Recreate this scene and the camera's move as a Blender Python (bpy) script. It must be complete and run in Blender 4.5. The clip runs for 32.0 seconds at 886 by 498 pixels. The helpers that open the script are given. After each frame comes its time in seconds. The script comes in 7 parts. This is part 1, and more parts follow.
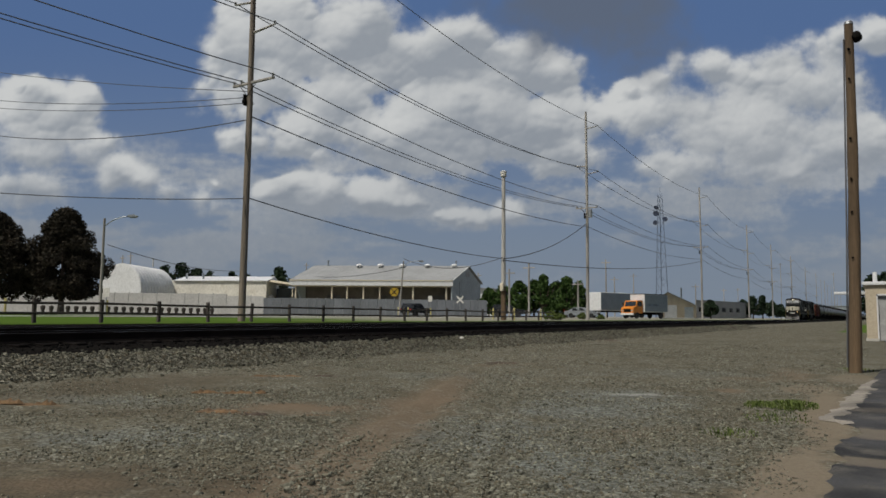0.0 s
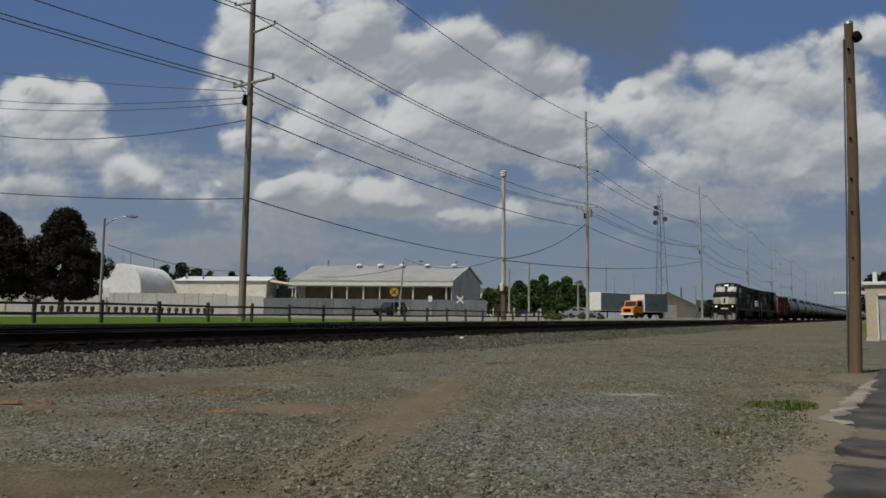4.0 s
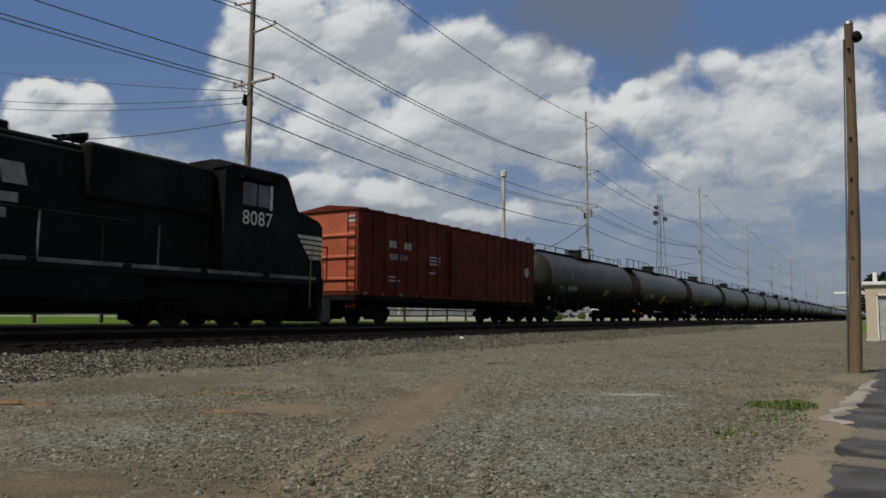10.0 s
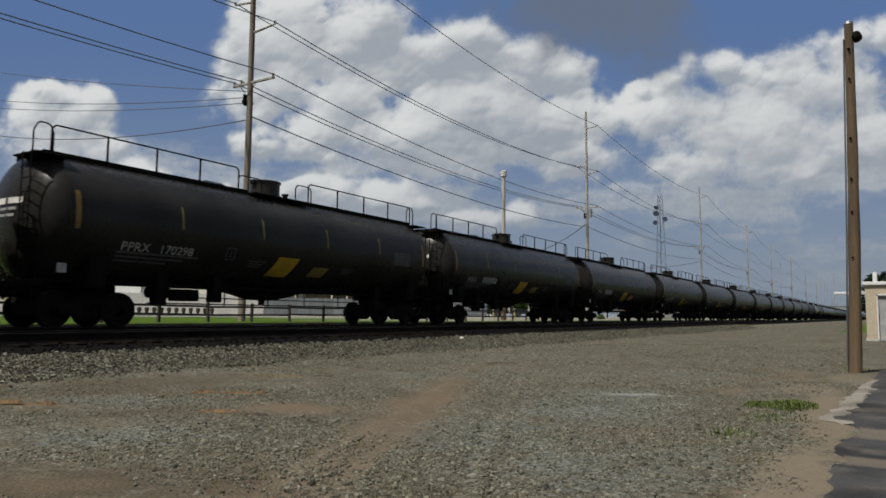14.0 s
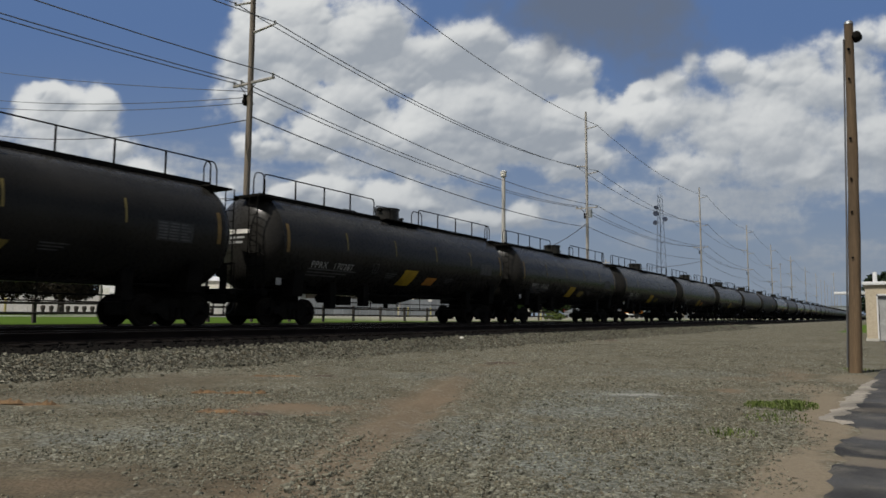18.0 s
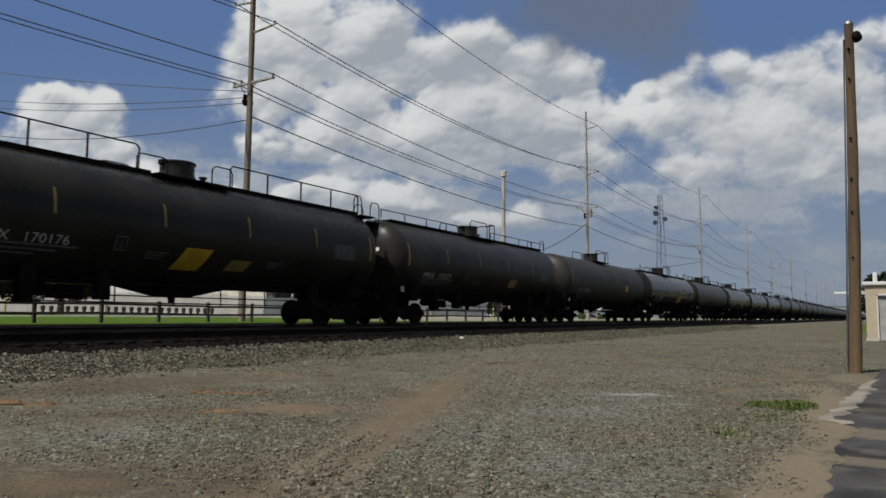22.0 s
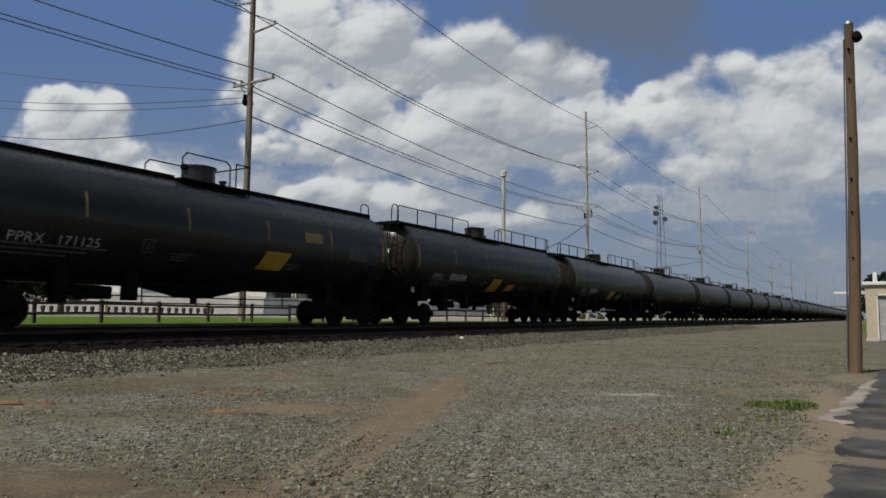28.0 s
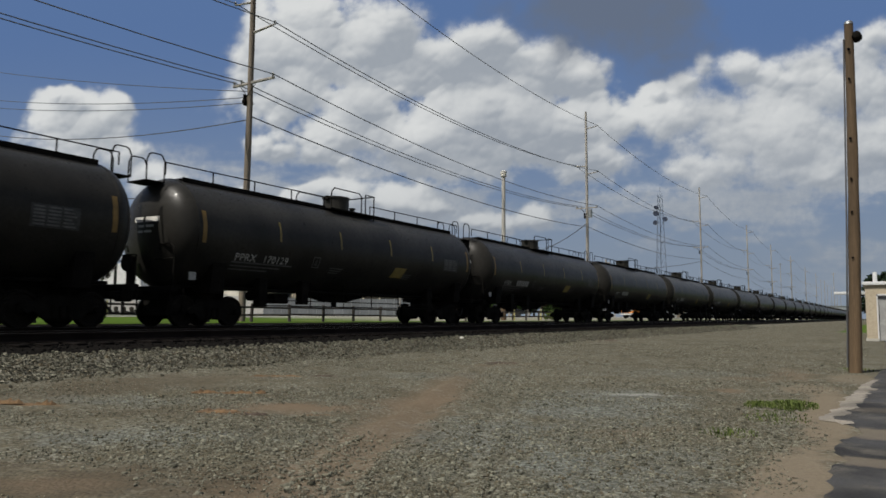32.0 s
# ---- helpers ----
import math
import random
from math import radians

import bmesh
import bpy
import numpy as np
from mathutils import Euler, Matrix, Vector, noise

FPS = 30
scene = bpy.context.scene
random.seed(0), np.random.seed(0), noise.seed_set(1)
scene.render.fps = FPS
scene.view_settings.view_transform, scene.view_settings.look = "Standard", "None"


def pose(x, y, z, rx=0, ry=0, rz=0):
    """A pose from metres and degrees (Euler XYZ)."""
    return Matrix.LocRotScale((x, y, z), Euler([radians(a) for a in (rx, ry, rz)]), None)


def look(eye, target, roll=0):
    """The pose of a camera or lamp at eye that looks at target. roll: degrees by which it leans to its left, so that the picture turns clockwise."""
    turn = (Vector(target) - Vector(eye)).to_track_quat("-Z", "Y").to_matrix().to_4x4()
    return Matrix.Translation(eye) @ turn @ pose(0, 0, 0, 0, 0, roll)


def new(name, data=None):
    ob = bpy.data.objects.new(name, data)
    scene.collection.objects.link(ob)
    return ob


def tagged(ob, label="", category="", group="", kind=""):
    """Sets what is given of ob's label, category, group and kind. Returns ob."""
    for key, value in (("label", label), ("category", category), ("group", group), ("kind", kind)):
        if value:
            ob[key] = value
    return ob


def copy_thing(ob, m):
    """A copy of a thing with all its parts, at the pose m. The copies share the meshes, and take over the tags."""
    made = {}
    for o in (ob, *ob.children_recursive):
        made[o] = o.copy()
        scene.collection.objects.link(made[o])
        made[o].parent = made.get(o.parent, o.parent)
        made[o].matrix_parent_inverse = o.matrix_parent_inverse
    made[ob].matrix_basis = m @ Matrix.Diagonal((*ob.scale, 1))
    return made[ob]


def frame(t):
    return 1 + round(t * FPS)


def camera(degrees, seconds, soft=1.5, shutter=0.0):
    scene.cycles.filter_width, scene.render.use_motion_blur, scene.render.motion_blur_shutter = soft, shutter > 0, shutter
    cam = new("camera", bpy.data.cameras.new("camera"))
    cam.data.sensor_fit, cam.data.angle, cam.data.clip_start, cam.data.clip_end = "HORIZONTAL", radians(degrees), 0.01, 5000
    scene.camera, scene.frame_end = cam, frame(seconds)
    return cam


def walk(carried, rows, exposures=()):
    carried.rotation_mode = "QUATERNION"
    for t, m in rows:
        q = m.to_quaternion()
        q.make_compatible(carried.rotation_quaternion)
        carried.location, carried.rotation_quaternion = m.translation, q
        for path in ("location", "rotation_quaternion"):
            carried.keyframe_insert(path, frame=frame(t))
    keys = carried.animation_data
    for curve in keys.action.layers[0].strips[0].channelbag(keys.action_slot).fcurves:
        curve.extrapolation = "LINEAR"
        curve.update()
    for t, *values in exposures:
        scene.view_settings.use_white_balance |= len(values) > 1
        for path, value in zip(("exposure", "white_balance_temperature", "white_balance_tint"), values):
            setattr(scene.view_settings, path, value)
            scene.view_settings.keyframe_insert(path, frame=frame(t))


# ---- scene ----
cam = camera(64.6, 32.0, soft=1.6, shutter=0.07)
EYE = (0.0, 0.0, 1.033)
VIEW = look(EYE, (-5.294, 8.431, 1.974), 0.5)
walk(cam, [(0.0, VIEW), (32.0, VIEW)], exposures=[(0.0, -0.22), (8.0, -0.22), (9.0, -0.12), (10.4, 0.03), (32.0, 0.03)])

# ---- world and sun ----
SUN_TO = Vector((-0.16, -0.51, 0.845)).normalized()
world = bpy.data.worlds.new("sky")
scene.world = world
world.use_nodes = True
_nt = world.node_tree
_sky = _nt.nodes.new("ShaderNodeTexSky")
_sky.sky_type = "NISHITA"
_sky.sun_disc = False
_sky.sun_elevation = math.asin(SUN_TO.z)
_sky.sun_rotation = math.atan2(SUN_TO.x, SUN_TO.y)
_sky.air_density, _sky.dust_density, _sky.ozone_density = 1.0, 1.2, 1.0
_bg = _nt.nodes["Background"]
_bg.inputs["Strength"].default_value = 0.05
# broken cumulus over the rest of the sky, as in the part in view
_dir = _nt.nodes.new("ShaderNodeTexCoord")
_puff = _nt.nodes.new("ShaderNodeTexNoise")
_puff.inputs["Scale"].default_value, _puff.inputs["Detail"].default_value = 2.6, 6.0
_nt.links.new(_dir.outputs["Generated"], _puff.inputs["Vector"])
_cut = _nt.nodes.new("ShaderNodeMapRange")
_cut.interpolation_type = "SMOOTHSTEP"
_cut.inputs[1].default_value, _cut.inputs[2].default_value = 0.46, 0.60
_nt.links.new(_puff.outputs[0], _cut.inputs[0])
_mix = _nt.nodes.new("ShaderNodeMix")
_mix.data_type = "RGBA"
_nt.links.new(_cut.outputs[0], _mix.inputs[0])
_nt.links.new(_sky.outputs[0], _mix.inputs[6])
_mix.inputs[7].default_value = (8.6, 8.7, 8.8, 1)
_nt.links.new(_mix.outputs[2], _bg.inputs["Color"])

sun = new("sun", bpy.data.lights.new("sun", "SUN"))
sun.data.energy, sun.data.angle, sun.data.color = 4.45, radians(0.6), (1.0, 0.95, 0.87)
sun.matrix_world = look(SUN_TO * 50, (0, 0, 0))

# ---- small mesh and material library ----
class M:
    """Collects vertices and faces of one mesh."""

    def __init__(self):
        self.v, self.f = [], []

    def add(self, verts, faces):
        n = len(self.v)
        self.v += [tuple(p) for p in verts]
        self.f += [tuple(i + n for i in q) for q in faces]
        return self

    def box(self, x0, x1, y0, y1, z0, z1, c=0.0):
        if c <= 0:
            p = [(x, y, z) for z in (z0, z1) for y in (y0, y1) for x in (x0, x1)]
            return self.add(p, [(0, 2, 3, 1), (4, 5, 7, 6), (0, 1, 5, 4), (2, 6, 7, 3), (0, 4, 6, 2), (1, 3, 7, 5)])
        X, Y, Z = (x0, x1), (y0, y1), (z0, z1)
        sg = (1, -1)
        p, idx = [], {}
        for i in (0, 1):
            for j in (0, 1):
                for k in (0, 1):
                    for a in range(3):
                        q = [X[i] + sg[i] * c, Y[j] + sg[j] * c, Z[k] + sg[k] * c]
                        q[a] = (X[i], Y[j], Z[k])[a]
                        idx[i, j, k, a] = len(p)
                        p.append(q)
        f = []
        ring = ((0, 0), (1, 0), (1, 1), (0, 1))

        def key(a, s, u, w):
            r = [0, 0, 0]
            r[a], r[(a + 1) % 3], r[(a + 2) % 3] = s, u, w
            return tuple(r)
        for a in range(3):
            for s in (0, 1):
                q = [idx[key(a, s, u, w) + (a,)] for u, w in ring]
                f.append(q if s else q[::-1])
            b, cc = (a + 1) % 3, (a + 2) % 3
            for u in (0, 1):
                for w in (0, 1):
                    k0, k1 = key(a, 0, u, w), key(a, 1, u, w)
                    q = [idx[k0 + (b,)], idx[k1 + (b,)], idx[k1 + (cc,)], idx[k0 + (cc,)]]
                    f.append(q if u == w else q[::-1])
        for i in (0, 1):
            for j in (0, 1):
                for k in (0, 1):
                    q = [idx[i, j, k, a] for a in range(3)]
                    f.append(q if (i + j + k) % 2 else q[::-1])
        return self.add(p, f)

    def cyl(self, a, b, r0, r1=None, n=10, caps=True):
        r1 = r0 if r1 is None else r1
        a, b = Vector(a), Vector(b)
        d = (b - a).normalized()
        u = d.orthogonal().normalized()
        w = d.cross(u)
        p = []
        for c, r in ((a, r0), (b, r1)):
            for i in range(n):
                t = 2 * math.pi * i / n
                p.append(c + (u * math.cos(t) + w * math.sin(t)) * r)
        f = [(i, (i + 1) % n, n + (i + 1) % n, n + i) for i in range(n)]
        if caps:
            f += [tuple(range(n))[::-1], tuple(range(n, 2 * n))]
        return self.add(p, f)

    def tube(self, pts, r, n=6):
        for a, b in zip(pts, pts[1:]):
            self.cyl(a, b, r, r, n)
        return self

    def lathe(self, prof, origin=(0, 0, 0), axis="y", n=32):
        """prof: (along, radius) pairs; turned about an axis through origin."""
        p, f = [], []
        for s, r in prof:
            for i in range(n):
                t = 2 * math.pi * i / n
                c, q = r * math.cos(t), r * math.sin(t)
                v = {"y": (c, s, q), "x": (s, q, c), "z": (q, c, s)}[axis]
                p.append((v[0] + origin[0], v[1] + origin[1], v[2] + origin[2]))
        m = len(prof)
        for j in range(m - 1):
            for i in range(n):
                k = (i + 1) % n
                f.append((j * n + i, j * n + n + i, j * n + n + k, j * n + k))
        f.append(tuple(range(n)))
        f.append(tuple(range((m - 1) * n, m * n))[::-1])
        return self.add(p, f)

    def prism(self, poly, axis, lo, hi):
        """A polygon (in the two other axes, in order) pushed from lo to hi along axis."""
        def at(u, w, s):
            return {"x": (s, u, w), "y": (u, s, w), "z": (u, w, s)}[axis]
        n = len(poly)
        p = [at(u, w, lo) for u, w in poly] + [at(u, w, hi) for u, w in poly]
        f = [(i, (i + 1) % n, n + (i + 1) % n, n + i) for i in range(n)]
        f += [tuple(range(n))[::-1], tuple(range(n, 2 * n))]
        return self.add(p, f)

    def mesh(self, name, smooth=True):
        me = bpy.data.meshes.new(name)
        me.from_pydata(self.v, [], self.f)
        bm = bmesh.new()
        bm.from_mesh(me)
        bmesh.ops.recalc_face_normals(bm, faces=bm.faces)
        bm.to_mesh(me)
        bm.free()
        if smooth:
            me.shade_smooth()
            me.set_sharp_from_angle(angle=radians(32))
        return me


def thing(name, label, category, group="", m=None, kind=""):
    ob = new(name)
    ob.empty_display_size = 0.2
    tagged(ob, label, category, group, kind)
    if m is not None:
        ob.matrix_basis = m
    return ob


def part(name, mm, material, parent=None, label="", m=None):
    me = mm.mesh(name) if isinstance(mm, M) else mm
    ob = new(name, me)
    if not me.materials:
        me.materials.append(material)
    if parent is not None:
        ob.parent = parent
    if m is not None:
        ob.matrix_basis = m
    return tagged(ob, label)


def single(name, mm, material, label, category, group="", m=None, kind=""):
    ob = part(name, mm, material, None, label, m)
    return tagged(ob, label, category, group, kind)


def nodes_of(name):
    mt = bpy.data.materials.new(name)
    mt.use_nodes = True
    nt = mt.node_tree
    return mt, nt, nt.nodes["Principled BSDF"]


def nd(nt, kind, **kw):
    n = nt.nodes.new("ShaderNode" + kind)
    for k, v in kw.items():
        if k in n.inputs:
            n.inputs[k].default_value = v
    return n


def mixc(nt, fac, a, b, blend="MIX"):
    n = nt.nodes.new("ShaderNodeMix")
    n.data_type = "RGBA"
    n.blend_type = blend
    for s, v in ((0, fac), (6, a), (7, b)):
        if isinstance(v, (int, float)):
            n.inputs[s].default_value = v
        elif isinstance(v, tuple):
            n.inputs[s].default_value = (*v[:3], 1)
        else:
            nt.links.new(v, n.inputs[s])
    return n.outputs[2]


def ramp(nt, val, lo, hi, a=0.0, b=1.0):
    n = nt.nodes.new("ShaderNodeMapRange")
    n.interpolation_type = "SMOOTHSTEP"
    for s, v in ((1, lo), (2, hi), (3, a), (4, b)):
        n.inputs[s].default_value = v
    nt.links.new(val, n.inputs[0])
    return n.outputs[0]


def math_n(nt, op, a, b=None):
    n = nt.nodes.new("ShaderNodeMath")
    n.operation = op
    if op == "SMOOTH_MAX":
        n.inputs[2].default_value = 0.15
    for i, v in enumerate((a, b)):
        if v is None:
            continue
        if isinstance(v, (int, float)):
            n.inputs[i].default_value = v
        else:
            nt.links.new(v, n.inputs[i])
    return n.outputs[0]


def noise_n(nt, vec, scale, detail=4.0, rough=0.55):
    n = nt.nodes.new("ShaderNodeTexNoise")
    n.inputs["Scale"].default_value = scale
    n.inputs["Detail"].default_value = detail
    n.inputs["Roughness"].default_value = rough
    if vec is not None:
        nt.links.new(vec, n.inputs["Vector"])
    return n.outputs[0]


def surf(name, col, rough=0.6, metal=0.0, dark=0.6, light=1.25, big=0.8, fine=18.0, bump=0.15, dirt=None, dirt_amt=0.0,
         stretch=(1, 1, 1), vary=0.0, emit=0.0, space="Object", spec=0.5):
    """A worn surface: large blotches, fine grain, streaked dirt, relief."""
    mt, nt, b = nodes_of(name)
    tc = nt.nodes.new("ShaderNodeTexCoord")
    if space == "World":
        vec = nt.nodes.new("ShaderNodeNewGeometry").outputs["Position"]
    else:
        vec = tc.outputs["Object"]
    mp = nt.nodes.new("ShaderNodeMapping")
    mp.inputs["Scale"].default_value = stretch
    nt.links.new(vec, mp.inputs["Vector"])
    v = mp.outputs[0]
    nb, nf = noise_n(nt, v, big, 5), noise_n(nt, v, fine, 4)
    a = tuple(min(1, c * dark) for c in col)
    z = tuple(min(1, c * light) for c in col)
    c0 = mixc(nt, ramp(nt, nb, 0.3, 0.72), a, z)
    c1 = mixc(nt, math_n(nt, "MULTIPLY", ramp(nt, nf, 0.35, 0.7), 0.45), c0, tuple(c * 0.6 for c in col))
    if dirt is not None:
        nd2 = noise_n(nt, v, big * 2.7, 6, 0.65)
        c1 = mixc(nt, ramp(nt, nd2, 0.62 - dirt_amt * 0.3, 0.8, 0, min(1, dirt_amt * 1.6)), c1, dirt)
    if vary > 0:
        oi = nt.nodes.new("ShaderNodeObjectInfo")
        f = ramp(nt, oi.outputs["Random"], 0, 1, 1 - vary, 1 + vary)
        hs = nt.nodes.new("ShaderNodeHueSaturation")
        nt.links.new(f, hs.inputs["Value"])
        nt.links.new(c1, hs.inputs["Color"])
        c1 = hs.outputs[0]
    nt.links.new(c1, b.inputs["Base Color"])
    nt.links.new(ramp(nt, nf, 0.2, 0.8, max(0.02, rough - 0.12), min(1, rough + 0.12)), b.inputs["Roughness"])
    b.inputs["Metallic"].default_value = metal
    b.inputs["Specular IOR Level"].default_value = spec
    if bump > 0:
        bp = nd(nt, "Bump", Strength=bump, Distance=0.02)
        nt.links.new(nf, bp.inputs["Height"])
        nt.links.new(bp.outputs[0], b.inputs["Normal"])
    if emit > 0:
        b.inputs["Emission Color"].default_value = (*col, 1)
        b.inputs["Emission Strength"].default_value = emit
    return mt

# ---- materials ----
BLACK = surf("black_tank_paint", (0.022, 0.0208, 0.0185), 0.30, dark=0.75, light=1.4, big=0.5, fine=9, bump=0.02, dirt=(0.030, 0.027, 0.023), dirt_amt=0.2, spec=0.13)
SATINBLK = surf("satin_tank_paint", (0.025, 0.0238, 0.021), 0.36, dark=0.7, light=1.5, big=0.5, fine=9, bump=0.03, dirt=(0.034, 0.030, 0.026), dirt_amt=0.25, spec=0.12)
GLOSSBLK = surf("glossy_tank_paint", (0.018, 0.0182, 0.018), 0.24, dark=0.8, light=1.3, big=0.5, fine=9, bump=0.015, dirt=(0.03, 0.028, 0.025), dirt_amt=0.15, spec=0.26)
FLATBLK = surf("faded_tank_paint", (0.028, 0.026, 0.0235), 0.55, dark=0.7, light=1.4, big=0.6, fine=12, bump=0.05, dirt=(0.03, 0.026, 0.022), dirt_amt=0.3, spec=0.3)
GEAR = surf("grimy_running_gear", (0.0085, 0.0078, 0.0068), 0.9, dark=0.6, light=1.5, big=3, fine=25, bump=0.3, dirt=(0.016, 0.013, 0.010), dirt_amt=0.4, spec=0.06)
WHEELSTEEL = surf("worn_wheel_steel", (0.014, 0.012, 0.010), 0.75, metal=0.15, spec=0.1, big=4, fine=30, bump=0.1, dirt=(0.016, 0.013, 0.011), dirt_amt=0.5)
RAILTOP = surf("polished_rail_steel", (0.10, 0.095, 0.092), 0.35, metal=0.9, big=2, fine=40, bump=0.03)
RAILWEB = surf("rusty_rail_web", (0.012, 0.009, 0.008), 0.9, spec=0.1, dark=0.6, light=1.5, big=1.2, fine=40, bump=0.3)
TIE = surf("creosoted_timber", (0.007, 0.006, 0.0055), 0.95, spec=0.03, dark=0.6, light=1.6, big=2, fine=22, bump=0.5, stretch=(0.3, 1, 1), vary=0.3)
LOCO = surf("locomotive_black", (0.0095, 0.0098, 0.0098), 0.6, dark=0.7, light=1.5, big=0.7, fine=10, bump=0.03, dirt=(0.018, 0.016, 0.014), dirt_amt=0.25, spec=0.06)
WHITEP = surf("white_marking_paint", (0.72, 0.70, 0.64), 0.5, dark=0.75, light=1.08, big=2, fine=20, bump=0.03, dirt=(0.3, 0.26, 0.2), dirt_amt=0.25)
GREYP = surf("faded_white_marking", (0.34, 0.34, 0.33), 0.6, dark=0.8, light=1.1, big=3, fine=20, bump=0.02, dirt=(0.15, 0.14, 0.12), dirt_amt=0.3)
MARKP = surf("worn_white_stencil", (0.48, 0.47, 0.44), 0.6, dark=0.65, light=1.1, big=5, fine=30, bump=0.02, dirt=(0.10, 0.095, 0.085), dirt_amt=0.4)
YELLOW = surf("yellow_panel", (0.46, 0.30, 0.02), 0.5, dark=0.7, light=1.1, big=2, fine=16, bump=0.02, dirt=(0.2, 0.14, 0.05), dirt_amt=0.25)
DIMYEL = surf("old_yellow_strip", (0.24, 0.18, 0.045), 0.6, dark=0.7, light=1.1, big=2, fine=16, bump=0.02)
REFLECT = surf("amber_reflector", (0.26, 0.155, 0.03), 0.6, dark=0.6, light=1.15, big=2, fine=16, bump=0.02, dirt=(0.08, 0.06, 0.03), dirt_amt=0.3)
ORANGE = surf("orange_panel", (0.55, 0.24, 0.04), 0.5, dark=0.7, light=1.1, big=2, fine=16, bump=0.02)
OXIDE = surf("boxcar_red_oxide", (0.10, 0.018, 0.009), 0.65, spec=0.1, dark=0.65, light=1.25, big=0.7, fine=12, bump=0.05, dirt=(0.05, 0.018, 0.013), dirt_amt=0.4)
# boxcar oxide again, brightened in colour as if the sun lay on it
OXSUNLIT = surf("sunlit_oxide_end", (0.33, 0.07, 0.026), 0.6, dark=0.75, light=1.15, big=0.9, fine=12, bump=0.05, dirt=(0.16, 0.05, 0.03), dirt_amt=0.3)
POLEW = surf("weathered_pole_wood", (0.20, 0.165, 0.128), 0.9, dark=0.5, light=1.35, big=1.0, fine=26, bump=0.6, stretch=(4, 4, 0.25), dirt=(0.06, 0.045, 0.035), dirt_amt=0.3)
POLEBR = surf("brown_treated_pole", (0.118, 0.078, 0.042), 0.9, dark=0.45, light=1.35, big=1.0, fine=26, bump=0.6, stretch=(4, 4, 0.22), dirt=(0.05, 0.03, 0.02), dirt_amt=0.35)
GREYPOLE = surf("grey_weathered_pole", (0.33, 0.31, 0.28), 0.9, dark=0.6, light=1.2, big=1.0, fine=26, bump=0.4, stretch=(4, 4, 0.25))
WIRE = surf("dull_cable", (0.085, 0.088, 0.095), 0.6, big=1, fine=4, bump=0)
STEEL = surf("galvanised_steel", (0.34, 0.36, 0.37), 0.45, metal=0.7, dark=0.8, light=1.1, big=2, fine=20, bump=0.05)
FENCEW = surf("dark_fence_timber", (0.055, 0.045, 0.038), 0.9, dark=0.6, light=1.5, big=2, fine=24, bump=0.5, vary=0.2)
CLADGREY = surf("grey_metal_cladding", (0.36, 0.40, 0.42), 0.5, dark=0.9, light=1.06, big=0.3, fine=3, bump=0.03, dirt=(0.25, 0.26, 0.25), dirt_amt=0.2)
CLADWHITE = surf("white_metal_cladding", (0.64, 0.645, 0.64), 0.5, dark=0.92, light=1.03, big=0.3, fine=3, bump=0.03, dirt=(0.66, 0.66, 0.65), dirt_amt=0.12)
CREAM = surf("cream_wall_paint", (0.70, 0.62, 0.47), 0.7, dark=0.9, light=1.05, big=0.5, fine=10, bump=0.1, dirt=(0.4, 0.33, 0.24), dirt_amt=0.2)
ROOFGREY = surf("grey_roof_sheet", (0.27, 0.275, 0.27), 0.6, dark=0.85, light=1.1, big=0.3, fine=6, bump=0.05, dirt=(0.18, 0.17, 0.16), dirt_amt=0.2)
CONCRETE = surf("pale_concrete", (0.45, 0.43, 0.39), 0.85, dark=0.8, light=1.1, big=0.6, fine=12, bump=0.2, dirt=(0.25, 0.23, 0.2), dirt_amt=0.3)
DARKIN = surf("dim_open_bay", (0.10, 0.10, 0.10), 0.9, big=0.5, fine=5, bump=0)
ASPHALT = surf("worn_asphalt", (0.046, 0.046, 0.047), 0.95, dark=0.55, light=1.7, big=0.9, fine=70, bump=0.8, spec=0.15, dirt=(0.13, 0.12, 0.1), dirt_amt=0.55, space="World")
RIMGREY = surf("crumbled_pale_edge", (0.235, 0.21, 0.172), 0.95, dark=0.55, light=1.2, big=2.0, fine=40, bump=0.6, dirt=(0.14, 0.12, 0.09), dirt_amt=0.4, space="World")
ROADGREY = surf("sunlit_old_road", (0.26, 0.25, 0.235), 0.9, dark=0.85, light=1.1, big=0.2, fine=8, bump=0.1, space="World")
BARK = surf("tree_bark", (0.07, 0.05, 0.037), 0.95, dark=0.6, light=1.4, big=3, fine=25, bump=0.6)
TRUCKOR = surf("orange_truck_paint", (0.72, 0.24, 0.02), 0.35, dark=0.85, light=1.1, big=1, fine=8, bump=0.02)
SILVER = surf("silver_car_paint", (0.30, 0.32, 0.34), 0.3, metal=0.5, dark=0.9, light=1.1, big=1, fine=8, bump=0)
CARBLK = surf("black_car_paint", (0.012, 0.014, 0.016), 0.2, dark=0.9, light=1.1, big=1, fine=8, bump=0)
RUBBER = surf("tyre_rubber", (0.02, 0.02, 0.02), 0.85, big=3, fine=20, bump=0.2)
REDP = surf("red_lens", (0.45, 0.03, 0.02), 0.4, big=3, fine=20, bump=0)
BLUESTL = surf("blue_grey_painted_steel", (0.16, 0.20, 0.27), 0.5, big=1, fine=10, bump=0.05)
LAMPGLOW = surf("headlight_glow", (1.0, 0.86, 0.62), 0.3, bump=0, emit=3.5)
DITCHGLOW = surf("ditch_light_glow", (1.0, 0.62, 0.25), 0.3, bump=0, emit=1.6)

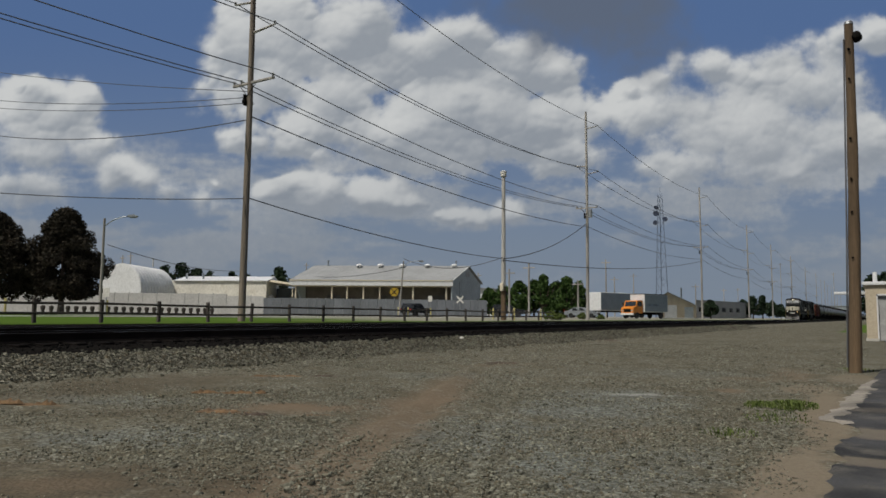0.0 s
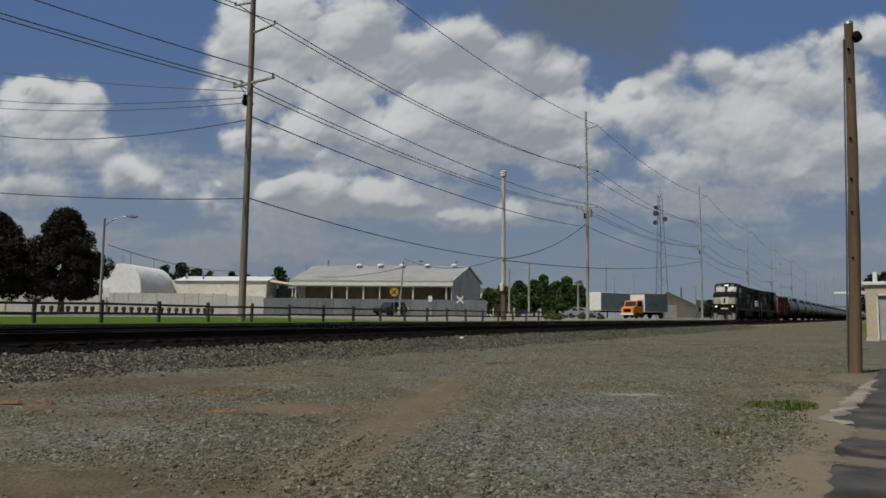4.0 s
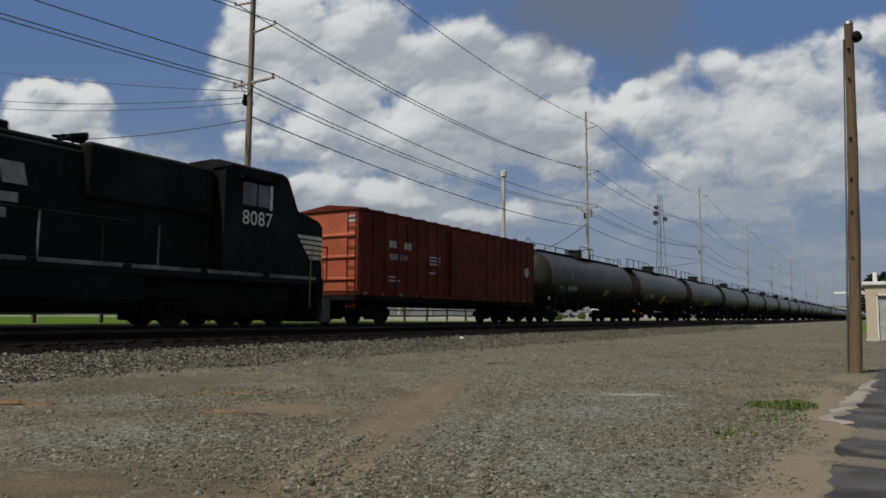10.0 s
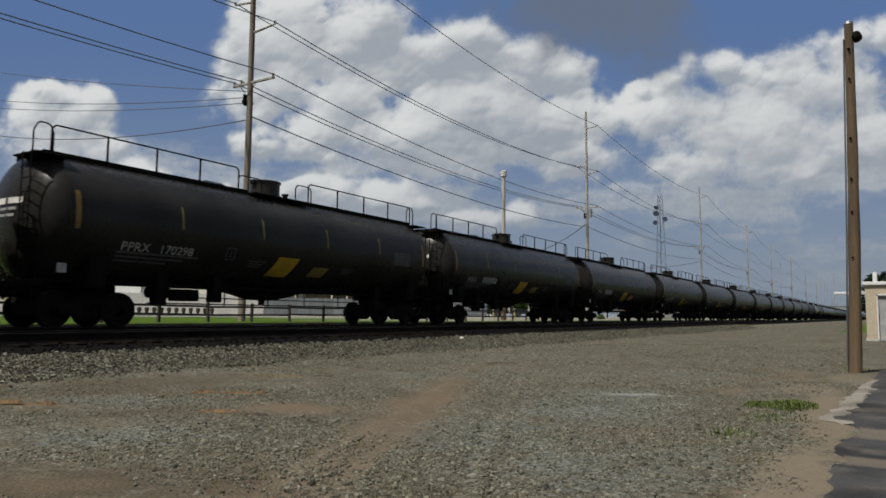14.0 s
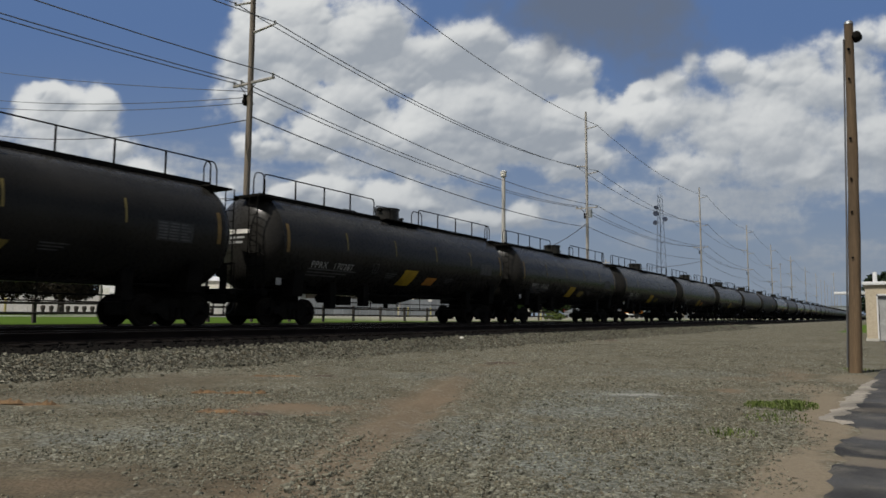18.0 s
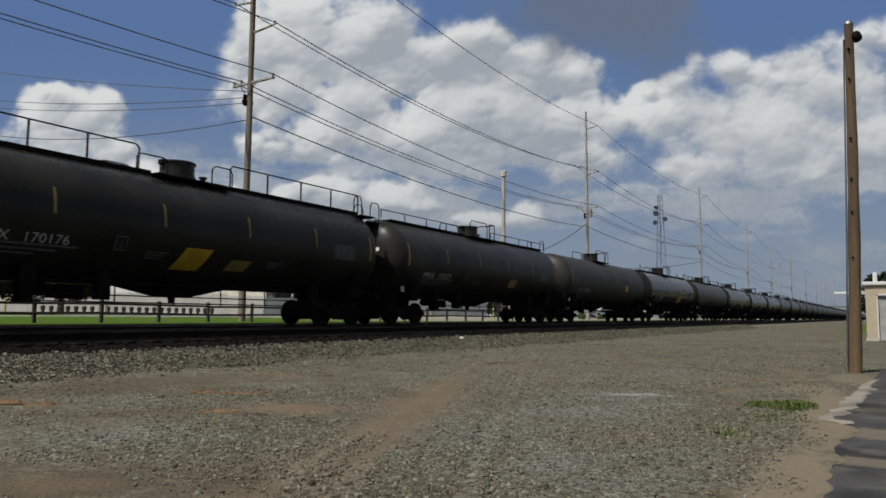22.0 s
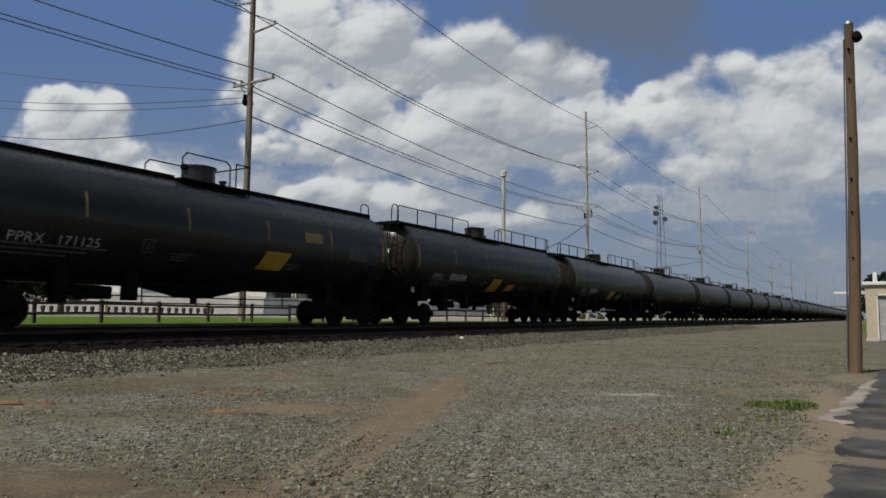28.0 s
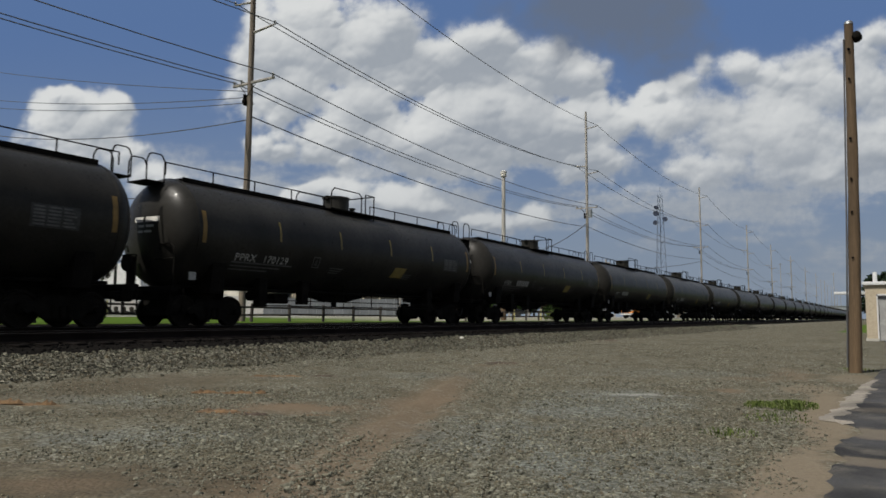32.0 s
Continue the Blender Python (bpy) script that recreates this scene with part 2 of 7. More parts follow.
RUSTY = surf("rust_streaked_steel", (0.055, 0.036, 0.024), 0.85, dark=0.6, light=1.3, big=3, fine=25, bump=0.2)
GLASS, _g, _b = nodes_of("dark_window_glass")
_b.inputs["Base Color"].default_value = (0.02, 0.024, 0.028, 1)
_b.inputs["Roughness"].default_value = 0.06
_b.inputs["Specular IOR Level"].default_value = 0.7


# reflected sky is painted into this glass as a paler blue-grey base
PALEGLASS = surf("sky_reflecting_windscreen", (0.050, 0.060, 0.066), 0.12, dark=0.7, light=1.15, big=1.2, fine=8, bump=0, spec=0.6)


def leaf_mat(name, a, z):
    mt, nt, b = nodes_of(name)
    g = nt.nodes.new("ShaderNodeNewGeometry")
    nb = noise_n(nt, g.outputs["Position"], 0.8, 3)
    c = mixc(nt, g.outputs["Random Per Island"], a, z)
    c = mixc(nt, ramp(nt, nb, 0.3, 0.7, 0, 0.6), c, tuple(x * 0.55 for x in a))
    nt.links.new(c, b.inputs["Base Color"])
    b.inputs["Roughness"].default_value = 0.8
    b.inputs["Specular IOR Level"].default_value = 0.12
    return mt


LEAFRED = leaf_mat("dark_maple_leaves", (0.018, 0.017, 0.012), (0.058, 0.047, 0.032))
LEAFGRN = leaf_mat("green_leaves", (0.028, 0.055, 0.014), (0.07, 0.12, 0.03))
LEAFDK = leaf_mat("distant_dark_leaves", (0.014, 0.026, 0.014), (0.035, 0.055, 0.028))
WEED = leaf_mat("weed_blades", (0.055, 0.082, 0.018), (0.145, 0.18, 0.05))

BAR = surf("dim_stencil_ink", (0.10, 0.10, 0.098), 0.7, bump=0, fine=40, big=5)
STENCILBG = surf("stencil_block", (0.030, 0.030, 0.029), 0.7, bump=0, fine=60, big=6, dark=0.5, light=1.6)

# ---- ground, one sheet: gravel yard, track bed, verge and lawn ----
PROFILE = [(-3500, 0.98), (-400, 0.98), (-120, 0.97), (-70, 0.95), (-52, 0.86), (-40, 0.74), (-32, 0.67), (-27, 0.62), (-24.2, 0.55), (-22.6, 0.48),
           (-21.6, 0.49), (-21.2, 0.43), (-12.8, 0.41), (-12.1, 0.33), (-11.8, 0.25), (-11.25, 0.05), (-10.8, 0.015), (-9.0, 0.0), (-4, 0.0), (0, 0.0), (6, 0.0), (30, 0.0), (3500, 0.0)]


def ground_z(x):
    for (a, za), (b, zb) in zip(PROFILE, PROFILE[1:]):
        if a <= x <= b:
            return za + (zb - za) * (x - a) / (b - a)
    return 0.0


def ellipse_mask(nt, pos, cx, cy, rx, ry, turn=0.0, soft=0.6, wob=0.5, scale=1.2):
    """1 inside a ragged patch lying on the ground."""
    mp = nt.nodes.new("ShaderNodeMapping")
    mp.vector_type = "TEXTURE"
    mp.inputs["Location"].default_value = (cx, cy, 0)
    mp.inputs["Rotation"].default_value = (0, 0, radians(turn))
    mp.inputs["Scale"].default_value = (rx, ry, 50)
    nt.links.new(pos, mp.inputs["Vector"])
    ln = nt.nodes.new("ShaderNodeVectorMath")
    ln.operation = "LENGTH"
    nt.links.new(mp.outputs[0], ln.inputs[0])
    n = noise_n(nt, pos, scale, 5, 0.65)
    d = math_n(nt, "ADD", ln.outputs["Value"], math_n(nt, "MULTIPLY", math_n(nt, "SUBTRACT", n, 0.5), wob * 2.4))
    return ramp(nt, d, 1.0, 1.0 - soft, 0.0, 1.0)


def ground_material():
    mt, nt, b = nodes_of("yard_and_verge")
    pos = nt.nodes.new("ShaderNodeNewGeometry").outputs["Position"]
    sep = nt.nodes.new("ShaderNodeSeparateXYZ")
    nt.links.new(pos, sep.inputs[0])
    x = sep.outputs[0]
    n_big = noise_n(nt, pos, 0.22, 5, 0.6)
    n_mid = noise_n(nt, pos, 1.6, 5, 0.6)
    n_fine = noise_n(nt, pos, 30, 3, 0.6)
    vo = nt.nodes.new("ShaderNodeTexVoronoi")
    vo.inputs["Scale"].default_value = 34
    nt.links.new(pos, vo.inputs["Vector"])
    cell = nt.nodes.new("ShaderNodeSeparateColor")
    nt.links.new(vo.outputs["Color"], cell.inputs[0])
    # crushed stone in fine dust
    dust = mixc(nt, ramp(nt, n_big, 0.35, 0.68), (0.098, 0.087, 0.060), (0.140, 0.127, 0.090))
    stone = mixc(nt, cell.outputs[0], (0.060, 0.060, 0.047), (0.22, 0.216, 0.175))
    cover = math_n(nt, "MULTIPLY", ramp(nt, n_mid, 0.36, 0.58), ramp(nt, cell.outputs[1], 0.30, 0.55))
    n_soil = noise_n(nt, pos, 5.5, 6, 0.7)
    dust = mixc(nt, ramp(nt, n_soil, 0.40, 0.68, 0, 0.75), dust, (0.068, 0.062, 0.046))
    # coarse mottling of hand-sized clods and hollows
    n_clod = noise_n(nt, pos, 13, 5, 0.75)
    dust = mixc(nt, ramp(nt, n_clod, 0.50, 0.60, 0, 0.8), dust, (0.055, 0.050, 0.038))
    dust = mixc(nt, ramp(nt, n_clod, 0.45, 0.36, 0, 0.55), dust, (0.21, 0.197, 0.165))
    yard = mixc(nt, cover, dust, stone)
    brown = mixc(nt, n_fine, (0.098, 0.072, 0.048), (0.185, 0.142, 0.102))
    ochre = mixc(nt, n_fine, (0.095, 0.060, 0.034), (0.195, 0.125, 0.075))
    sand = mixc(nt, n_fine, (0.120, 0.098, 0.070), (0.215, 0.180, 0.135))
    soil = mixc(nt, n_clod, (0.046, 0.038, 0.026), (0.120, 0.098, 0.070))

    def patches(base, tint, spots, soft, scale):
        for cx, cy, rx, ry, turn, wob, amt in spots:
            m = ellipse_mask(nt, pos, cx, cy, rx, ry, turn, soft, wob, scale)
            base = mixc(nt, math_n(nt, "MULTIPLY", m, amt), base, tint)
        return base

    # bare soil in the near corner and along the foot of the bank
    yard = patches(yard, soil, ((-4.4, 2.3, 2.6, 0.9, 30, 0.8, 0.9), (-9.2, 6.2, 1.5, 3.2, 0, 0.9, 0.7), (-6.6, 4.6, 1.6, 0.5, 30, 0.9, 0.45)), 0.8, 1.8)
    # washed blue-grey gravel
    blue = mixc(nt, cell.outputs[0], (0.058, 0.065, 0.060), (0.205, 0.220, 0.202))
    yard = patches(yard, blue, ((-2.9, 8.2, 1.4, 2.6, 10, 0.9, 0.6), (-2.75, 5.4, 1.3, 1.6, 30, 0.9, 0.55), (-5.3, 3.8, 1.5, 0.6, 30, 0.9, 0.6), (-1.55, 4.9, 0.8, 1.5, 0, 0.9, 0.5), (-7.6, 5.2, 1.2, 0.5, 25, 0.9, 0.45),
                                (-6.5, 10.5, 1.6, 1.0, 40, 0.9, 0.35), (-3.4, 13.5, 2.2, 1.4, 40, 0.9, 0.3)), 0.7, 2.2)
    yard = patches(yard, (0.33, 0.33, 0.31), ((-2.95, 9.4, 0.62, 0.20, 20, 0.9, 0.5),), 0.7, 5.0)
    yard = mixc(nt, ramp(nt, n_fine, 0.45, 0.68, 0, 0.55), yard, (0.045, 0.042, 0.036))
    # brown earth worked up along the wheel line
    along = math_n(nt, "ADD", x, math_n(nt, "MULTIPLY", math_n(nt, "SUBTRACT", sep.outputs[1], 3.1), 0.43))
    along = math_n(nt, "ADD", math_n(nt, "ADD", along, 2.98), math_n(nt, "MULTIPLY", math_n(nt, "SUBTRACT", n_soil, 0.5), 1.1))
    lane = math_n(nt, "MULTIPLY", ramp(nt, math_n(nt, "ABSOLUTE", along), 0.62, 0.12), ramp(nt, sep.outputs[1], 13, 8))
    yard = mixc(nt, math_n(nt, "MULTIPLY", lane, 0.62), yard, brown)
    yard = patches(yard, brown, ((-5.55, 5.85, 1.05, 0.62, 40, 0.7, 0.85), (-4.9, 7.2, 1.3, 0.5, 62, 0.7, 0.5), (-4.3, 2.4, 0.7, 0.25, 30, 0.9, 0.35), (-1.95, 10.8, 0.35, 0.5, 10, 0.8, 0.75),
                                 (-1.5, 14.6, 0.5, 1.6, 10, 0.7, 0.6), (-7.0, 13.5, 1.5, 0.7, 60, 0.9, 0.3), (-2.0, 6.2, 0.9, 0.35, 70, 0.9, 0.4), (-1.9, 13.0, 1.2, 0.8, 40, 0.9, 0.4), (-8.6, 8.5, 0.8, 0.25, 35, 0.8, 0.5)), 0.8, 3.0)
    yard = patches(yard, ochre, ((-5.75, 5.05, 0.42, 0.17, 36, 0.7, 0.95), (-8.3, 4.3, 0.50, 0.16, 25, 0.7, 0.9), (-5.0, 5.6, 0.25, 0.12, 36, 0.8, 0.6), (-7.3, 6.2, 0.35, 0.10, 30, 0.8, 0.6)), 0.6, 5.0)
    yard = patches(yard, sand, ((-0.58, 8.9, 0.34, 3.4, 3, 0.5, 0.9), (-0.55, 5.2, 0.34, 1.6, 0, 0.5, 0.9), (-0.95, 11.6, 0.5, 1.0, 0, 0.7, 0.7), (-0.62, 3.6, 0.40, 0.9, 0, 0.5, 0.85), (-0.5, 14.2, 0.5, 1.4, 0, 0.6, 0.6)), 0.5, 3.2)
    # track bed, near black from the bank's crest to the verge, and grass
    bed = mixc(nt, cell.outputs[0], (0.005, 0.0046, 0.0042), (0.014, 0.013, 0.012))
    shoulder = mixc(nt, cell.outputs[0], (0.065, 0.062, 0.048), (0.18, 0.17, 0.135))
    grass = mixc(nt, n_mid, (0.045, 0.085, 0.014), (0.078, 0.125, 0.026))
    grass = mixc(nt, ramp(nt, n_big, 0.55, 0.75, 0, 0.6), grass, (0.16, 0.15, 0.07))
    # bare gritty ground beyond the fence, farther along the line
    grit = math_n(nt, "MULTIPLY", ramp(nt, math_n(nt, "ADD", sep.outputs[1], math_n(nt, "MULTIPLY", n_big, 30)), 48, 62), ramp(nt, x, -25.5, -28.0))
    grass = mixc(nt, math_n(nt, "MULTIPLY", grit, 0.85), grass, (0.24, 0.225, 0.185))
    xw = math_n(nt, "ADD", x, math_n(nt, "MULTIPLY", math_n(nt, "SUBTRACT", n_mid, 0.5), 0.5))
    c = mixc(nt, ramp(nt, xw, -11.15, -10.95), shoulder, yard)
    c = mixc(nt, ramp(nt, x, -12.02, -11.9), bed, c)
    c = mixc(nt, ramp(nt, xw, -25.9, -25.5), grass, c)
    # beyond the yard on the near side, mown grass
    far = math_n(nt, "MULTIPLY", ramp(nt, sep.outputs[1], 60, 64), ramp(nt, x, -3.4, -2.6))
    c = mixc(nt, far, c, grass)
    nt.links.new(c, b.inputs["Base Color"])
    b.inputs["Roughness"].default_value = 0.95
    b.inputs["Specular IOR Level"].default_value = 0.0
    h = math_n(nt, "ADD", math_n(nt, "MULTIPLY", vo.outputs["Distance"], -0.4), math_n(nt, "MULTIPLY", n_mid, 1.2))
    bp = nd(nt, "Bump", Strength=0.8, Distance=0.03)
    nt.links.new(h, bp.inputs["Height"])
    nt.links.new(bp.outputs[0], b.inputs["Normal"])
    return mt


def yard_z(x, y):
    """Height of the yard and bank: swells, clods, and the churned line that vehicles have left."""
    z = ground_z(x)
    if not (-12.5 < x < 6 and -10 < y < 90):
        return z
    fade = (1.0 if x > -11 else 0.6) * min(1.0, max(0.0, (-0.35 - x) / 0.5))
    z -= 0.02 * min(1.0, max(0.0, (x + 0.15) / 0.3))
    near = max(0.0, min(1.0, (22 - y) / 8))
    z += fade * (0.030 * noise.noise((x * 0.7, y * 0.7, 3)) + 0.014 * noise.noise((x * 2.3, y * 2.3, 9)))
    z += fade * near * (0.010 * noise.noise((x * 6.1, y * 6.1, 5)) + 0.006 * noise.noise((x * 15, y * 15, 8)))
    # churned wheel line with low lugs and shoulders
    off = x - track_line(y) + 0.08 * noise.noise((y * 0.8, 2, 4))
    lug = 0.5 + 0.5 * math.sin(y * 24 + 9 * off)
    for c, wd in ((-0.34, 0.11), (0.10, 0.12), (0.95, 0.10)):
        g = math.exp(-((off - c) / wd) ** 2)
        z -= near * g * (0.020 + 0.016 * lug)
        z += near * 0.012 * math.exp(-((off - c - 1.5 * wd) / (0.6 * wd)) ** 2)
    return z


def track_line(y):
    return -2.88 - 0.43 * (y - 3.1)


def build_ground():
    ys = [-800, -200, -60, -20, -8, -4, -2, 0, 1] + [1.6 + 0.075 * i for i in range(166)] + [14.1 + 0.3 * i for i in range(33)] + [24.5 + 1.5 * i for i in range(40)] + [90, 120, 160, 220, 300, 420, 600, 900, 1400, 2200, 3600]
    xs = []
    for (a, za), (b, zb) in zip(PROFILE, PROFILE[1:]):
        k = 1
        if a >= -12.9 and b <= -9:
            k = 6
        elif a >= -9.0 and b <= 0:
            k = int((b - a) / 0.075)
        elif a >= 0 and b <= 7:
            k = 8
        xs += [a + (b - a) * i / k for i in range(k)]
    xs.append(PROFILE[-1][0])
    v, f = [], []
    for y in ys:
        for x in xs:
            v.append((x, y, yard_z(x, y)))
    n = len(xs)
    for j in range(len(ys) - 1):
        for i in range(n - 1):
            f.append((j * n + i, j * n + i + 1, (j + 1) * n + i + 1, (j + 1) * n + i))
    me = bpy.data.meshes.new("ground")
    me.from_pydata(v, [], f)
    me.shade_smooth()
    me.materials.append(ground_material())
    ob = new("ground", me)
    tagged(ob, "dusty grey gravel yard with brown patches, ballast bank and lawn", "ground", kind="structure")
    return ob


build_ground()


def strip(name, x0, x1, y0, y1, material, label, category, lift=0.02, n=40):
    """A paved strip that follows the ground's fall."""
    v, f = [], []
    xs = sorted({x0, x1, *[a for a, _ in PROFILE if x0 < a < x1]})
    for j in range(n + 1):
        for x in xs:
            v.append((x, y0 + (y1 - y0) * j / n, ground_z(x) + lift))
    k = len(xs)
    for j in range(n):
        for i in range(k - 1):
            f.append((j * k + i, j * k + i + 1, (j + 1) * k + i + 1, (j + 1) * k + i))
    me = bpy.data.meshes.new(name)
    me.from_pydata(v, [], f)
    me.materials.append(material)
    return tagged(new(name, me), label, category, kind="structure")


strip("road", -61, -49, -120, 600, ROADGREY, "pale sunlit two-lane street behind the fence", "road", 0.02)
strip("road", -44.0, -41.0, -60, 420, ROADGREY, "pale footway beside the street", "road", 0.02)


def sandy_asphalt():
    """Sand washed across the broken drive in ragged bands."""
    nt = ASPHALT.node_tree
    b = next(n for n in nt.nodes if n.type == "BSDF_PRINCIPLED")
    base = b.inputs["Base Color"].links[0].from_socket
    pos = nt.nodes.new("ShaderNodeNewGeometry").outputs["Position"]
    sand = mixc(nt, noise_n(nt, pos, 30, 3, 0.6), (0.105, 0.090, 0.068), (0.19, 0.162, 0.125))
    for cx, cy, rx, ry, turn, amt in ((-0.1, 7.45, 1.2, 0.42, -6, 0.85), (-0.1, 5.95, 1.0, 0.22, -8, 0.8), (-0.5, 4.2, 0.25, 0.9, 0, 0.6), (0.2, 9.4, 0.8, 0.35, 10, 0.3)):
        m = ellipse_mask(nt, pos, cx, cy, rx, ry, turn, 0.4, 0.5, 6.0)
        base = mixc(nt, math_n(nt, "MULTIPLY", m, amt), base, sand)
    nt.links.new(base, b.inputs["Base Color"])


sandy_asphalt()


def build_asphalt():
    """Ragged dark driveway beside the gravel."""
    random.seed(11)
    mm = M()
    edge = []
    y = -6.0
    while y < 62:
        base = min(0.0, -0.54 + 0.0568 * (y - 8.45)) if y > 8.2 else -0.38
        e = base + 0.07 * noise.noise((y * 0.9, 1, 2)) + 0.05 * noise.noise((y * 3.1, 4, 2)) + 0.05 * noise.noise((y * 9.1, 4, 7)) + 0.025 * noise.noise((y * 21, 4, 9))
        e += 0.14 * math.exp(-((y - 7.6) / 0.4) ** 2) + 0.12 * math.exp(-((y - 6.0) / 0.3) ** 2)
        edge.append((e, y))
        y += 0.08 if y < 15 else 1.5
    v, f = [], []
    for e, yy in edge:
        v += [(e, yy, -0.004), (e + 0.03, yy, 0.014), (7.5, yy, 0.018)]
    for i in range(len(edge) - 1):
        a = i * 3
        f += [(a, a + 1, a + 4, a + 3), (a + 1, a + 2, a + 5, a + 4)]
    mm.add(v, f)
    # pale crushed rim where the surface has broken away
    rim = M()
    rv, rf = [], []
    for e, yy in edge:
        wd = 0.02 + 0.05 * max(0.0, noise.noise((yy * 1.3, 8, 5))) + max(0.0, 0.08 + 0.10 * noise.noise((yy * 2.1, 3, 5)) + 0.07 * noise.noise((yy * 9.0, 3, 5))) * math.exp(-((yy - 10.6) / 2.2) ** 4)
        rv += [(e - 0.05, yy, 0.0), (e + 0.02, yy, 0.016), (e + 0.03 + wd, yy, 0.022), (e + 0.05 + wd, yy, 0.012)]
    for i in range(len(edge) - 1):
        if 8.0 < edge[i][1] < 14:
            for k in range(3):
                a = i * 4 + k
                rf.append((a, a + 1, a + 5, a + 4))
    rim.add(rv, rf)
    single("trim", rim, RIMGREY, "pale broken rim along the edge of the asphalt", "driveway edge", kind="structure")
    return single("pavement", mm, ASPHALT, "dark worn asphalt driveway with a crumbling edge", "driveway", kind="structure")


build_asphalt()

# ---- tracks ----
TRAIN_X, NEAR_X, RAIL_Z, GAUGE = -18.4, -14.1, 0.64, 1.5


def rail_profile():
    # foot, web and head of a flat-bottomed rail, top at 0
    return [(-0.075, -0.172), (0.075, -0.172), (0.075, -0.160), (0.012, -0.140), (0.010, -0.045), (0.036, -0.035), (0.036, -0.006), (0.030, 0.0),
            (-0.030, 0.0), (-0.036, -0.006), (-0.036, -0.035), (-0.010, -0.045), (-0.012, -0.140), (-0.075, -0.160)]


def build_track(cx, label):
    tr = thing("railway_track", label, "railway track", "main line tracks", kind="structure")
    for sx in (-GAUGE / 2, GAUGE / 2):
        web = M().prism([(u + cx + sx, w + RAIL_Z - 0.004) for u, w in rail_profile()], "y", -250, 1400)
        rl = part("rail", web, RAILWEB, tr, "rust-brown steel rail")
        part("rail_head", M().box(cx + sx - 0.031, cx + sx + 0.031, -250, 1400, RAIL_Z - 0.003, RAIL_Z), RAILTOP, rl, "wheel-polished rail top")
    tie = M().box(-1.3, 1.3, -0.115, 0.115, -0.1, 0.0, 0.012).mesh("tie")
    plate = M().box(-0.18, 0.18, -0.09, 0.09, 0, 0.014).mesh("tie_plate")
    for i in range(150):
        y = -4 + i * 0.53
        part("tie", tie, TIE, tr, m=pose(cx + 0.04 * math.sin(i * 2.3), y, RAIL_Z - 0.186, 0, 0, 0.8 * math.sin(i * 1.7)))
    mm = M()
    for i in range(400):
        y = -4 + (150 + i) * 0.53
        mm.box(cx - 1.3, cx + 1.3, y - 0.115, y + 0.115, RAIL_Z - 0.28, RAIL_Z - 0.186)
    tagged(part("distant_ties", mm, TIE, tr), kind="stuff")
    return tr


build_track(TRAIN_X, "main line track with worn steel rails on dark timber ties")
build_track(NEAR_X, "empty main line track with steel rails on dark timber ties")

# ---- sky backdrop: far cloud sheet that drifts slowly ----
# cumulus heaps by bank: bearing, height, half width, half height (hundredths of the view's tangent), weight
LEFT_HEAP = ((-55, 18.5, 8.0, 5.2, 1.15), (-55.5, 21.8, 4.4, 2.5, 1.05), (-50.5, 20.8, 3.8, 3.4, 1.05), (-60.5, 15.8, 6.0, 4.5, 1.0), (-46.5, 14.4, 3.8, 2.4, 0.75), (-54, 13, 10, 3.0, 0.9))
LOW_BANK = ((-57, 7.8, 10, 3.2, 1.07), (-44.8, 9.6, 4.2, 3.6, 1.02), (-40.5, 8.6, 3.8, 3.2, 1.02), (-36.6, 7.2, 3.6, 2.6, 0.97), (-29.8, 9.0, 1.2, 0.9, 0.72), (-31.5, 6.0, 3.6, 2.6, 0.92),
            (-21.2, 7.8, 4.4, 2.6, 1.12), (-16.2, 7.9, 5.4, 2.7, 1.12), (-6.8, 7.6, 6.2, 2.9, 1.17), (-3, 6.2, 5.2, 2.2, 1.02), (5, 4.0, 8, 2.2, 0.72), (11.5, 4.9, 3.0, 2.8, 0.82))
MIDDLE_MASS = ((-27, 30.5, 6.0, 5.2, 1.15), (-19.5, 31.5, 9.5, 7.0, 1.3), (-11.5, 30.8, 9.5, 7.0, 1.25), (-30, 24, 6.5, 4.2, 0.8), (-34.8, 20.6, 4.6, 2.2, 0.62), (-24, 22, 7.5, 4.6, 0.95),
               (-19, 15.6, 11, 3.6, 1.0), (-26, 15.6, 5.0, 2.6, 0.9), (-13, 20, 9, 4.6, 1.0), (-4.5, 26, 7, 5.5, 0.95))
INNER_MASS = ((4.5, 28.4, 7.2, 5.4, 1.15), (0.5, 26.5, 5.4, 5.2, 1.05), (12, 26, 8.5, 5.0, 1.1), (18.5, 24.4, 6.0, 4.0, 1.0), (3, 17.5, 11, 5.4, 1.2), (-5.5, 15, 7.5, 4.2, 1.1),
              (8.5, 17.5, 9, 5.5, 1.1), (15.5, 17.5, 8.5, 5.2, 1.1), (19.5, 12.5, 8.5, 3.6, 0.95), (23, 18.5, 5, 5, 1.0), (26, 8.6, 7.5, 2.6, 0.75))
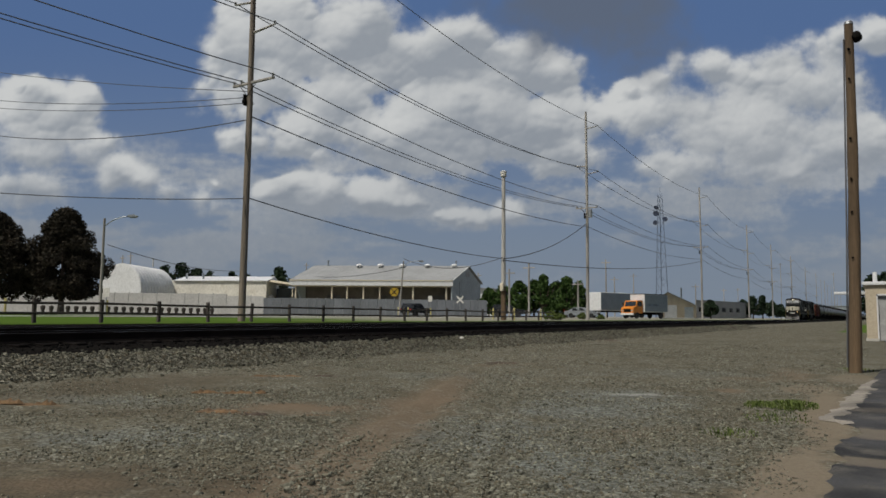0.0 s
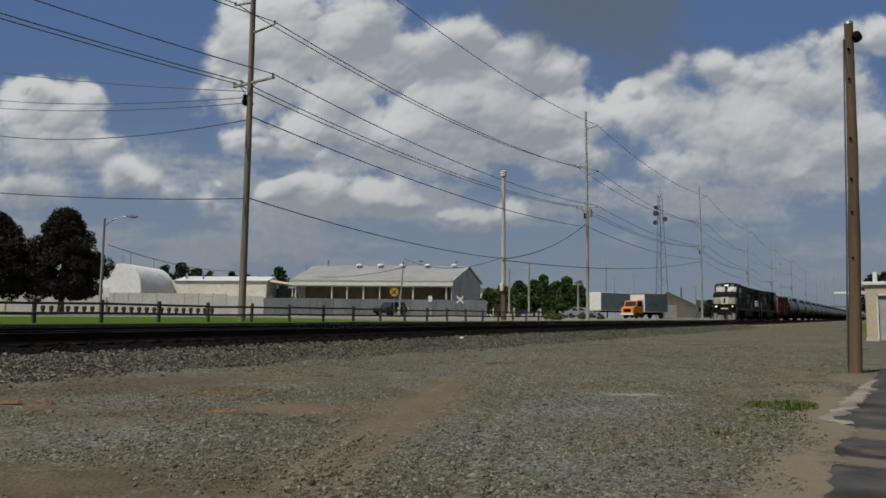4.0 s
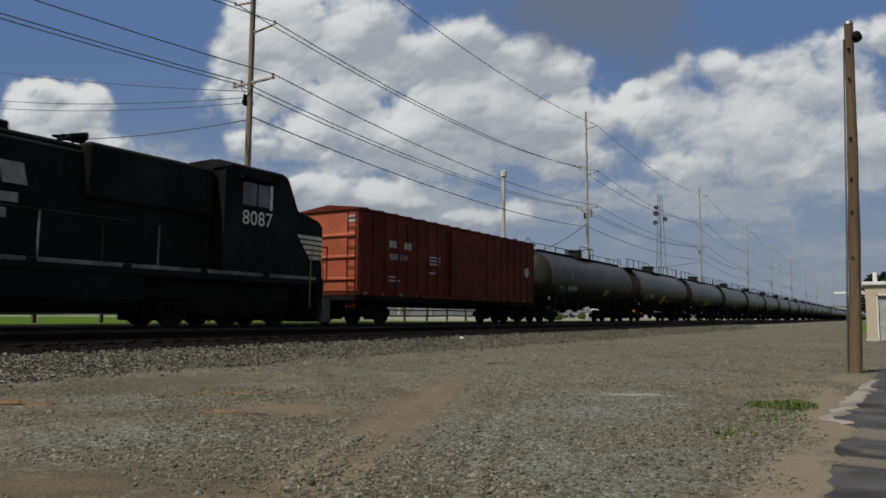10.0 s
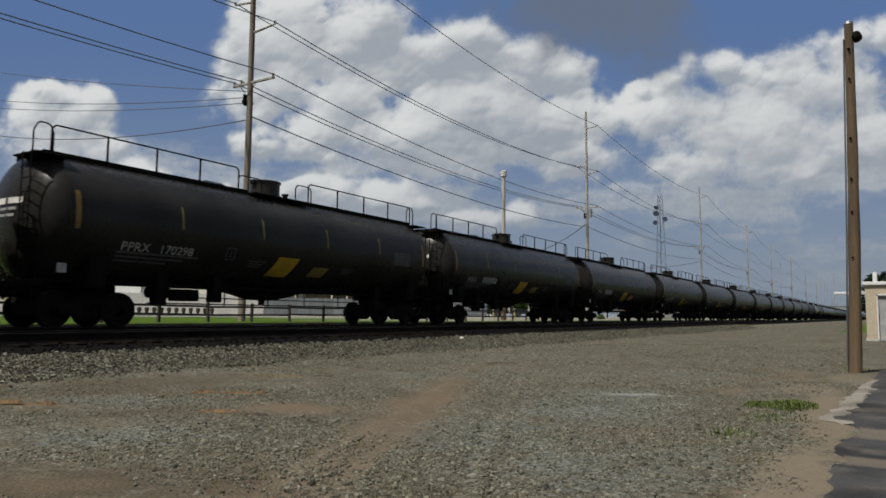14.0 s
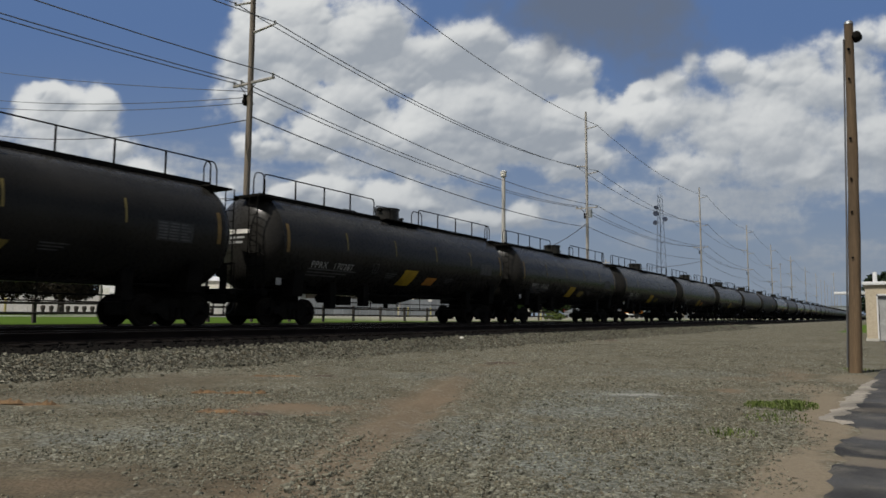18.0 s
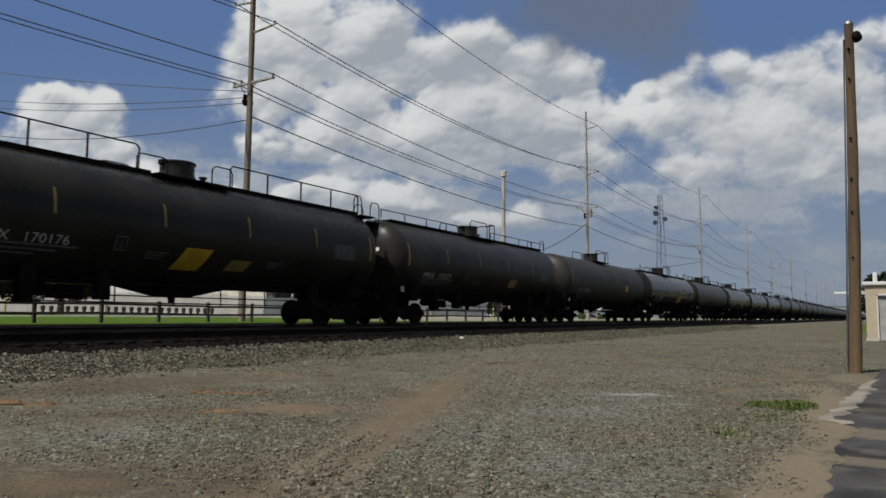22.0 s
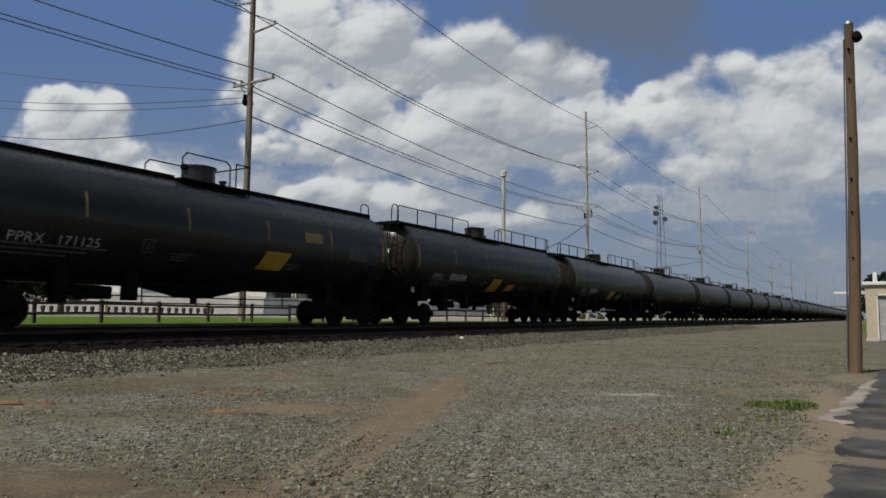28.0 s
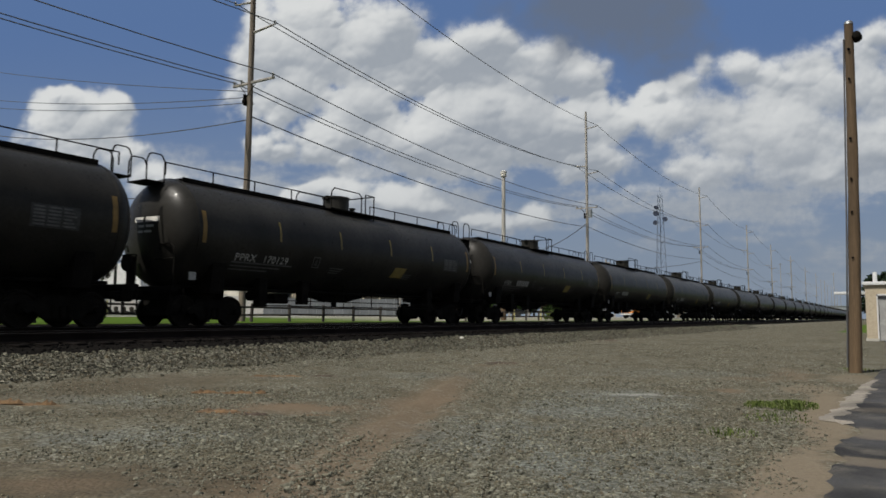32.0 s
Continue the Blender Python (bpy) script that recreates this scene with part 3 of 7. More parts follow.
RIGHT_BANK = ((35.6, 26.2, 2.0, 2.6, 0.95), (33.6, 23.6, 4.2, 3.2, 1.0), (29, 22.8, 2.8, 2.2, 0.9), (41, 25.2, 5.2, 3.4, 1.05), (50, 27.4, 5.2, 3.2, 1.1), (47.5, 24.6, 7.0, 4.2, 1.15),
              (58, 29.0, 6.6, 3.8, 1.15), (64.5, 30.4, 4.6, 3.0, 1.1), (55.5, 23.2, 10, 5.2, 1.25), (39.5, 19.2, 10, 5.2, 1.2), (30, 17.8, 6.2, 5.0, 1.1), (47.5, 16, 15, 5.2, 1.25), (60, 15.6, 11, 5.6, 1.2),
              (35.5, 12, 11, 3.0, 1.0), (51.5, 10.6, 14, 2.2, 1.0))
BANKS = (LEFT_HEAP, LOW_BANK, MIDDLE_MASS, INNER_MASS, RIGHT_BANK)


def hash01(ix, iy, k):
    h = (ix.astype(np.int64) * 374761393 + iy.astype(np.int64) * 668265263 + k * 1274126177) & 0xFFFFFFFF
    h = ((h ^ (h >> 13)) * 1274126177) & 0xFFFFFFFF
    return ((h ^ (h >> 16)) & 0xFFFF) / 65535.0


def value_noise(x, y, k):
    ix, iy = np.floor(x), np.floor(y)
    fx, fy = x - ix, y - iy
    fx, fy = fx * fx * (3 - 2 * fx), fy * fy * (3 - 2 * fy)
    a, b = hash01(ix, iy, k), hash01(ix + 1, iy, k)
    c, d = hash01(ix, iy + 1, k), hash01(ix + 1, iy + 1, k)
    return a + (b - a) * fx + (c - a) * fy + (a - b - c + d) * fx * fy


def fbm(x, y, k, octaves=5, gain=0.55):
    s, amp, tot = 0.0, 1.0, 0.0
    for i in range(octaves):
        s = s + amp * value_noise(x * 2 ** i + 17.3 * i, y * 2 ** i - 9.1 * i, k + i)
        tot += amp
        amp *= gain
    return s / tot


def puffs(x, y, k):
    """Round bumps: 1 at cell centres, falling to 0."""
    ix, iy = np.floor(x), np.floor(y)
    best = np.full(x.shape, 9.0)
    for dx in (-1, 0, 1):
        for dy in (-1, 0, 1):
            jx, jy = ix + dx, iy + dy
            px, py = jx + hash01(jx, jy, k), jy + hash01(jx, jy, k + 7)
            best = np.minimum(best, (x - px) ** 2 + (y - py) ** 2)
    return 1 - np.minimum(1, best)


def sstep(v, a, b):
    t = np.clip((v - a) / (b - a), 0, 1)
    return t * t * (3 - 2 * t)


def shifted(f, du, dw, step):
    """The field as seen a little way off along the grid."""
    su, sw = int(round(du / step)), int(round(dw / step))
    r = np.zeros_like(f)
    n, m = f.shape
    a0, a1, b0, b1 = max(0, -sw), min(n, n - sw), max(0, -su), min(m, m - su)
    r[a0:a1, b0:b1] = f[a0 + sw:a1 + sw, b0 + su:b1 + su]
    return r


def cloud_fields(u, w, step):
    """Cover and light of the clouds over a grid of directions."""
    wx = u + 0.030 * (fbm(u * 14, w * 14, 3, 3) - 0.5)
    wy = w + 0.030 * (fbm(u * 14, w * 14, 31, 3) - 0.5)
    mass = np.zeros_like(u)
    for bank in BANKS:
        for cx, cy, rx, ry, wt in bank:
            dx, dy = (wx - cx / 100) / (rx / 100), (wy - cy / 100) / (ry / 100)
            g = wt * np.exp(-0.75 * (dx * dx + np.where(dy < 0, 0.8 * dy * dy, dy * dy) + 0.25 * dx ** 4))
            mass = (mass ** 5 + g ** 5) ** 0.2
    side = sstep(np.abs(u), 0.66, 0.80) + sstep(w, 0.38, 0.48)
    mass = np.maximum(mass, np.minimum(1, side) * 1.3 * sstep(fbm(u * 5, w * 7, 77, 4), 0.42, 0.62))
    ax, ay = u + 0.020 * fbm(u * 12, w * 12, 5, 3), w + 0.020 * fbm(u * 12, w * 12, 6, 3)
    lobes = 0.60 * puffs(ax * 9, ay * 11, 15) + 0.40 * puffs(ax * 20, ay * 24, 11)
    tufts = 0.62 * puffs(ax * 42, ay * 48, 12) + 0.38 * puffs(ax * 88, ay * 96, 13)
    wisp = fbm(u * 13, w * 18, 41, 7, 0.6) - 0.5
    base = mass - 0.80 + 0.62 * (lobes - 0.45) + 0.55 * wisp
    h = base + 0.20 * (tufts - 0.45)
    soft = sstep(fbm(u * 5, w * 5, 91, 3), 0.35, 0.65)
    cover = sstep(h, -0.12, 0.22 + 0.45 * soft)
    # thickness towards the eye and its slopes
    body = mass - 0.72 + 0.50 * (lobes - 0.45) + 0.45 * (fbm(u * 13, w * 18, 41, 4, 0.5) - 0.5) + 0.05 * (tufts - 0.45)
    z = 0.055 * np.sqrt(np.maximum(body, 0) + 0.06)
    gw, gu = np.gradient(z, step)
    nz = 1 / np.sqrt(1 + gu * gu + gw * gw)
    lam = np.clip((0.30 * gu - 0.66 * gw + 0.60) * nz, 0, 1.2)
    # light lost in the cloud above, towards the sun
    dens = np.clip(base + 0.30, 0, 1.4)
    deep = np.zeros_like(u)
    for i in range(1, 9):
        d = 0.0080 * i
        deep += shifted(dens, -0.35 * d, d, step)
    deep /= 8
    light = 1.62 * lam * np.exp(-1.15 * deep) + 0.36 * wisp + 0.25 * (lobes - 0.5)
    # grey bellies drawn out in level bands
    belly = sstep(fbm(u * 5, w * 13 + 3, 61, 4), 0.44, 0.64) * sstep(mass, 0.75, 1.1)
    light = light - 0.46 * belly
    # a thin broken layer low in the sky
    layer = sstep(fbm(u * 5 + 2, w * 17, 23, 6, 0.58), 0.40, 0.64) * sstep(w, -0.09, -0.02) * sstep(w, 0.19, 0.10)
    cover2 = 0.75 * layer * (1 - cover)
    light = np.where(cover > 0.02, light, 0) * cover + (0.18 + 0.5 * (fbm(u * 12, w * 26, 29, 4) - 0.35)) * (1 - cover)
    return np.clip(cover + cover2, 0, 1), np.clip(light, 0, 1)


def gloom_field(u, w):
    """The dark base of a nearer cloud overhead."""
    r = np.sqrt(((u - 0.213) / 0.185) ** 2 + (np.minimum(0, w - 0.37) / 0.128) ** 2)
    return sstep(r + 0.9 * (fbm(u * 9, w * 11, 51, 5) - 0.5) + 0.25 * (fbm(u * 40, w * 40, 55, 4) - 0.5), 1.12, 0.52)


def cloud_material():
    mt, nt, b = nodes_of("summer_clouds")
    nt.nodes.remove(b)
    tc = nt.nodes.new("ShaderNodeTexCoord")
    sep = nt.nodes.new("ShaderNodeSeparateXYZ")
    nt.links.new(tc.outputs["Object"], sep.inputs[0])
    depth = math_n(nt, "MAXIMUM", math_n(nt, "MULTIPLY", sep.outputs[2], -1.0), 1.0)
    u = math_n(nt, "DIVIDE", sep.outputs[0], depth)
    w = math_n(nt, "DIVIDE", sep.outputs[1], depth)
    cmb = nt.nodes.new("ShaderNodeCombineXYZ")
    nt.links.new(u, cmb.inputs[0])
    nt.links.new(w, cmb.inputs[1])

    def fac(name):
        at = nt.nodes.new("ShaderNodeAttribute")
        at.attribute_name = name
        return at.outputs["Fac"]

    # fine frayed vapour finishes the edges and the modelling
    fine = math_n(nt, "SUBTRACT", noise_n(nt, cmb.outputs[0], 90, 6, 0.62), 0.5)
    cover = fac("cloud_cover")
    edge = math_n(nt, "MULTIPLY", math_n(nt, "MULTIPLY", cover, math_n(nt, "SUBTRACT", 1.0, cover)), 2.4)
    cover = ramp(nt, math_n(nt, "ADD", cover, math_n(nt, "MULTIPLY", edge, fine)), 0.0, 1.0)
    lit = math_n(nt, "ADD", fac("cloud_light"), math_n(nt, "MULTIPLY", fine, 0.22))
    lit = ramp(nt, lit, -0.15, 1.15)
    # air: deep blue above, pale grey-blue towards the horizon
    air = mixc(nt, ramp(nt, w, -0.10, 0.34), AIR[0], AIR[1])
    shade = mixc(nt, ramp(nt, w, -0.05, 0.25), SHADE[0], SHADE[1])
    bright = mixc(nt, ramp(nt, w, -0.05, 0.15), BRIGHT[0], BRIGHT[1])
    col = mixc(nt, cover, air, mixc(nt, lit, shade, bright))
    col = mixc(nt, math_n(nt, "MULTIPLY", fac("cloud_gloom"), 0.92), col, (0.112, 0.139, 0.192))
    haze = ramp(nt, w, 0.10, -0.09)
    col = mixc(nt, math_n(nt, "MULTIPLY", haze, 0.6), col, (0.195, 0.228, 0.275))
    em = nt.nodes.new("ShaderNodeEmission")
    em.inputs["Strength"].default_value = 1.12
    nt.links.new(col, em.inputs["Color"])
    nt.links.new(em.outputs[0], nt.nodes["Material Output"].inputs["Surface"])
    return mt


AIR = ((0.190, 0.245, 0.320), (0.084, 0.148, 0.300))
SHADE = ((0.215, 0.245, 0.290), (0.275, 0.305, 0.345))
BRIGHT = ((0.42, 0.44, 0.455), (0.60, 0.612, 0.61))


def build_backdrop():
    """A dome of sky before the camera: fine towards the tracks, coarse to the sides and overhead."""
    step, r = 0.0022, 3300.0
    fu, fw = np.arange(-0.72, 0.72, step), np.arange(-0.13, 0.42, step)
    u, w = np.meshgrid(fu, fw)
    cover, light = cloud_fields(u, w, step)
    gloom = gloom_field(u, w)
    cu, cw = np.linspace(-5.0, 5.0, 260), np.linspace(-0.25, 2.2, 90)

    def sheet(name, us, ws, fields, rr):
        gu, gw = np.meshgrid(us, ws)
        d = np.stack([gu, gw, -np.ones_like(gu)], -1)
        v = (d / np.linalg.norm(d, axis=-1)[..., None] * rr).reshape(-1, 3)
        n, m = gu.shape
        i = np.arange(n * m).reshape(n, m)
        q = np.stack([i[:-1, :-1], i[:-1, 1:], i[1:, 1:], i[1:, :-1]], -1).reshape(-1, 4)
        me = bpy.data.meshes.new(name)
        me.vertices.add(n * m)
        me.vertices.foreach_set("co", v.astype(np.float32).ravel())
        me.loops.add(q.size)
        me.loops.foreach_set("vertex_index", q.astype(np.int32).ravel())
        me.polygons.add(len(q))
        me.polygons.foreach_set("loop_start", np.arange(0, q.size, 4, dtype=np.int32))
        me.update()
        for key, f in zip(("cloud_cover", "cloud_light", "cloud_gloom"), fields):
            at = me.attributes.new(key, "FLOAT", "POINT")
            at.data.foreach_set("value", f.astype(np.float32).ravel())
        me.shade_smooth()
        return me

    mt = cloud_material()
    gu, gw = np.meshgrid(cu, cw)
    c2, l2 = cloud_fields(gu, gw, cu[1] - cu[0])
    outer = sheet("backdrop", cu, cw, (c2, l2, gloom_field(gu, gw)), r + 60)
    inner = sheet("backdrop", fu, fw, (cover, light, gloom), r)
    for me, label in ((inner, "blue summer sky with heaped white and grey clouds"), (outer, "blue cloudy summer sky to the sides and overhead")):
        me.materials.append(mt)
        ob = new("backdrop", me)
        ob.matrix_basis = VIEW
        tagged(ob, label, "sky", kind="structure")
        SKY_SHEETS.append(ob)


SKY_SHEETS = []
build_backdrop()

# ---- rolling stock: origin at the leading coupling face, y back along the train, z from the rail top ----
def text_mesh(s, size, wrap=None):
    cu = bpy.data.curves.new("writing", "FONT")
    cu.body, cu.size = s, size
    cu.space_character = 1.08
    cu.offset = 0.004 * size
    ob = new("writing", cu)
    bpy.context.view_layer.update()
    me = bpy.data.meshes.new_from_object(ob)
    bpy.data.objects.remove(ob)
    bpy.data.curves.remove(cu)
    return me


def on_tank(me, y0, z0, c, r):
    """Lay flat writing on the right-hand side of a tank of radius r centred at height c."""
    for v in me.vertices:
        a = (z0 + v.co.y - c) / r
        v.co = (r * math.cos(a), y0 + v.co.x, c + r * math.sin(a))
    return me


def on_side(me, x, y0, z0):
    for v in me.vertices:
        v.co = (x, y0 + v.co.x, z0 + v.co.y)
    return me


def tank_patch(y0, y1, z0, z1, c, r, slant=0.0, n=5):
    v, f = [], []
    for i in range(n + 1):
        a = (z0 + (z1 - z0) * i / n - c) / r
        s = slant * i / n
        v += [(r * math.cos(a), y0 + s, c + r * math.sin(a)), (r * math.cos(a), y1 + s, c + r * math.sin(a))]
    for i in range(n):
        f.append((2 * i, 2 * i + 1, 2 * i + 3, 2 * i + 2))
    return M().add(v, f)


def head_patch(x0, x1, z0, z1, y0, hd, n=4):
    """A small painted patch lying on the leading dished end."""
    v, f = [], []
    for z in (z0, z1):
        for i in range(n + 1):
            x = x0 + (x1 - x0) * i / n
            c = min(1.0, math.hypot(x, z - TC) / TR)
            v.append((x, y0 + hd * (1 - math.sqrt(1 - c * c)) - 0.012, z))
    for i in range(n):
        f.append((i, i + 1, n + 2 + i, n + 1 + i))
    return M().add(v, f)


def wheel_mesh(r):
    prof = [(-0.07, 0.07), (-0.07, r * 0.30), (-0.03, r * 0.34), (-0.025, r * 0.80), (-0.065, r * 0.86), (-0.067, r * 0.985), (-0.05, r), (0.045, r * 1.01), (0.052, r + 0.028),
            (0.072, r + 0.028), (0.075, r * 0.86), (0.04, r * 0.8), (0.035, r * 0.34), (0.07, r * 0.3), (0.07, 0.07)]
    return M().lathe(prof, axis="x", n=22)


WHEEL36 = wheel_mesh(0.457).mesh("wheel")
WHEEL42 = wheel_mesh(0.53).mesh("wheel")


def sideframe_mesh(half, axles, r):
    """Cast truck side: arched top bar, dipped spring seat, bearing boxes."""
    mm = M()
    z = r
    poly = [(-half - 0.18, z - 0.1), (-half - 0.18, z + 0.13), (-half + 0.25, z + 0.20), (-0.5, z + 0.34), (0.5, z + 0.34), (half - 0.25, z + 0.20), (half + 0.18, z + 0.13),
            (half + 0.18, z - 0.1), (half - 0.2, z - 0.06), (0.42, z - 0.26), (-0.42, z - 0.26), (-half + 0.2, z - 0.06)]
    mm.prism(poly, "x", -0.06, 0.06)
    for a in axles:
        mm.cyl((-0.05, a, z), (0.16, a, z), 0.115, 0.10, 12)
        mm.box(-0.09, 0.10, a - 0.15, a + 0.15, z - 0.02, z + 0.16, 0.02)
    for k in (-0.2, 0, 0.2):
        mm.cyl((0.05, k, z - 0.22), (0.05, k, z + 0.1), 0.085, 0.085, 10)
    return mm.mesh("side_frame")


SIDE2 = sideframe_mesh(0.89, (-0.89, 0.89), 0.457)
SIDE3 = sideframe_mesh(2.05, (-2.05, 0.0, 2.05), 0.53)


def freight_truck(parent, y, three=False):
    r = 0.53 if three else 0.457
    axles = (-2.05, 0.0, 2.05) if three else (-0.89, 0.89)
    mm = M().box(-0.9, 0.9, -0.22, 0.22, r - 0.1, r + 0.32, 0.03)
    for a in axles:
        mm.cyl((-0.85, a, r), (0.85, a, r), 0.085, 0.085, 10)
    if three:
        mm.box(-0.7, 0.7, -2.6, 2.6, r + 0.15, r + 0.4, 0.04)
        for a in axles:
            mm.box(-0.62, 0.62, a - 0.85, a + 0.85, 0.17, r + 0.3, 0.05)
    else:
        mm.box(-0.62, 0.62, -1.25, 1.25, 0.3, r + 0.35, 0.04)
    t = part("truck", mm, GEAR, parent, "grimy cast steel truck", pose(0, y, 0))
    for sx in (-1, 1):
        part("side_frame", SIDE3 if three else SIDE2, GEAR, t, m=pose(sx * 1.0, 0, 0, 0, 0, 0 if sx > 0 else 180))
        for a in axles:
            part("wheel", WHEEL42 if three else WHEEL36, WHEELSTEEL, t, m=pose(sx * 0.75, a, r, 0, 0, 180 if sx > 0 else 0))
    return t


COUPLER = M().box(-0.11, 0.11, 0.12, 1.0, 0.76, 0.98, 0.03).box(-0.16, 0.16, -0.02, 0.22, 0.70, 1.02, 0.05).box(0.02, 0.2, -0.12, 0.08, 0.72, 1.0, 0.03).mesh("coupler")
HOSE = M().tube([(0.35, 0.35, 0.75), (0.38, 0.2, 0.5), (0.36, 0.05, 0.38), (0.3, -0.1, 0.42)], 0.025, 6).mesh("air_hose")


def end_gear(parent, length):
    for y, rz in ((0, 0), (length, 180)):
        part("coupler", COUPLER, GEAR, parent, m=pose(0, y, 0, 0, 0, rz))
        part("air_hose", HOSE, RUBBER, parent, m=pose(0, y, 0, 0, 0, rz))


def hoop(mm, x, y, z, w, h, r=0.022, along=True):
    """An upside-down U of pipe."""
    pts = [(-w / 2, 0), (-w / 2, h * 0.75), (-w / 2 + 0.08, h * 0.95), (-w / 2 + 0.16, h), (w / 2 - 0.16, h), (w / 2 - 0.08, h * 0.95), (w / 2, h * 0.75), (w / 2, 0)]
    mm.tube([(x, y + a, z + b) if along else (x + a, y, z + b) for a, b in pts], r, 6)


TC, TR, TL = 2.80, 1.66, 18.16


def tank_car(style, far=False):
    """style: railed, low, dome, plain."""
    paint = {"railed": BLACK, "low": SATINBLK, "dome": GLOSSBLK, "plain": FLATBLK}[style]
    what = {"railed": "black tank car with a full-length railed walkway on top", "low": "black tank car with a low kerb rail and caged valve dome",
            "dome": "glossy black tank car with a bare walkway and caged valve dome", "plain": "dull faded black tank car with a bare top and caged dome"}[style]
    car = thing("tank_car", what, "tank car", "tank cars of the train")
    top = TC + TR
    # barrel with dished ends and weld seams
    y0, y1, hd = 0.45, TL - 0.45, 0.80
    prof = [(y0 + hd * (1 - math.sin(a)), max(0.03, TR * math.cos(a))) for a in [radians(d) for d in (89, 80, 70, 60, 50, 40, 30, 20, 10)]]
    prof.append((y0 + hd, TR))
    for i in range(9):
        prof.append((y0 + hd + 0.06 + (y1 - y0 - 2 * hd - 0.12) * i / 8, TR))
    prof.append((y1 - hd, TR))
    prof += [(y1 - hd * (1 - math.sin(a)), max(0.03, TR * math.cos(a))) for a in [radians(d) for d in (10, 20, 30, 40, 50, 60, 70, 80, 89)]]
    tank = part("tank", M().lathe(prof, (0, 0, TC), "y", 24 if far else 48), paint, car)
    part("head_band", M().lathe([(y0 + hd - 0.04, TR + 0.012), (y0 + hd + 0.05, TR + 0.012)], (0, 0, TC), "y", 40), paint, tank)
    part("head_band", M().lathe([(y1 - hd - 0.05, TR + 0.012), (y1 - hd + 0.04, TR + 0.012)], (0, 0, TC), "y", 40), paint, tank)
    # valve housing at the middle of the top
    ym = TL / 2
    dome = part("valve_housing", M().lathe([(top - 0.06, 0.60), (top + 0.05, 0.60), (top + 0.06, 0.52), (top + 0.50, 0.52), (top + 0.505, 0.56), (top + 0.56, 0.56), (top + 0.58, 0.5)], (0, ym, 0), "z", 24), paint, car)
    if not far:
        part("lid_hinge", M().box(-0.1, 0.1, ym - 0.62, ym - 0.5, top + 0.42, top + 0.58, 0.02), GEAR, dome)
        part("vent_cap", M().cyl((0.1, ym + 0.9, top - 0.05), (0.1, ym + 0.9, top + 0.22), 0.09, 0.09, 12).cyl((0.1, ym + 0.9, top + 0.2), (0.1, ym + 0.9, top + 0.26), 0.13, 0.13, 12), paint, car)
    # platform round the dome
    part("dome_platform", M().box(-0.95, 0.95, ym - 1.35, ym + 1.35, top - 0.10, top - 0.05, 0.01), GEAR, car)
    if style in ("low", "dome", "plain"):
        for sx in (-0.9, 0.9):
            cage = M()
            cage.tube([(sx, ym - 1.3, top - 0.08), (sx, ym - 1.3, top + 0.55), (sx, ym - 1.15, top + 0.72), (sx, ym + 0.35, top + 0.72), (sx, ym + 0.5, top + 0.6), (sx, ym + 0.5, top - 0.08)], 0.024, 6)
            part("dome_guard", cage, GEAR, car, "thin black pipe guard rail")
            cage = M()
            cage.tube([(sx, ym + 1.3, top - 0.3), (sx, ym + 1.3, top + 0.72), (sx, ym + 0.75, top + 0.72), (sx, ym + 0.75, top - 0.08)], 0.024, 6)
            part("dome_guard", cage, GEAR, car, "thin black pipe guard rail")
        part("dome_guard", M().tube([(-0.9, ym + 1.3, top + 0.72), (0.9, ym + 1.3, top + 0.72)], 0.024, 6), GEAR, car)
    else:
        for sx in (-0.9, 0.9):
            for a, w, h in ((ym - 1.5, 1.0, 0.45), (ym + 1.0, 0.8, 0.55)):
                cage = M()
                hoop(cage, sx, a, top - 0.05, w, h)
                part("dome_guard", cage, GEAR, car, "thin black pipe guard rail")
    # walkway
    if style != "plain":
        wa = 0.9 if style == "low" else 0.55
        for a, b in ((y0 + wa, ym - 1.35), (ym + 1.35, y1 - wa)):
            part("walkway", M().box(-0.62, 0.62, a, b, top - 0.03, top + 0.0).box(-0.64, -0.60, a, b, top - 0.16, top + 0.02).box(0.60, 0.64, a, b, top - 0.16, top + 0.02), GEAR, car)
    if style == "railed":
        for a, b in ((y0 + 0.75, ym - 1.75), (ym + 1.55, y1 - 0.55)):
            for sx in (0.62,):
                rl = part("guard_rail", M().tube([(sx, a, top - 0.05), (sx, a, top + 0.60), (sx, a + 0.1, top + 0.70), (sx, b - 0.1, top + 0.70), (sx, b, top + 0.60), (sx, b, top - 0.02)], 0.026, 6), GEAR, car, "long black pipe guard rail")
                if not far:
                    for j in range(1, 4):
                        y = a + (b - a) * j / 4
                        part("post", M().cyl((sx, y, top - 0.03), (sx, y, top + 0.70), 0.03, 0.03, 6), GEAR, rl)
        for yy in (y0 + 0.55, y1 - 0.55):
            hp = M()
            hoop(hp, 0.62, yy, top - 0.25, 0.5, 0.95)
            part("end_hoop", hp, GEAR, car)
            part("end_platform", M().box(0.1, 1.16, min(yy, y0 + 0.55 if yy < 5 else y1 - 0.55) - 0.45, yy + 0.45, top - 0.20, top - 0.15, 0.01), GEAR, car)
    elif style == "low":
        for a, b in ((y0 + 0.3, ym - 1.4), (ym + 1.4, y1 - 0.3)):
            rl = part("kerb_rail", M().tube([(0.62, a, top + 0.36), (0.62, b, top + 0.36)], 0.022, 6), GEAR, car)
            if not far:
                for j in range(0, 5):
                    y = a + (b - a) * j / 4
                    part("post", M().cyl((0.62, y, top), (0.62, y, top + 0.36), 0.022, 0.022, 6), GEAR, rl)
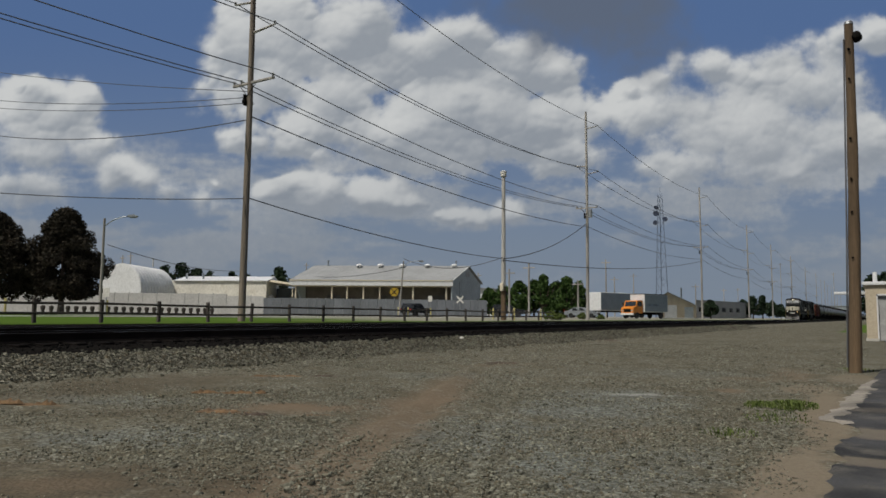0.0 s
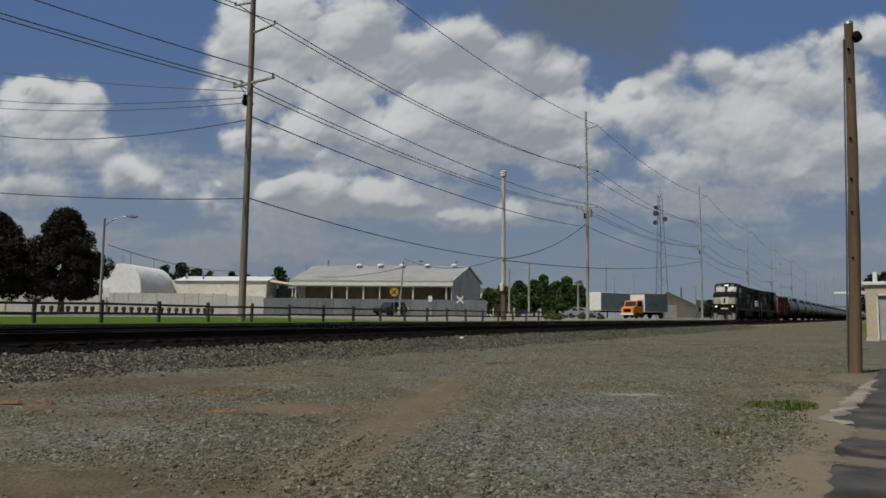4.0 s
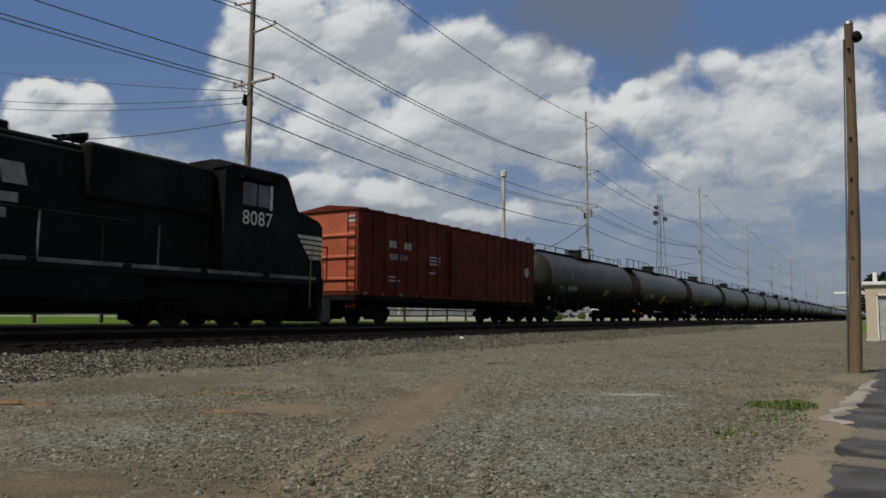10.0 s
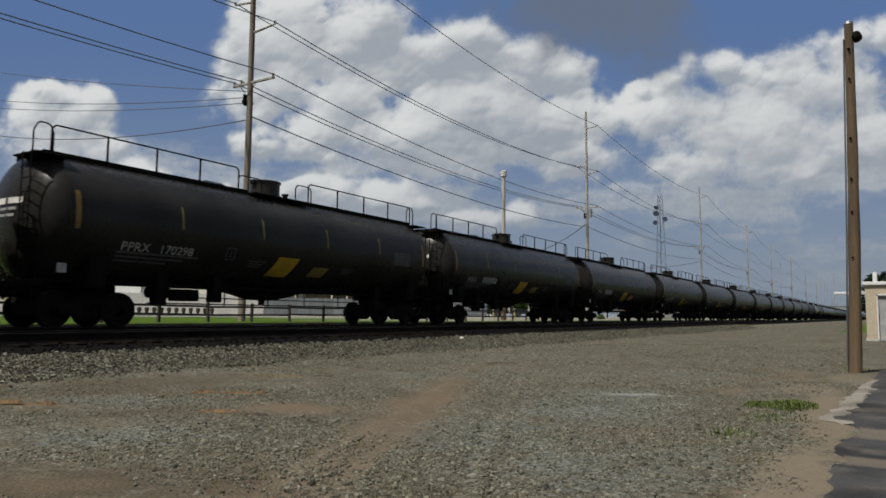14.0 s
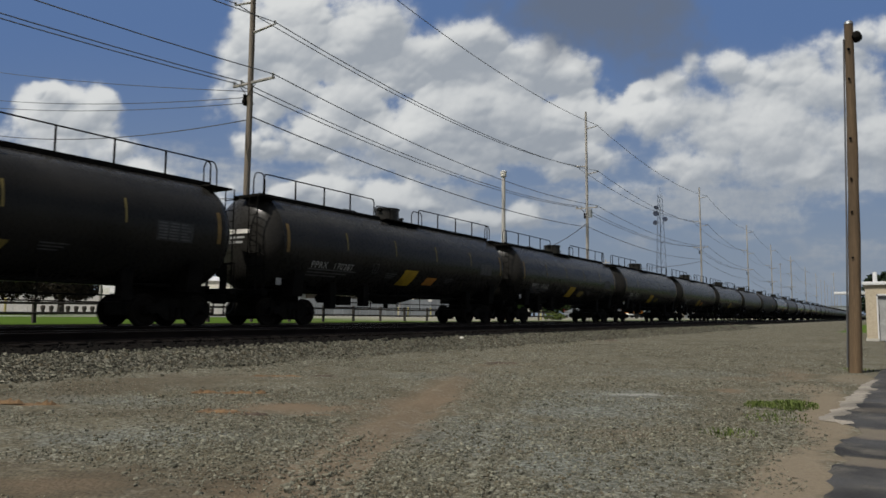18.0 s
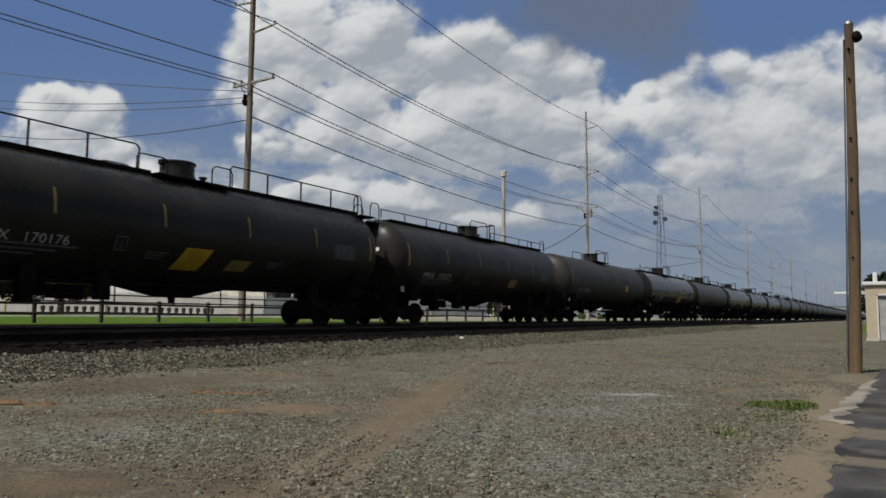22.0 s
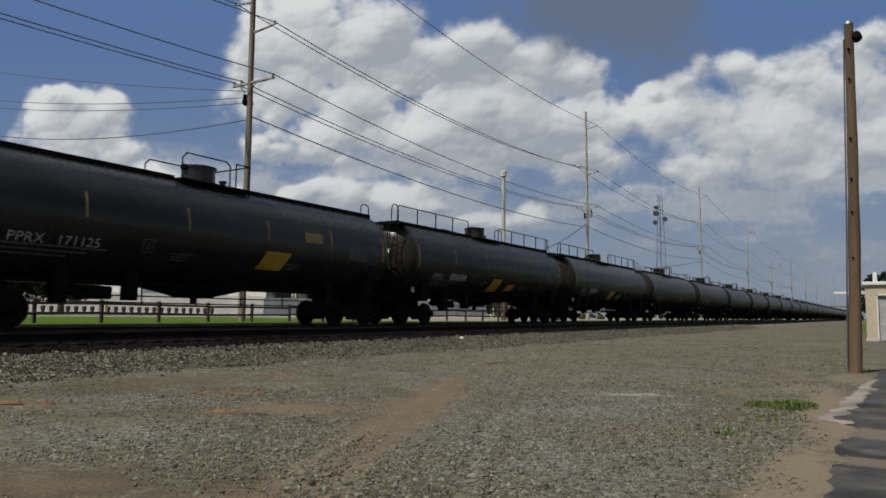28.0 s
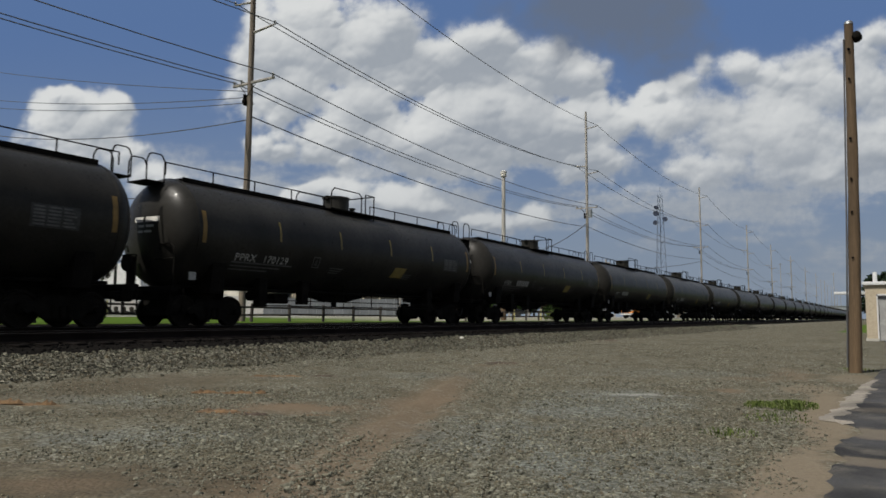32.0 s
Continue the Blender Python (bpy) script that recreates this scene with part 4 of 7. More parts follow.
        for yy in (y0 + 0.1, y1 - 0.1):
            for sx in (0.62, -0.62):
                hp = M()
                hoop(hp, sx * 0.7, yy, top - 0.22, 0.6, 0.82)
                part("end_hoop", hp, GEAR, car)
            part("end_platform", M().box(-0.45, 0.45, yy - 0.32, yy + 0.32, top - 0.24, top - 0.20, 0.01), GEAR, car)
    elif style == "dome":
        for yy in (y0 + 0.9, y1 - 0.9):
            hp = M()
            hoop(hp, 0.62, yy, top - 0.1, 0.5, 0.5)
            part("end_hoop", hp, GEAR, car)
    # ladders on the near side of each end
    if style in ("railed", "dome") and not far:
        for yy in (y0 + 0.02, y1 - 0.02):
            ld = M()
            for sx in (0.74, 1.14):
                ld.cyl((sx, yy, 1.1), (sx, yy, top - 0.16), 0.02, 0.02, 6)
            for i in range(9):
                ld.cyl((0.74, yy, 1.25 + i * 0.34), (1.14, yy, 1.25 + i * 0.34), 0.014, 0.014, 6)
            part("ladder", ld, GEAR, car)
    # stub sills, saddles, platform steps and brake gear
    for yy, sg in ((0.0, 1), (TL, -1)):
        mm = M().box(-0.28, 0.28, min(yy + sg * 0.55, yy + sg * 3.4), max(yy + sg * 0.55, yy + sg * 3.4), 0.78, 1.14, 0.03)
        a, b = sorted((yy + sg * 0.5, yy + sg * 0.75))
        mm.box(-1.45, 1.45, a, b, 0.98, 1.16, 0.02)
        a, b = sorted((yy + sg * 1.85, yy + sg * 2.35))
        mm.prism([(-1.45, 1.0), (1.45, 1.0), (1.55, 1.9), (1.25, 1.62), (0.6, 1.3), (-0.6, 1.3), (-1.25, 1.62), (-1.55, 1.9)], "y", a, b)
        sl = part("stub_sill", mm, GEAR, car)
        if not far:
            for sx in (-1.4, 1.4):
                g = M()
                g.tube([(sx, yy + sg * 0.52, 1.1), (sx, yy + sg * 0.52, 0.35), (sx, yy + sg * 0.95, 0.35), (sx, yy + sg * 0.95, 1.1)], 0.022, 6)
                g.tube([(sx, yy + sg * 0.6, 1.1), (sx, yy + sg * 0.6, 1.95), (sx * 0.35, yy + sg * 0.62, 1.95)], 0.02, 6)
                part("step_iron", g, GEAR, sl)
    if not far:
        part("end_handrail", M().tube([(1.35, 0.62, 1.1), (1.35, 0.62, 2.25), (1.2, 0.60, 2.38), (0.75, 0.58, 2.38), (0.75, 0.58, 2.2)], 0.024, 6), GEAR, car)
        part("end_handrail", M().tube([(-1.35, 0.62, 1.1), (-1.35, 0.62, 2.25), (-1.2, 0.60, 2.38), (-0.75, 0.58, 2.38), (-0.75, 0.58, 2.2)], 0.024, 6), GEAR, car)
        part("brake_stand", M().box(-0.42, -0.22, 0.32, 0.5, 1.1, 2.05, 0.02).cyl((-0.32, 0.25, 1.85), (-0.32, 0.32, 1.85), 0.26, 0.26, 16), GEAR, car)
    freight_truck(car, 2.32)
    freight_truck(car, TL - 2.32)
    end_gear(car, TL)
    if not far:
        # bottom outlet, rods, and the pipe rail along the running board
        part("bottom_outlet", M().prism([(ym - 2.2, 1.22), (ym + 2.2, 1.22), (ym + 0.5, 0.88), (ym - 0.5, 0.88)], "x", -0.25, 0.25).cyl((0, ym, 0.9), (0, ym, 0.7), 0.12, 0.1, 12), GEAR, car)
        for z in (0.66, 0.84):
            part("side_rod", M().cyl((1.25, 3.7, z), (1.25, TL - 3.7, z), 0.018, 0.018, 6), GEAR, car)
        for y in (4.2, 6.4, 8.2, 9.9, 11.7, 13.9):
            part("rod_hanger", M().cyl((1.25, y, 0.62), (1.22, y, 1.5), 0.02, 0.02, 6), GEAR, car)
        for y, zb in ((4.15, 0.62), (6.1, 0.72), (TL - 4.1, 0.7)):
            part("hanger_plate", M().box(0.95, 1.28, y - 0.17, y + 0.17, zb, 1.55, 0.02), GEAR, car)
        part("train_pipe", M().cyl((0.75, 1.0, 1.18), (0.75, TL - 1.0, 1.18), 0.05, 0.05, 8), GEAR, car)
        part("brake_cylinder", M().cyl((0.4, 4.3, 0.98), (0.4, 5.0, 0.98), 0.16, 0.16, 14).box(0.1, 0.7, 5.2, 5.9, 0.75, 1.1, 0.04), GEAR, car)
        # reflective strips, panels and stencils
        for i in range(6):
            y = 1.42 + i * (TL - 2.84) / 5
            w = 0.07 if i in (0, 5) else 0.035
            part("reflector_strip", tank_patch(y - w, y + w, TC - (0.35 if i in (0, 5) else 0.05), TC + 0.62, TC, TR + 0.006), REFLECT if i in (0, 5) else DIMYEL, tank)
        blk = part("stencil", tank_patch(TL - 3.55, TL - 2.35, TC - 0.42, TC + 0.14, TC, TR + 0.006), STENCILBG, tank, "faded grey stencilled data block")
        for j in range(6):
            for a, b in ((0.06, 0.34), (0.40, 0.72), (0.78, 1.12 - 0.06 * (j % 3))):
                z = TC - 0.37 + 0.085 * j
                part("stencil_line", tank_patch(TL - 3.55 + a, TL - 3.55 + b, z, z + 0.045, TC, TR + 0.009, n=1), BAR, blk)
        for a in (TL - 6.6, 7.1):
            for j in range(3):
                part("stencil_line", tank_patch(a, a + 0.75 - 0.12 * j, TC - 0.80 - 0.09 * j, TC - 0.765 - 0.09 * j, TC, TR + 0.007, n=1), BAR, tank)
        bx = M()
        for q in ((0, 0.34, 0, 0.03), (0, 0.34, 0.37, 0.40), (0, 0.03, 0.03, 0.37), (0.31, 0.34, 0.03, 0.37), (0.11, 0.23, 0.10, 0.13), (0.155, 0.185, 0.13, 0.30)):
            pt = tank_patch(6.15 + q[0], 6.15 + q[1], TC - 0.82 + q[2], TC - 0.82 + q[3], TC, TR + 0.008, n=2)
            bx.add(pt.v, pt.f)
        part("test_mark", bx, BAR, tank, "small boxed stencil mark")
        for j in range(3):
            part("stencil_line", tank_patch(2.6, 5.2 - 0.5 * j, TC - 0.88 - 0.13 * j, TC - 0.83 - 0.13 * j, TC, TR + 0.007), BAR, tank)
        part("placard", M().box(1.47, 1.5, 1.05, 1.28, 1.35, 1.58), GREYP, car, "small diamond hazard placard")
        for j, (z, hh, words) in enumerate(((0.24, 0.15, ((-0.30, 0.10), (0.20, 0.72))), (0.08, 0.07, ((-0.10, 0.16), (0.24, 0.54))), (-0.08, 0.07, ((-0.12, 0.12), (0.18, 0.48))))):
            for a, b in words:
                part("end_stencil", head_patch(a, b, TC + z, TC + z + hh, y0, hd), WHITEP if j == 0 else GREYP, tank)
    return car




EMBLEMP = surf("dull_white_emblem", (0.27, 0.27, 0.26), 0.65, dark=0.75, light=1.15, big=2, fine=20, bump=0.02, spec=0.15)
NOSEP = surf("cream_nose_paint", (0.60, 0.56, 0.45), 0.55, dark=0.7, light=1.1, big=1.5, fine=16, bump=0.03, dirt=(0.22, 0.18, 0.12), dirt_amt=0.4)
STRIPEDIM = surf("grimy_grey_stripe", (0.17, 0.166, 0.155), 0.7, dark=0.5, light=1.4, big=1.5, fine=20, bump=0.02, spec=0.1)


def striped_nose(parent, x0, x1, y, z0, z1, n, th=0.012):
    for i in range(n):
        a = z0 + (z1 - z0) * i / n
        b = a + (z1 - z0) / n * 0.70
        part("white_stripe", M().box(x0, x1, y - th, y + 0.02, a, b), NOSEP, parent)


def side_emblem(parent, x, y, z, w, h, flip=1):
    """Broken white bars tapering forward beside a slanted white block."""
    for i in range(6):
        zz = z + h * i / 6
        for j in range(4):
            a, b = y + flip * (w * 0.13 * j + 0.03 * i * h), y + flip * (w * 0.13 * (j + 0.9) + 0.03 * i * h)
            part("emblem_bar", M().box(x - 0.004, x + 0.006, min(a, b), max(a, b), zz, zz + h / 6 * 0.62), EMBLEMP, parent)
    yb = y + flip * w * 0.62
    for k, (a, b) in enumerate(((0.0, 0.10), (0.13, 0.2), (0.24, 0.38))):
        p = [(yb + flip * w * (a + 0.03), z), (yb + flip * w * (b + 0.03), z), (yb + flip * w * b, z + h * 0.8), (yb + flip * w * a, z + h * 0.8)]
        part("emblem_block", M().prism(p, "x", x - 0.004, x + 0.006), EMBLEMP, parent)
    for k in range(2):
        a, b = y + flip * w * 0.5, y + flip * w * (0.98 - 0.06 * k)
        part("lettering_bar", M().box(x - 0.004, x + 0.006, min(a, b), max(a, b), z - 0.42 - 0.36 * k, z - 0.20 - 0.36 * k), EMBLEMP, parent)


def locomotive(number, newer=False):
    LL = 22.3
    lo = thing("diesel_locomotive", "black six-axle diesel locomotive with white nose stripes", "locomotive", "locomotives leading the train")
    # frame and walkways
    fr = part("frame", M().box(-1.5, 1.5, 1.0, LL - 0.7, 1.28, 1.58, 0.03).box(-0.9, 0.9, 0.55, LL - 0.55, 0.78, 1.3, 0.04), LOCO, lo)
    for sx in (-1, 1):
        for i in range(8):
            a = 1.3 + i * 2.47
            part("edge_stripe", M().box(sx * 1.5 - 0.006, sx * 1.5 + 0.006, a, a + 2.2, 1.47, 1.57), STRIPEDIM, fr)
    # hood
    hood = part("hood", M().box(-0.95, 0.95, 5.4, LL - 1.5, 1.58, 4.28, 0.07), LOCO, lo)
    for i in range(9):
        y = 8.2 + i * 1.15
        part("hood_door", M().box(0.945, 0.972, y, y + 0.98, 1.75, 3.5, 0.01), LOCO, hood)
    if newer:
        part("equipment_box", M().box(-1.15, 1.15, 5.5, 9.6, 3.1, 4.50, 0.08), LOCO, lo)
    else:
        part("equipment_box", M().box(-1.5, 1.5, 5.5, 10.1, 2.9, 4.62, 0.08), LOCO, lo)
    part("hood_roof", M().box(-0.8, 0.8, 7.9, 16.4, 4.26, 4.44, 0.06), LOCO, hood)
    part("exhaust_stack", M().box(-0.42, 0.42, 11.2, 12.1, 4.4, 4.72, 0.05), LOCO, lo)
    # radiator section with flared wings
    wing = [(-0.95, 3.76), (-1.55, 3.88), (-1.55, 4.45), (-1.0, 4.66), (1.0, 4.66), (1.55, 4.45), (1.55, 3.88), (0.95, 3.76)]
    rad = part("radiator_section", M().prism(wing, "y", 14.6, LL - 1.04), LOCO, lo)
    for k in range(2):
        part("fan_grille", M().cyl((0, 17.3 + 1.9 * k, 4.64), (0, 17.3 + 1.9 * k, 4.72), 0.75, 0.75, 20), GEAR, rad)
    for k in range(5):
        part("louvre", M().box(1.54, 1.565, 16.2 + 0.8 * k, 16.9 + 0.8 * k, 3.96, 4.38), GEAR, rad)
    # cab
    cab = part("cab", M().prism([(2.6, 1.58), (5.45, 1.58), (5.45, 4.55), (5.2, 4.66), (2.9, 4.66), (2.75, 4.55), (2.3, 3.66), (2.3, 1.58)], "x", -1.53, 1.53), LOCO, lo)
    part("cab_roof", M().prism([(-1.53, 4.54), (-1.25, 4.78), (1.25, 4.78), (1.53, 4.54)], "y", 2.75, 5.5), LOCO, cab)
    part("roof_unit", M().box(-0.6, 0.6, 4.2, 5.2, 4.75, 4.92, 0.04), GEAR, cab)
    for k in range(4):
        part("roof_antenna", M().cyl((-0.6 + 0.4 * k, 3.3 + 0.3 * (k % 2), 4.76), (-0.6 + 0.4 * k, 3.3 + 0.3 * (k % 2), 4.86), 0.07, 0.05, 8), GEAR, cab)
    # windscreens lie on the sloping front
    for x0, x1 in ((-1.25, -0.22), (0.22, 1.25)):
        ws = part("windscreen", M().prism([(2.315, 3.72), (2.285, 3.72), (2.605, 4.36), (2.635, 4.36)], "x", x0, x1), PALEGLASS, cab)
    for x0, x1 in ((-1.3, -1.25), (-0.22, -0.17), (0.17, 0.22), (1.25, 1.3)):
        part("window_frame", M().prism([(2.315, 3.68), (2.26, 3.68), (2.60, 4.40), (2.65, 4.40)], "x", x0, x1), GREYP, cab)
    for sx in (-1, 1):
        part("side_window", M().box(sx * 1.53 - 0.012, sx * 1.53 + 0.012, 3.55, 4.75, 3.55, 4.22), GLASS, cab)
        part("window_post", M().box(sx * 1.53 - 0.02, sx * 1.53 + 0.02, 3.5, 3.6, 3.5, 4.25), WHITEP, cab)
        part("window_post", M().box(sx * 1.53 - 0.02, sx * 1.53 + 0.02, 4.12, 4.18, 3.55, 4.25), LOCO, cab)
        part("sun_visor", M().prism([(3.45, 4.30), (4.95, 4.30), (4.95, 4.36), (3.45, 4.36)], "x", min(sx * 1.52, sx * 1.78), max(sx * 1.52, sx * 1.78)), GEAR, cab)
    part("cab_number", on_side(text_mesh(number, 0.56), 1.538, 3.35, 2.98), GREYP, cab, "white cab side number")
    nm = text_mesh(number, 0.60)
    for v in nm.vertices:
        v.co = (-1.538, 4.75 - v.co.x, 2.98 + v.co.y)
    part("cab_number", nm, WHITEP, cab, "white cab side number")
    part("headlight_box", M().box(-0.62, 0.62, 2.63, 2.95, 4.42, 4.66, 0.03), LOCO, cab)
    for x in (-0.13, 0.13):
        part("headlight", M().cyl((x, 2.60, 4.54), (x, 2.65, 4.54), 0.075, 0.075, 14), LAMPGLOW if not newer else GREYP, cab)
    for x0, x1 in ((-1.15, -0.5), (0.5, 1.15)):
        nb = part("number_board", M().box(x0, x1, 2.60, 2.67, 4.40, 4.66), GEAR, cab)
        tm = text_mesh(number, 0.21)
        wide = max(v.co.x for v in tm.vertices)
        for v in tm.vertices:
            v.co = ((x0 + x1) / 2 - wide / 2 + v.co.x, 2.592, 4.46 + v.co.y)
        part("board_number", tm, NOSEP, nb, "small lit number on the board")
    # nose
    nose = part("nose", M().prism([(0.95, 1.58), (2.4, 1.58), (2.4, 3.70), (1.15, 3.42), (0.95, 3.22)], "x", -1.45, 1.45), LOCO, lo)
    striped_nose(nose, -1.42, 1.42, 0.945, 2.14, 2.96, 5)
    for i in range(5):
        a = 2.14 + 0.164 * i
        for x0, x1 in ((1.445, 1.458), (-1.458, -1.445)):
            part("side_stripe", M().prism([(0.96, a), (2.3 - 0.14 * (5 - i), a), (2.35 - 0.14 * (5 - i), a + 0.112), (0.96, a + 0.112)], "x", x0, x1), NOSEP, nose)
    part("nose_emblem", M().box(-0.42, 0.5, 0.918, 0.94, 2.10, 3.0), NOSEP, nose)
    part("emblem_figure", M().prism([(-0.1, 2.2), (0.12, 2.3), (0.06, 2.6), (0.22, 2.85), (0.05, 2.92), (-0.16, 2.6)], "y", 0.906, 0.92), LOCO, nose)
    part("nose_door", M().box(0.52, 1.0, 0.925, 0.95, 1.7, 2.1, 0.01), LOCO, nose)
    # pilot, plow, couplers, lights, rails
    part("plow", M().prism([(0.25, 0.12), (0.55, 0.12), (0.85, 1.0), (0.70, 1.0)], "x", -1.35, 1.35).prism([(-1.35, 0.12), (-1.5, 0.12), (-1.5, 0.95), (-1.35, 0.95)], "y", 0.5, 1.0).box(1.35, 1.5, 0.5, 1.0, 0.12, 0.95), surf("scuffed_plow_steel", (0.055, 0.053, 0.050), 0.6, bump=0.1, dirt=(0.03, 0.022, 0.016), dirt_amt=0.5), lo)
    part("pilot", M().box(-1.45, 1.45, 0.85, 1.1, 0.5, 1.58, 0.03), LOCO, lo)
    part("pilot", M().box(-1.45, 1.45, LL - 0.95, LL - 0.62, 0.15, 1.58, 0.03), LOCO, lo)
    part("plow", M().prism([(LL - 0.25, 0.12), (LL - 0.55, 0.12), (LL - 0.65, 1.0), (LL - 0.5, 1.0)], "x", -1.35, 1.35), LOCO, lo)
    part("drop_step", M().box(-0.5, 0.5, 0.75, 0.84, 1.45, 1.6, 0.02), WHITEP, lo, "small white drop step plate")
    for x in (-1.05, 1.05):
        dl = part("ditch_light", M().cyl((x, 0.66, 1.78), (x, 0.85, 1.78), 0.15, 0.15, 14).box(x - 0.17, x + 0.17, 0.72, 0.9, 1.58, 1.95, 0.03), GEAR, lo)
        part("ditch_lens", M().cyl((x, 0.645, 1.78), (x, 0.66, 1.78), 0.08, 0.08, 14), (DITCHGLOW if x > 0 else LAMPGLOW) if not newer else GREYP, dl)
    part("pilot_lamp", M().cyl((0.2, 0.8, 1.35), (0.2, 0.84, 1.35), 0.09, 0.09, 12), REDP, lo)
    hs = M()
    for i in range(7):
        x = -0.75 + i * 0.25
        hs.tube([(x, 0.84, 1.2), (x + 0.04, 0.62, 0.95), (x + 0.14, 0.55, 0.85), (x + 0.24, 0.62, 0.98)], 0.025, 6)
    part("pilot_hoses", hs, RUBBER, lo)
    for x in (-0.95, -0.3, 0.35, 0.95):
        part("plow_brace", M().box(x - 0.06, x + 0.06, 0.38, 0.62, 0.22, 0.92, 0.02), RUSTY, lo, "rusty upright on the plow")
    part("uncoupling_lever", M().tube([(-1.3, 0.66, 1.32), (-0.4, 0.58, 1.2), (0.4, 0.58, 1.2), (1.3, 0.66, 1.32)], 0.025, 6), GEAR, lo)
    part("cable_loop", M().tube([(0.5, 0.82, 1.5), (0.62, 0.55, 1.15), (0.9, 0.55, 1.05), (1.15, 0.7, 1.4)], 0.03, 6), RUBBER, lo)
    for yy, sg in ((0.62, 1), (LL - 0.62, -1)):
        for x0, x1 in ((-1.4, -0.6), (0.6, 1.4)):
            er = M()
            er.cyl((x0, yy, 1.5), (x0, yy, 2.62), 0.025, 0.025, 6)
            er.cyl((x1, yy, 1.5), (x1, yy, 2.62), 0.025, 0.025, 6)
            er.tube([(x0, yy, 2.62), (x1, yy, 2.62)], 0.025, 6)
            er.tube([(x0, yy, 2.1), (x1, yy, 2.1)], 0.02, 6)
            part("end_rail", er, LOCO, lo)
        for sx in (-1, 1):
            st = M()
            for k in range(4):
                a, b = sorted((yy + sg * 0.35, yy + sg * 0.95))
                st.box(min(sx * 1.1, sx * 1.5), max(sx * 1.1, sx * 1.5), a, b, 0.42 + 0.3 * k, 0.46 + 0.3 * k)
            a, b = sorted((yy + sg * 0.4, yy + sg * 1.0))
            st.box(min(sx * 0.95, sx * 1.12), max(sx * 0.95, sx * 1.12), a, b, 0.3, 1.5)
            st.box(sx * 1.5 - 0.015, sx * 1.5 + 0.015, min(yy + sg * 0.3, yy + sg * 0.34), max(yy + sg * 0.3, yy + sg * 0.34), 0.4, 1.5)
            part("step_well", st, LOCO, lo)
            part("grab_rail", M().tube([(sx * 1.52, yy + sg * 0.3, 0.6), (sx * 1.52, yy + sg * 0.3, 1.7), (sx * 1.44, yy + sg * 0.55, 2.55)], 0.022, 6).tube([(sx * 1.52, yy + sg * 0.98, 0.6), (sx * 1.52, yy + sg * 0.98, 1.9), (sx * 1.44, yy + sg * 0.8, 2.55)], 0.022, 6), DIMYEL, lo, "yellow step grab rail")
    for sx in (-1, 1):
        hr = part("handrail", M().tube([(sx * 1.46, 6.0, 2.62), (sx * 1.46, LL - 1.6, 2.62)], 0.022, 6), LOCO, lo)
        for i in range(10):
            y = 6.0 + i * (LL - 7.6) / 9
            part("stanchion", M().cyl((sx * 1.46, y, 1.55), (sx * 1.46, y, 2.62), 0.022, 0.022, 6), STRIPEDIM if i % 2 else LOCO, hr)
    # rear end of the long hood
    y = LL - 1.5
    for i in range(5):
        part("rear_stripe", M().box(-0.95, 0.95, y - 0.01, y + 0.012, 2.14 + 0.17 * i, 2.24 + 0.17 * i), WHITEP, hood)
    part("rear_emblem", M().box(0.45, 0.9, y, y + 0.03, 2.14, 3.0), WHITEP, hood)
    rt = text_mesh(number, 0.42)
    for v in rt.vertices:
        v.co = (0.62 - v.co.x, y + 0.015, 3.22 + v.co.y)
    part("rear_number", rt, WHITEP, hood, "white rear number")
    part("rear_light", M().box(-0.1, 0.45, y - 0.02, y + 0.08, 3.66, 3.88, 0.02), GEAR, hood)
    for x in (0.05, 0.3):
        part("rear_lens", M().cyl((x, y + 0.07, 3.77), (x, y + 0.09, 3.77), 0.07, 0.07, 12), WHITEP, hood)
    # tank, air reservoirs, trucks
    part("fuel_tank", M().prism([(-1.45, 0.75), (-1.45, 1.28), (1.45, 1.28), (1.45, 0.75), (1.15, 0.38), (-1.15, 0.38)], "y", 8.0, 14.2), LOCO, lo)
    part("air_reservoir", M().cyl((1.25, 14.5, 1.0), (1.25, 16.0, 1.0), 0.2, 0.2, 14), GEAR, lo)
    part("battery_box", M().box(0.95, 1.47, 5.6, 8.0, 1.58, 2.25, 0.03), LOCO, lo)
    freight_truck(lo, 4.55, True)
    freight_truck(lo, LL - 4.55, True)
    end_gear(lo, LL)
    hn = M()
    for k in range(3):
        hn.cyl((-0.25 + 0.25 * k, 9.6 + 0.1 * k, 4.75), (-0.25 + 0.25 * k, 9.15 - 0.1 * k, 4.8), 0.035, 0.11, 10)
    hn.cyl((-0.3, 9.55, 4.45), (-0.3, 9.55, 4.75), 0.03, 0.03, 6).box(-0.35, 0.35, 9.5, 9.62, 4.68, 4.76)
    part("air_horn", hn, GEAR, lo)
    for sx in (-1, 1):
        side_emblem(hood, sx * 0.975, (11.1 if not newer else 10.9) if sx > 0 else 15.2, 3.2, 4.7 if not newer else 4.1, 0.62, sx)
    # the upper works stand a little taller than the drawing above
    for o in lo.children_recursive:
        if o.type == "MESH" and not (o.name.startswith(("truck", "wheel", "side_frame", "coupler", "air_hose"))):
            for v in o.data.vertices:
                if v.co.z > 1.26:
                    v.co.z = 1.70 + (v.co.z - 1.58) * 1.07
    return lo


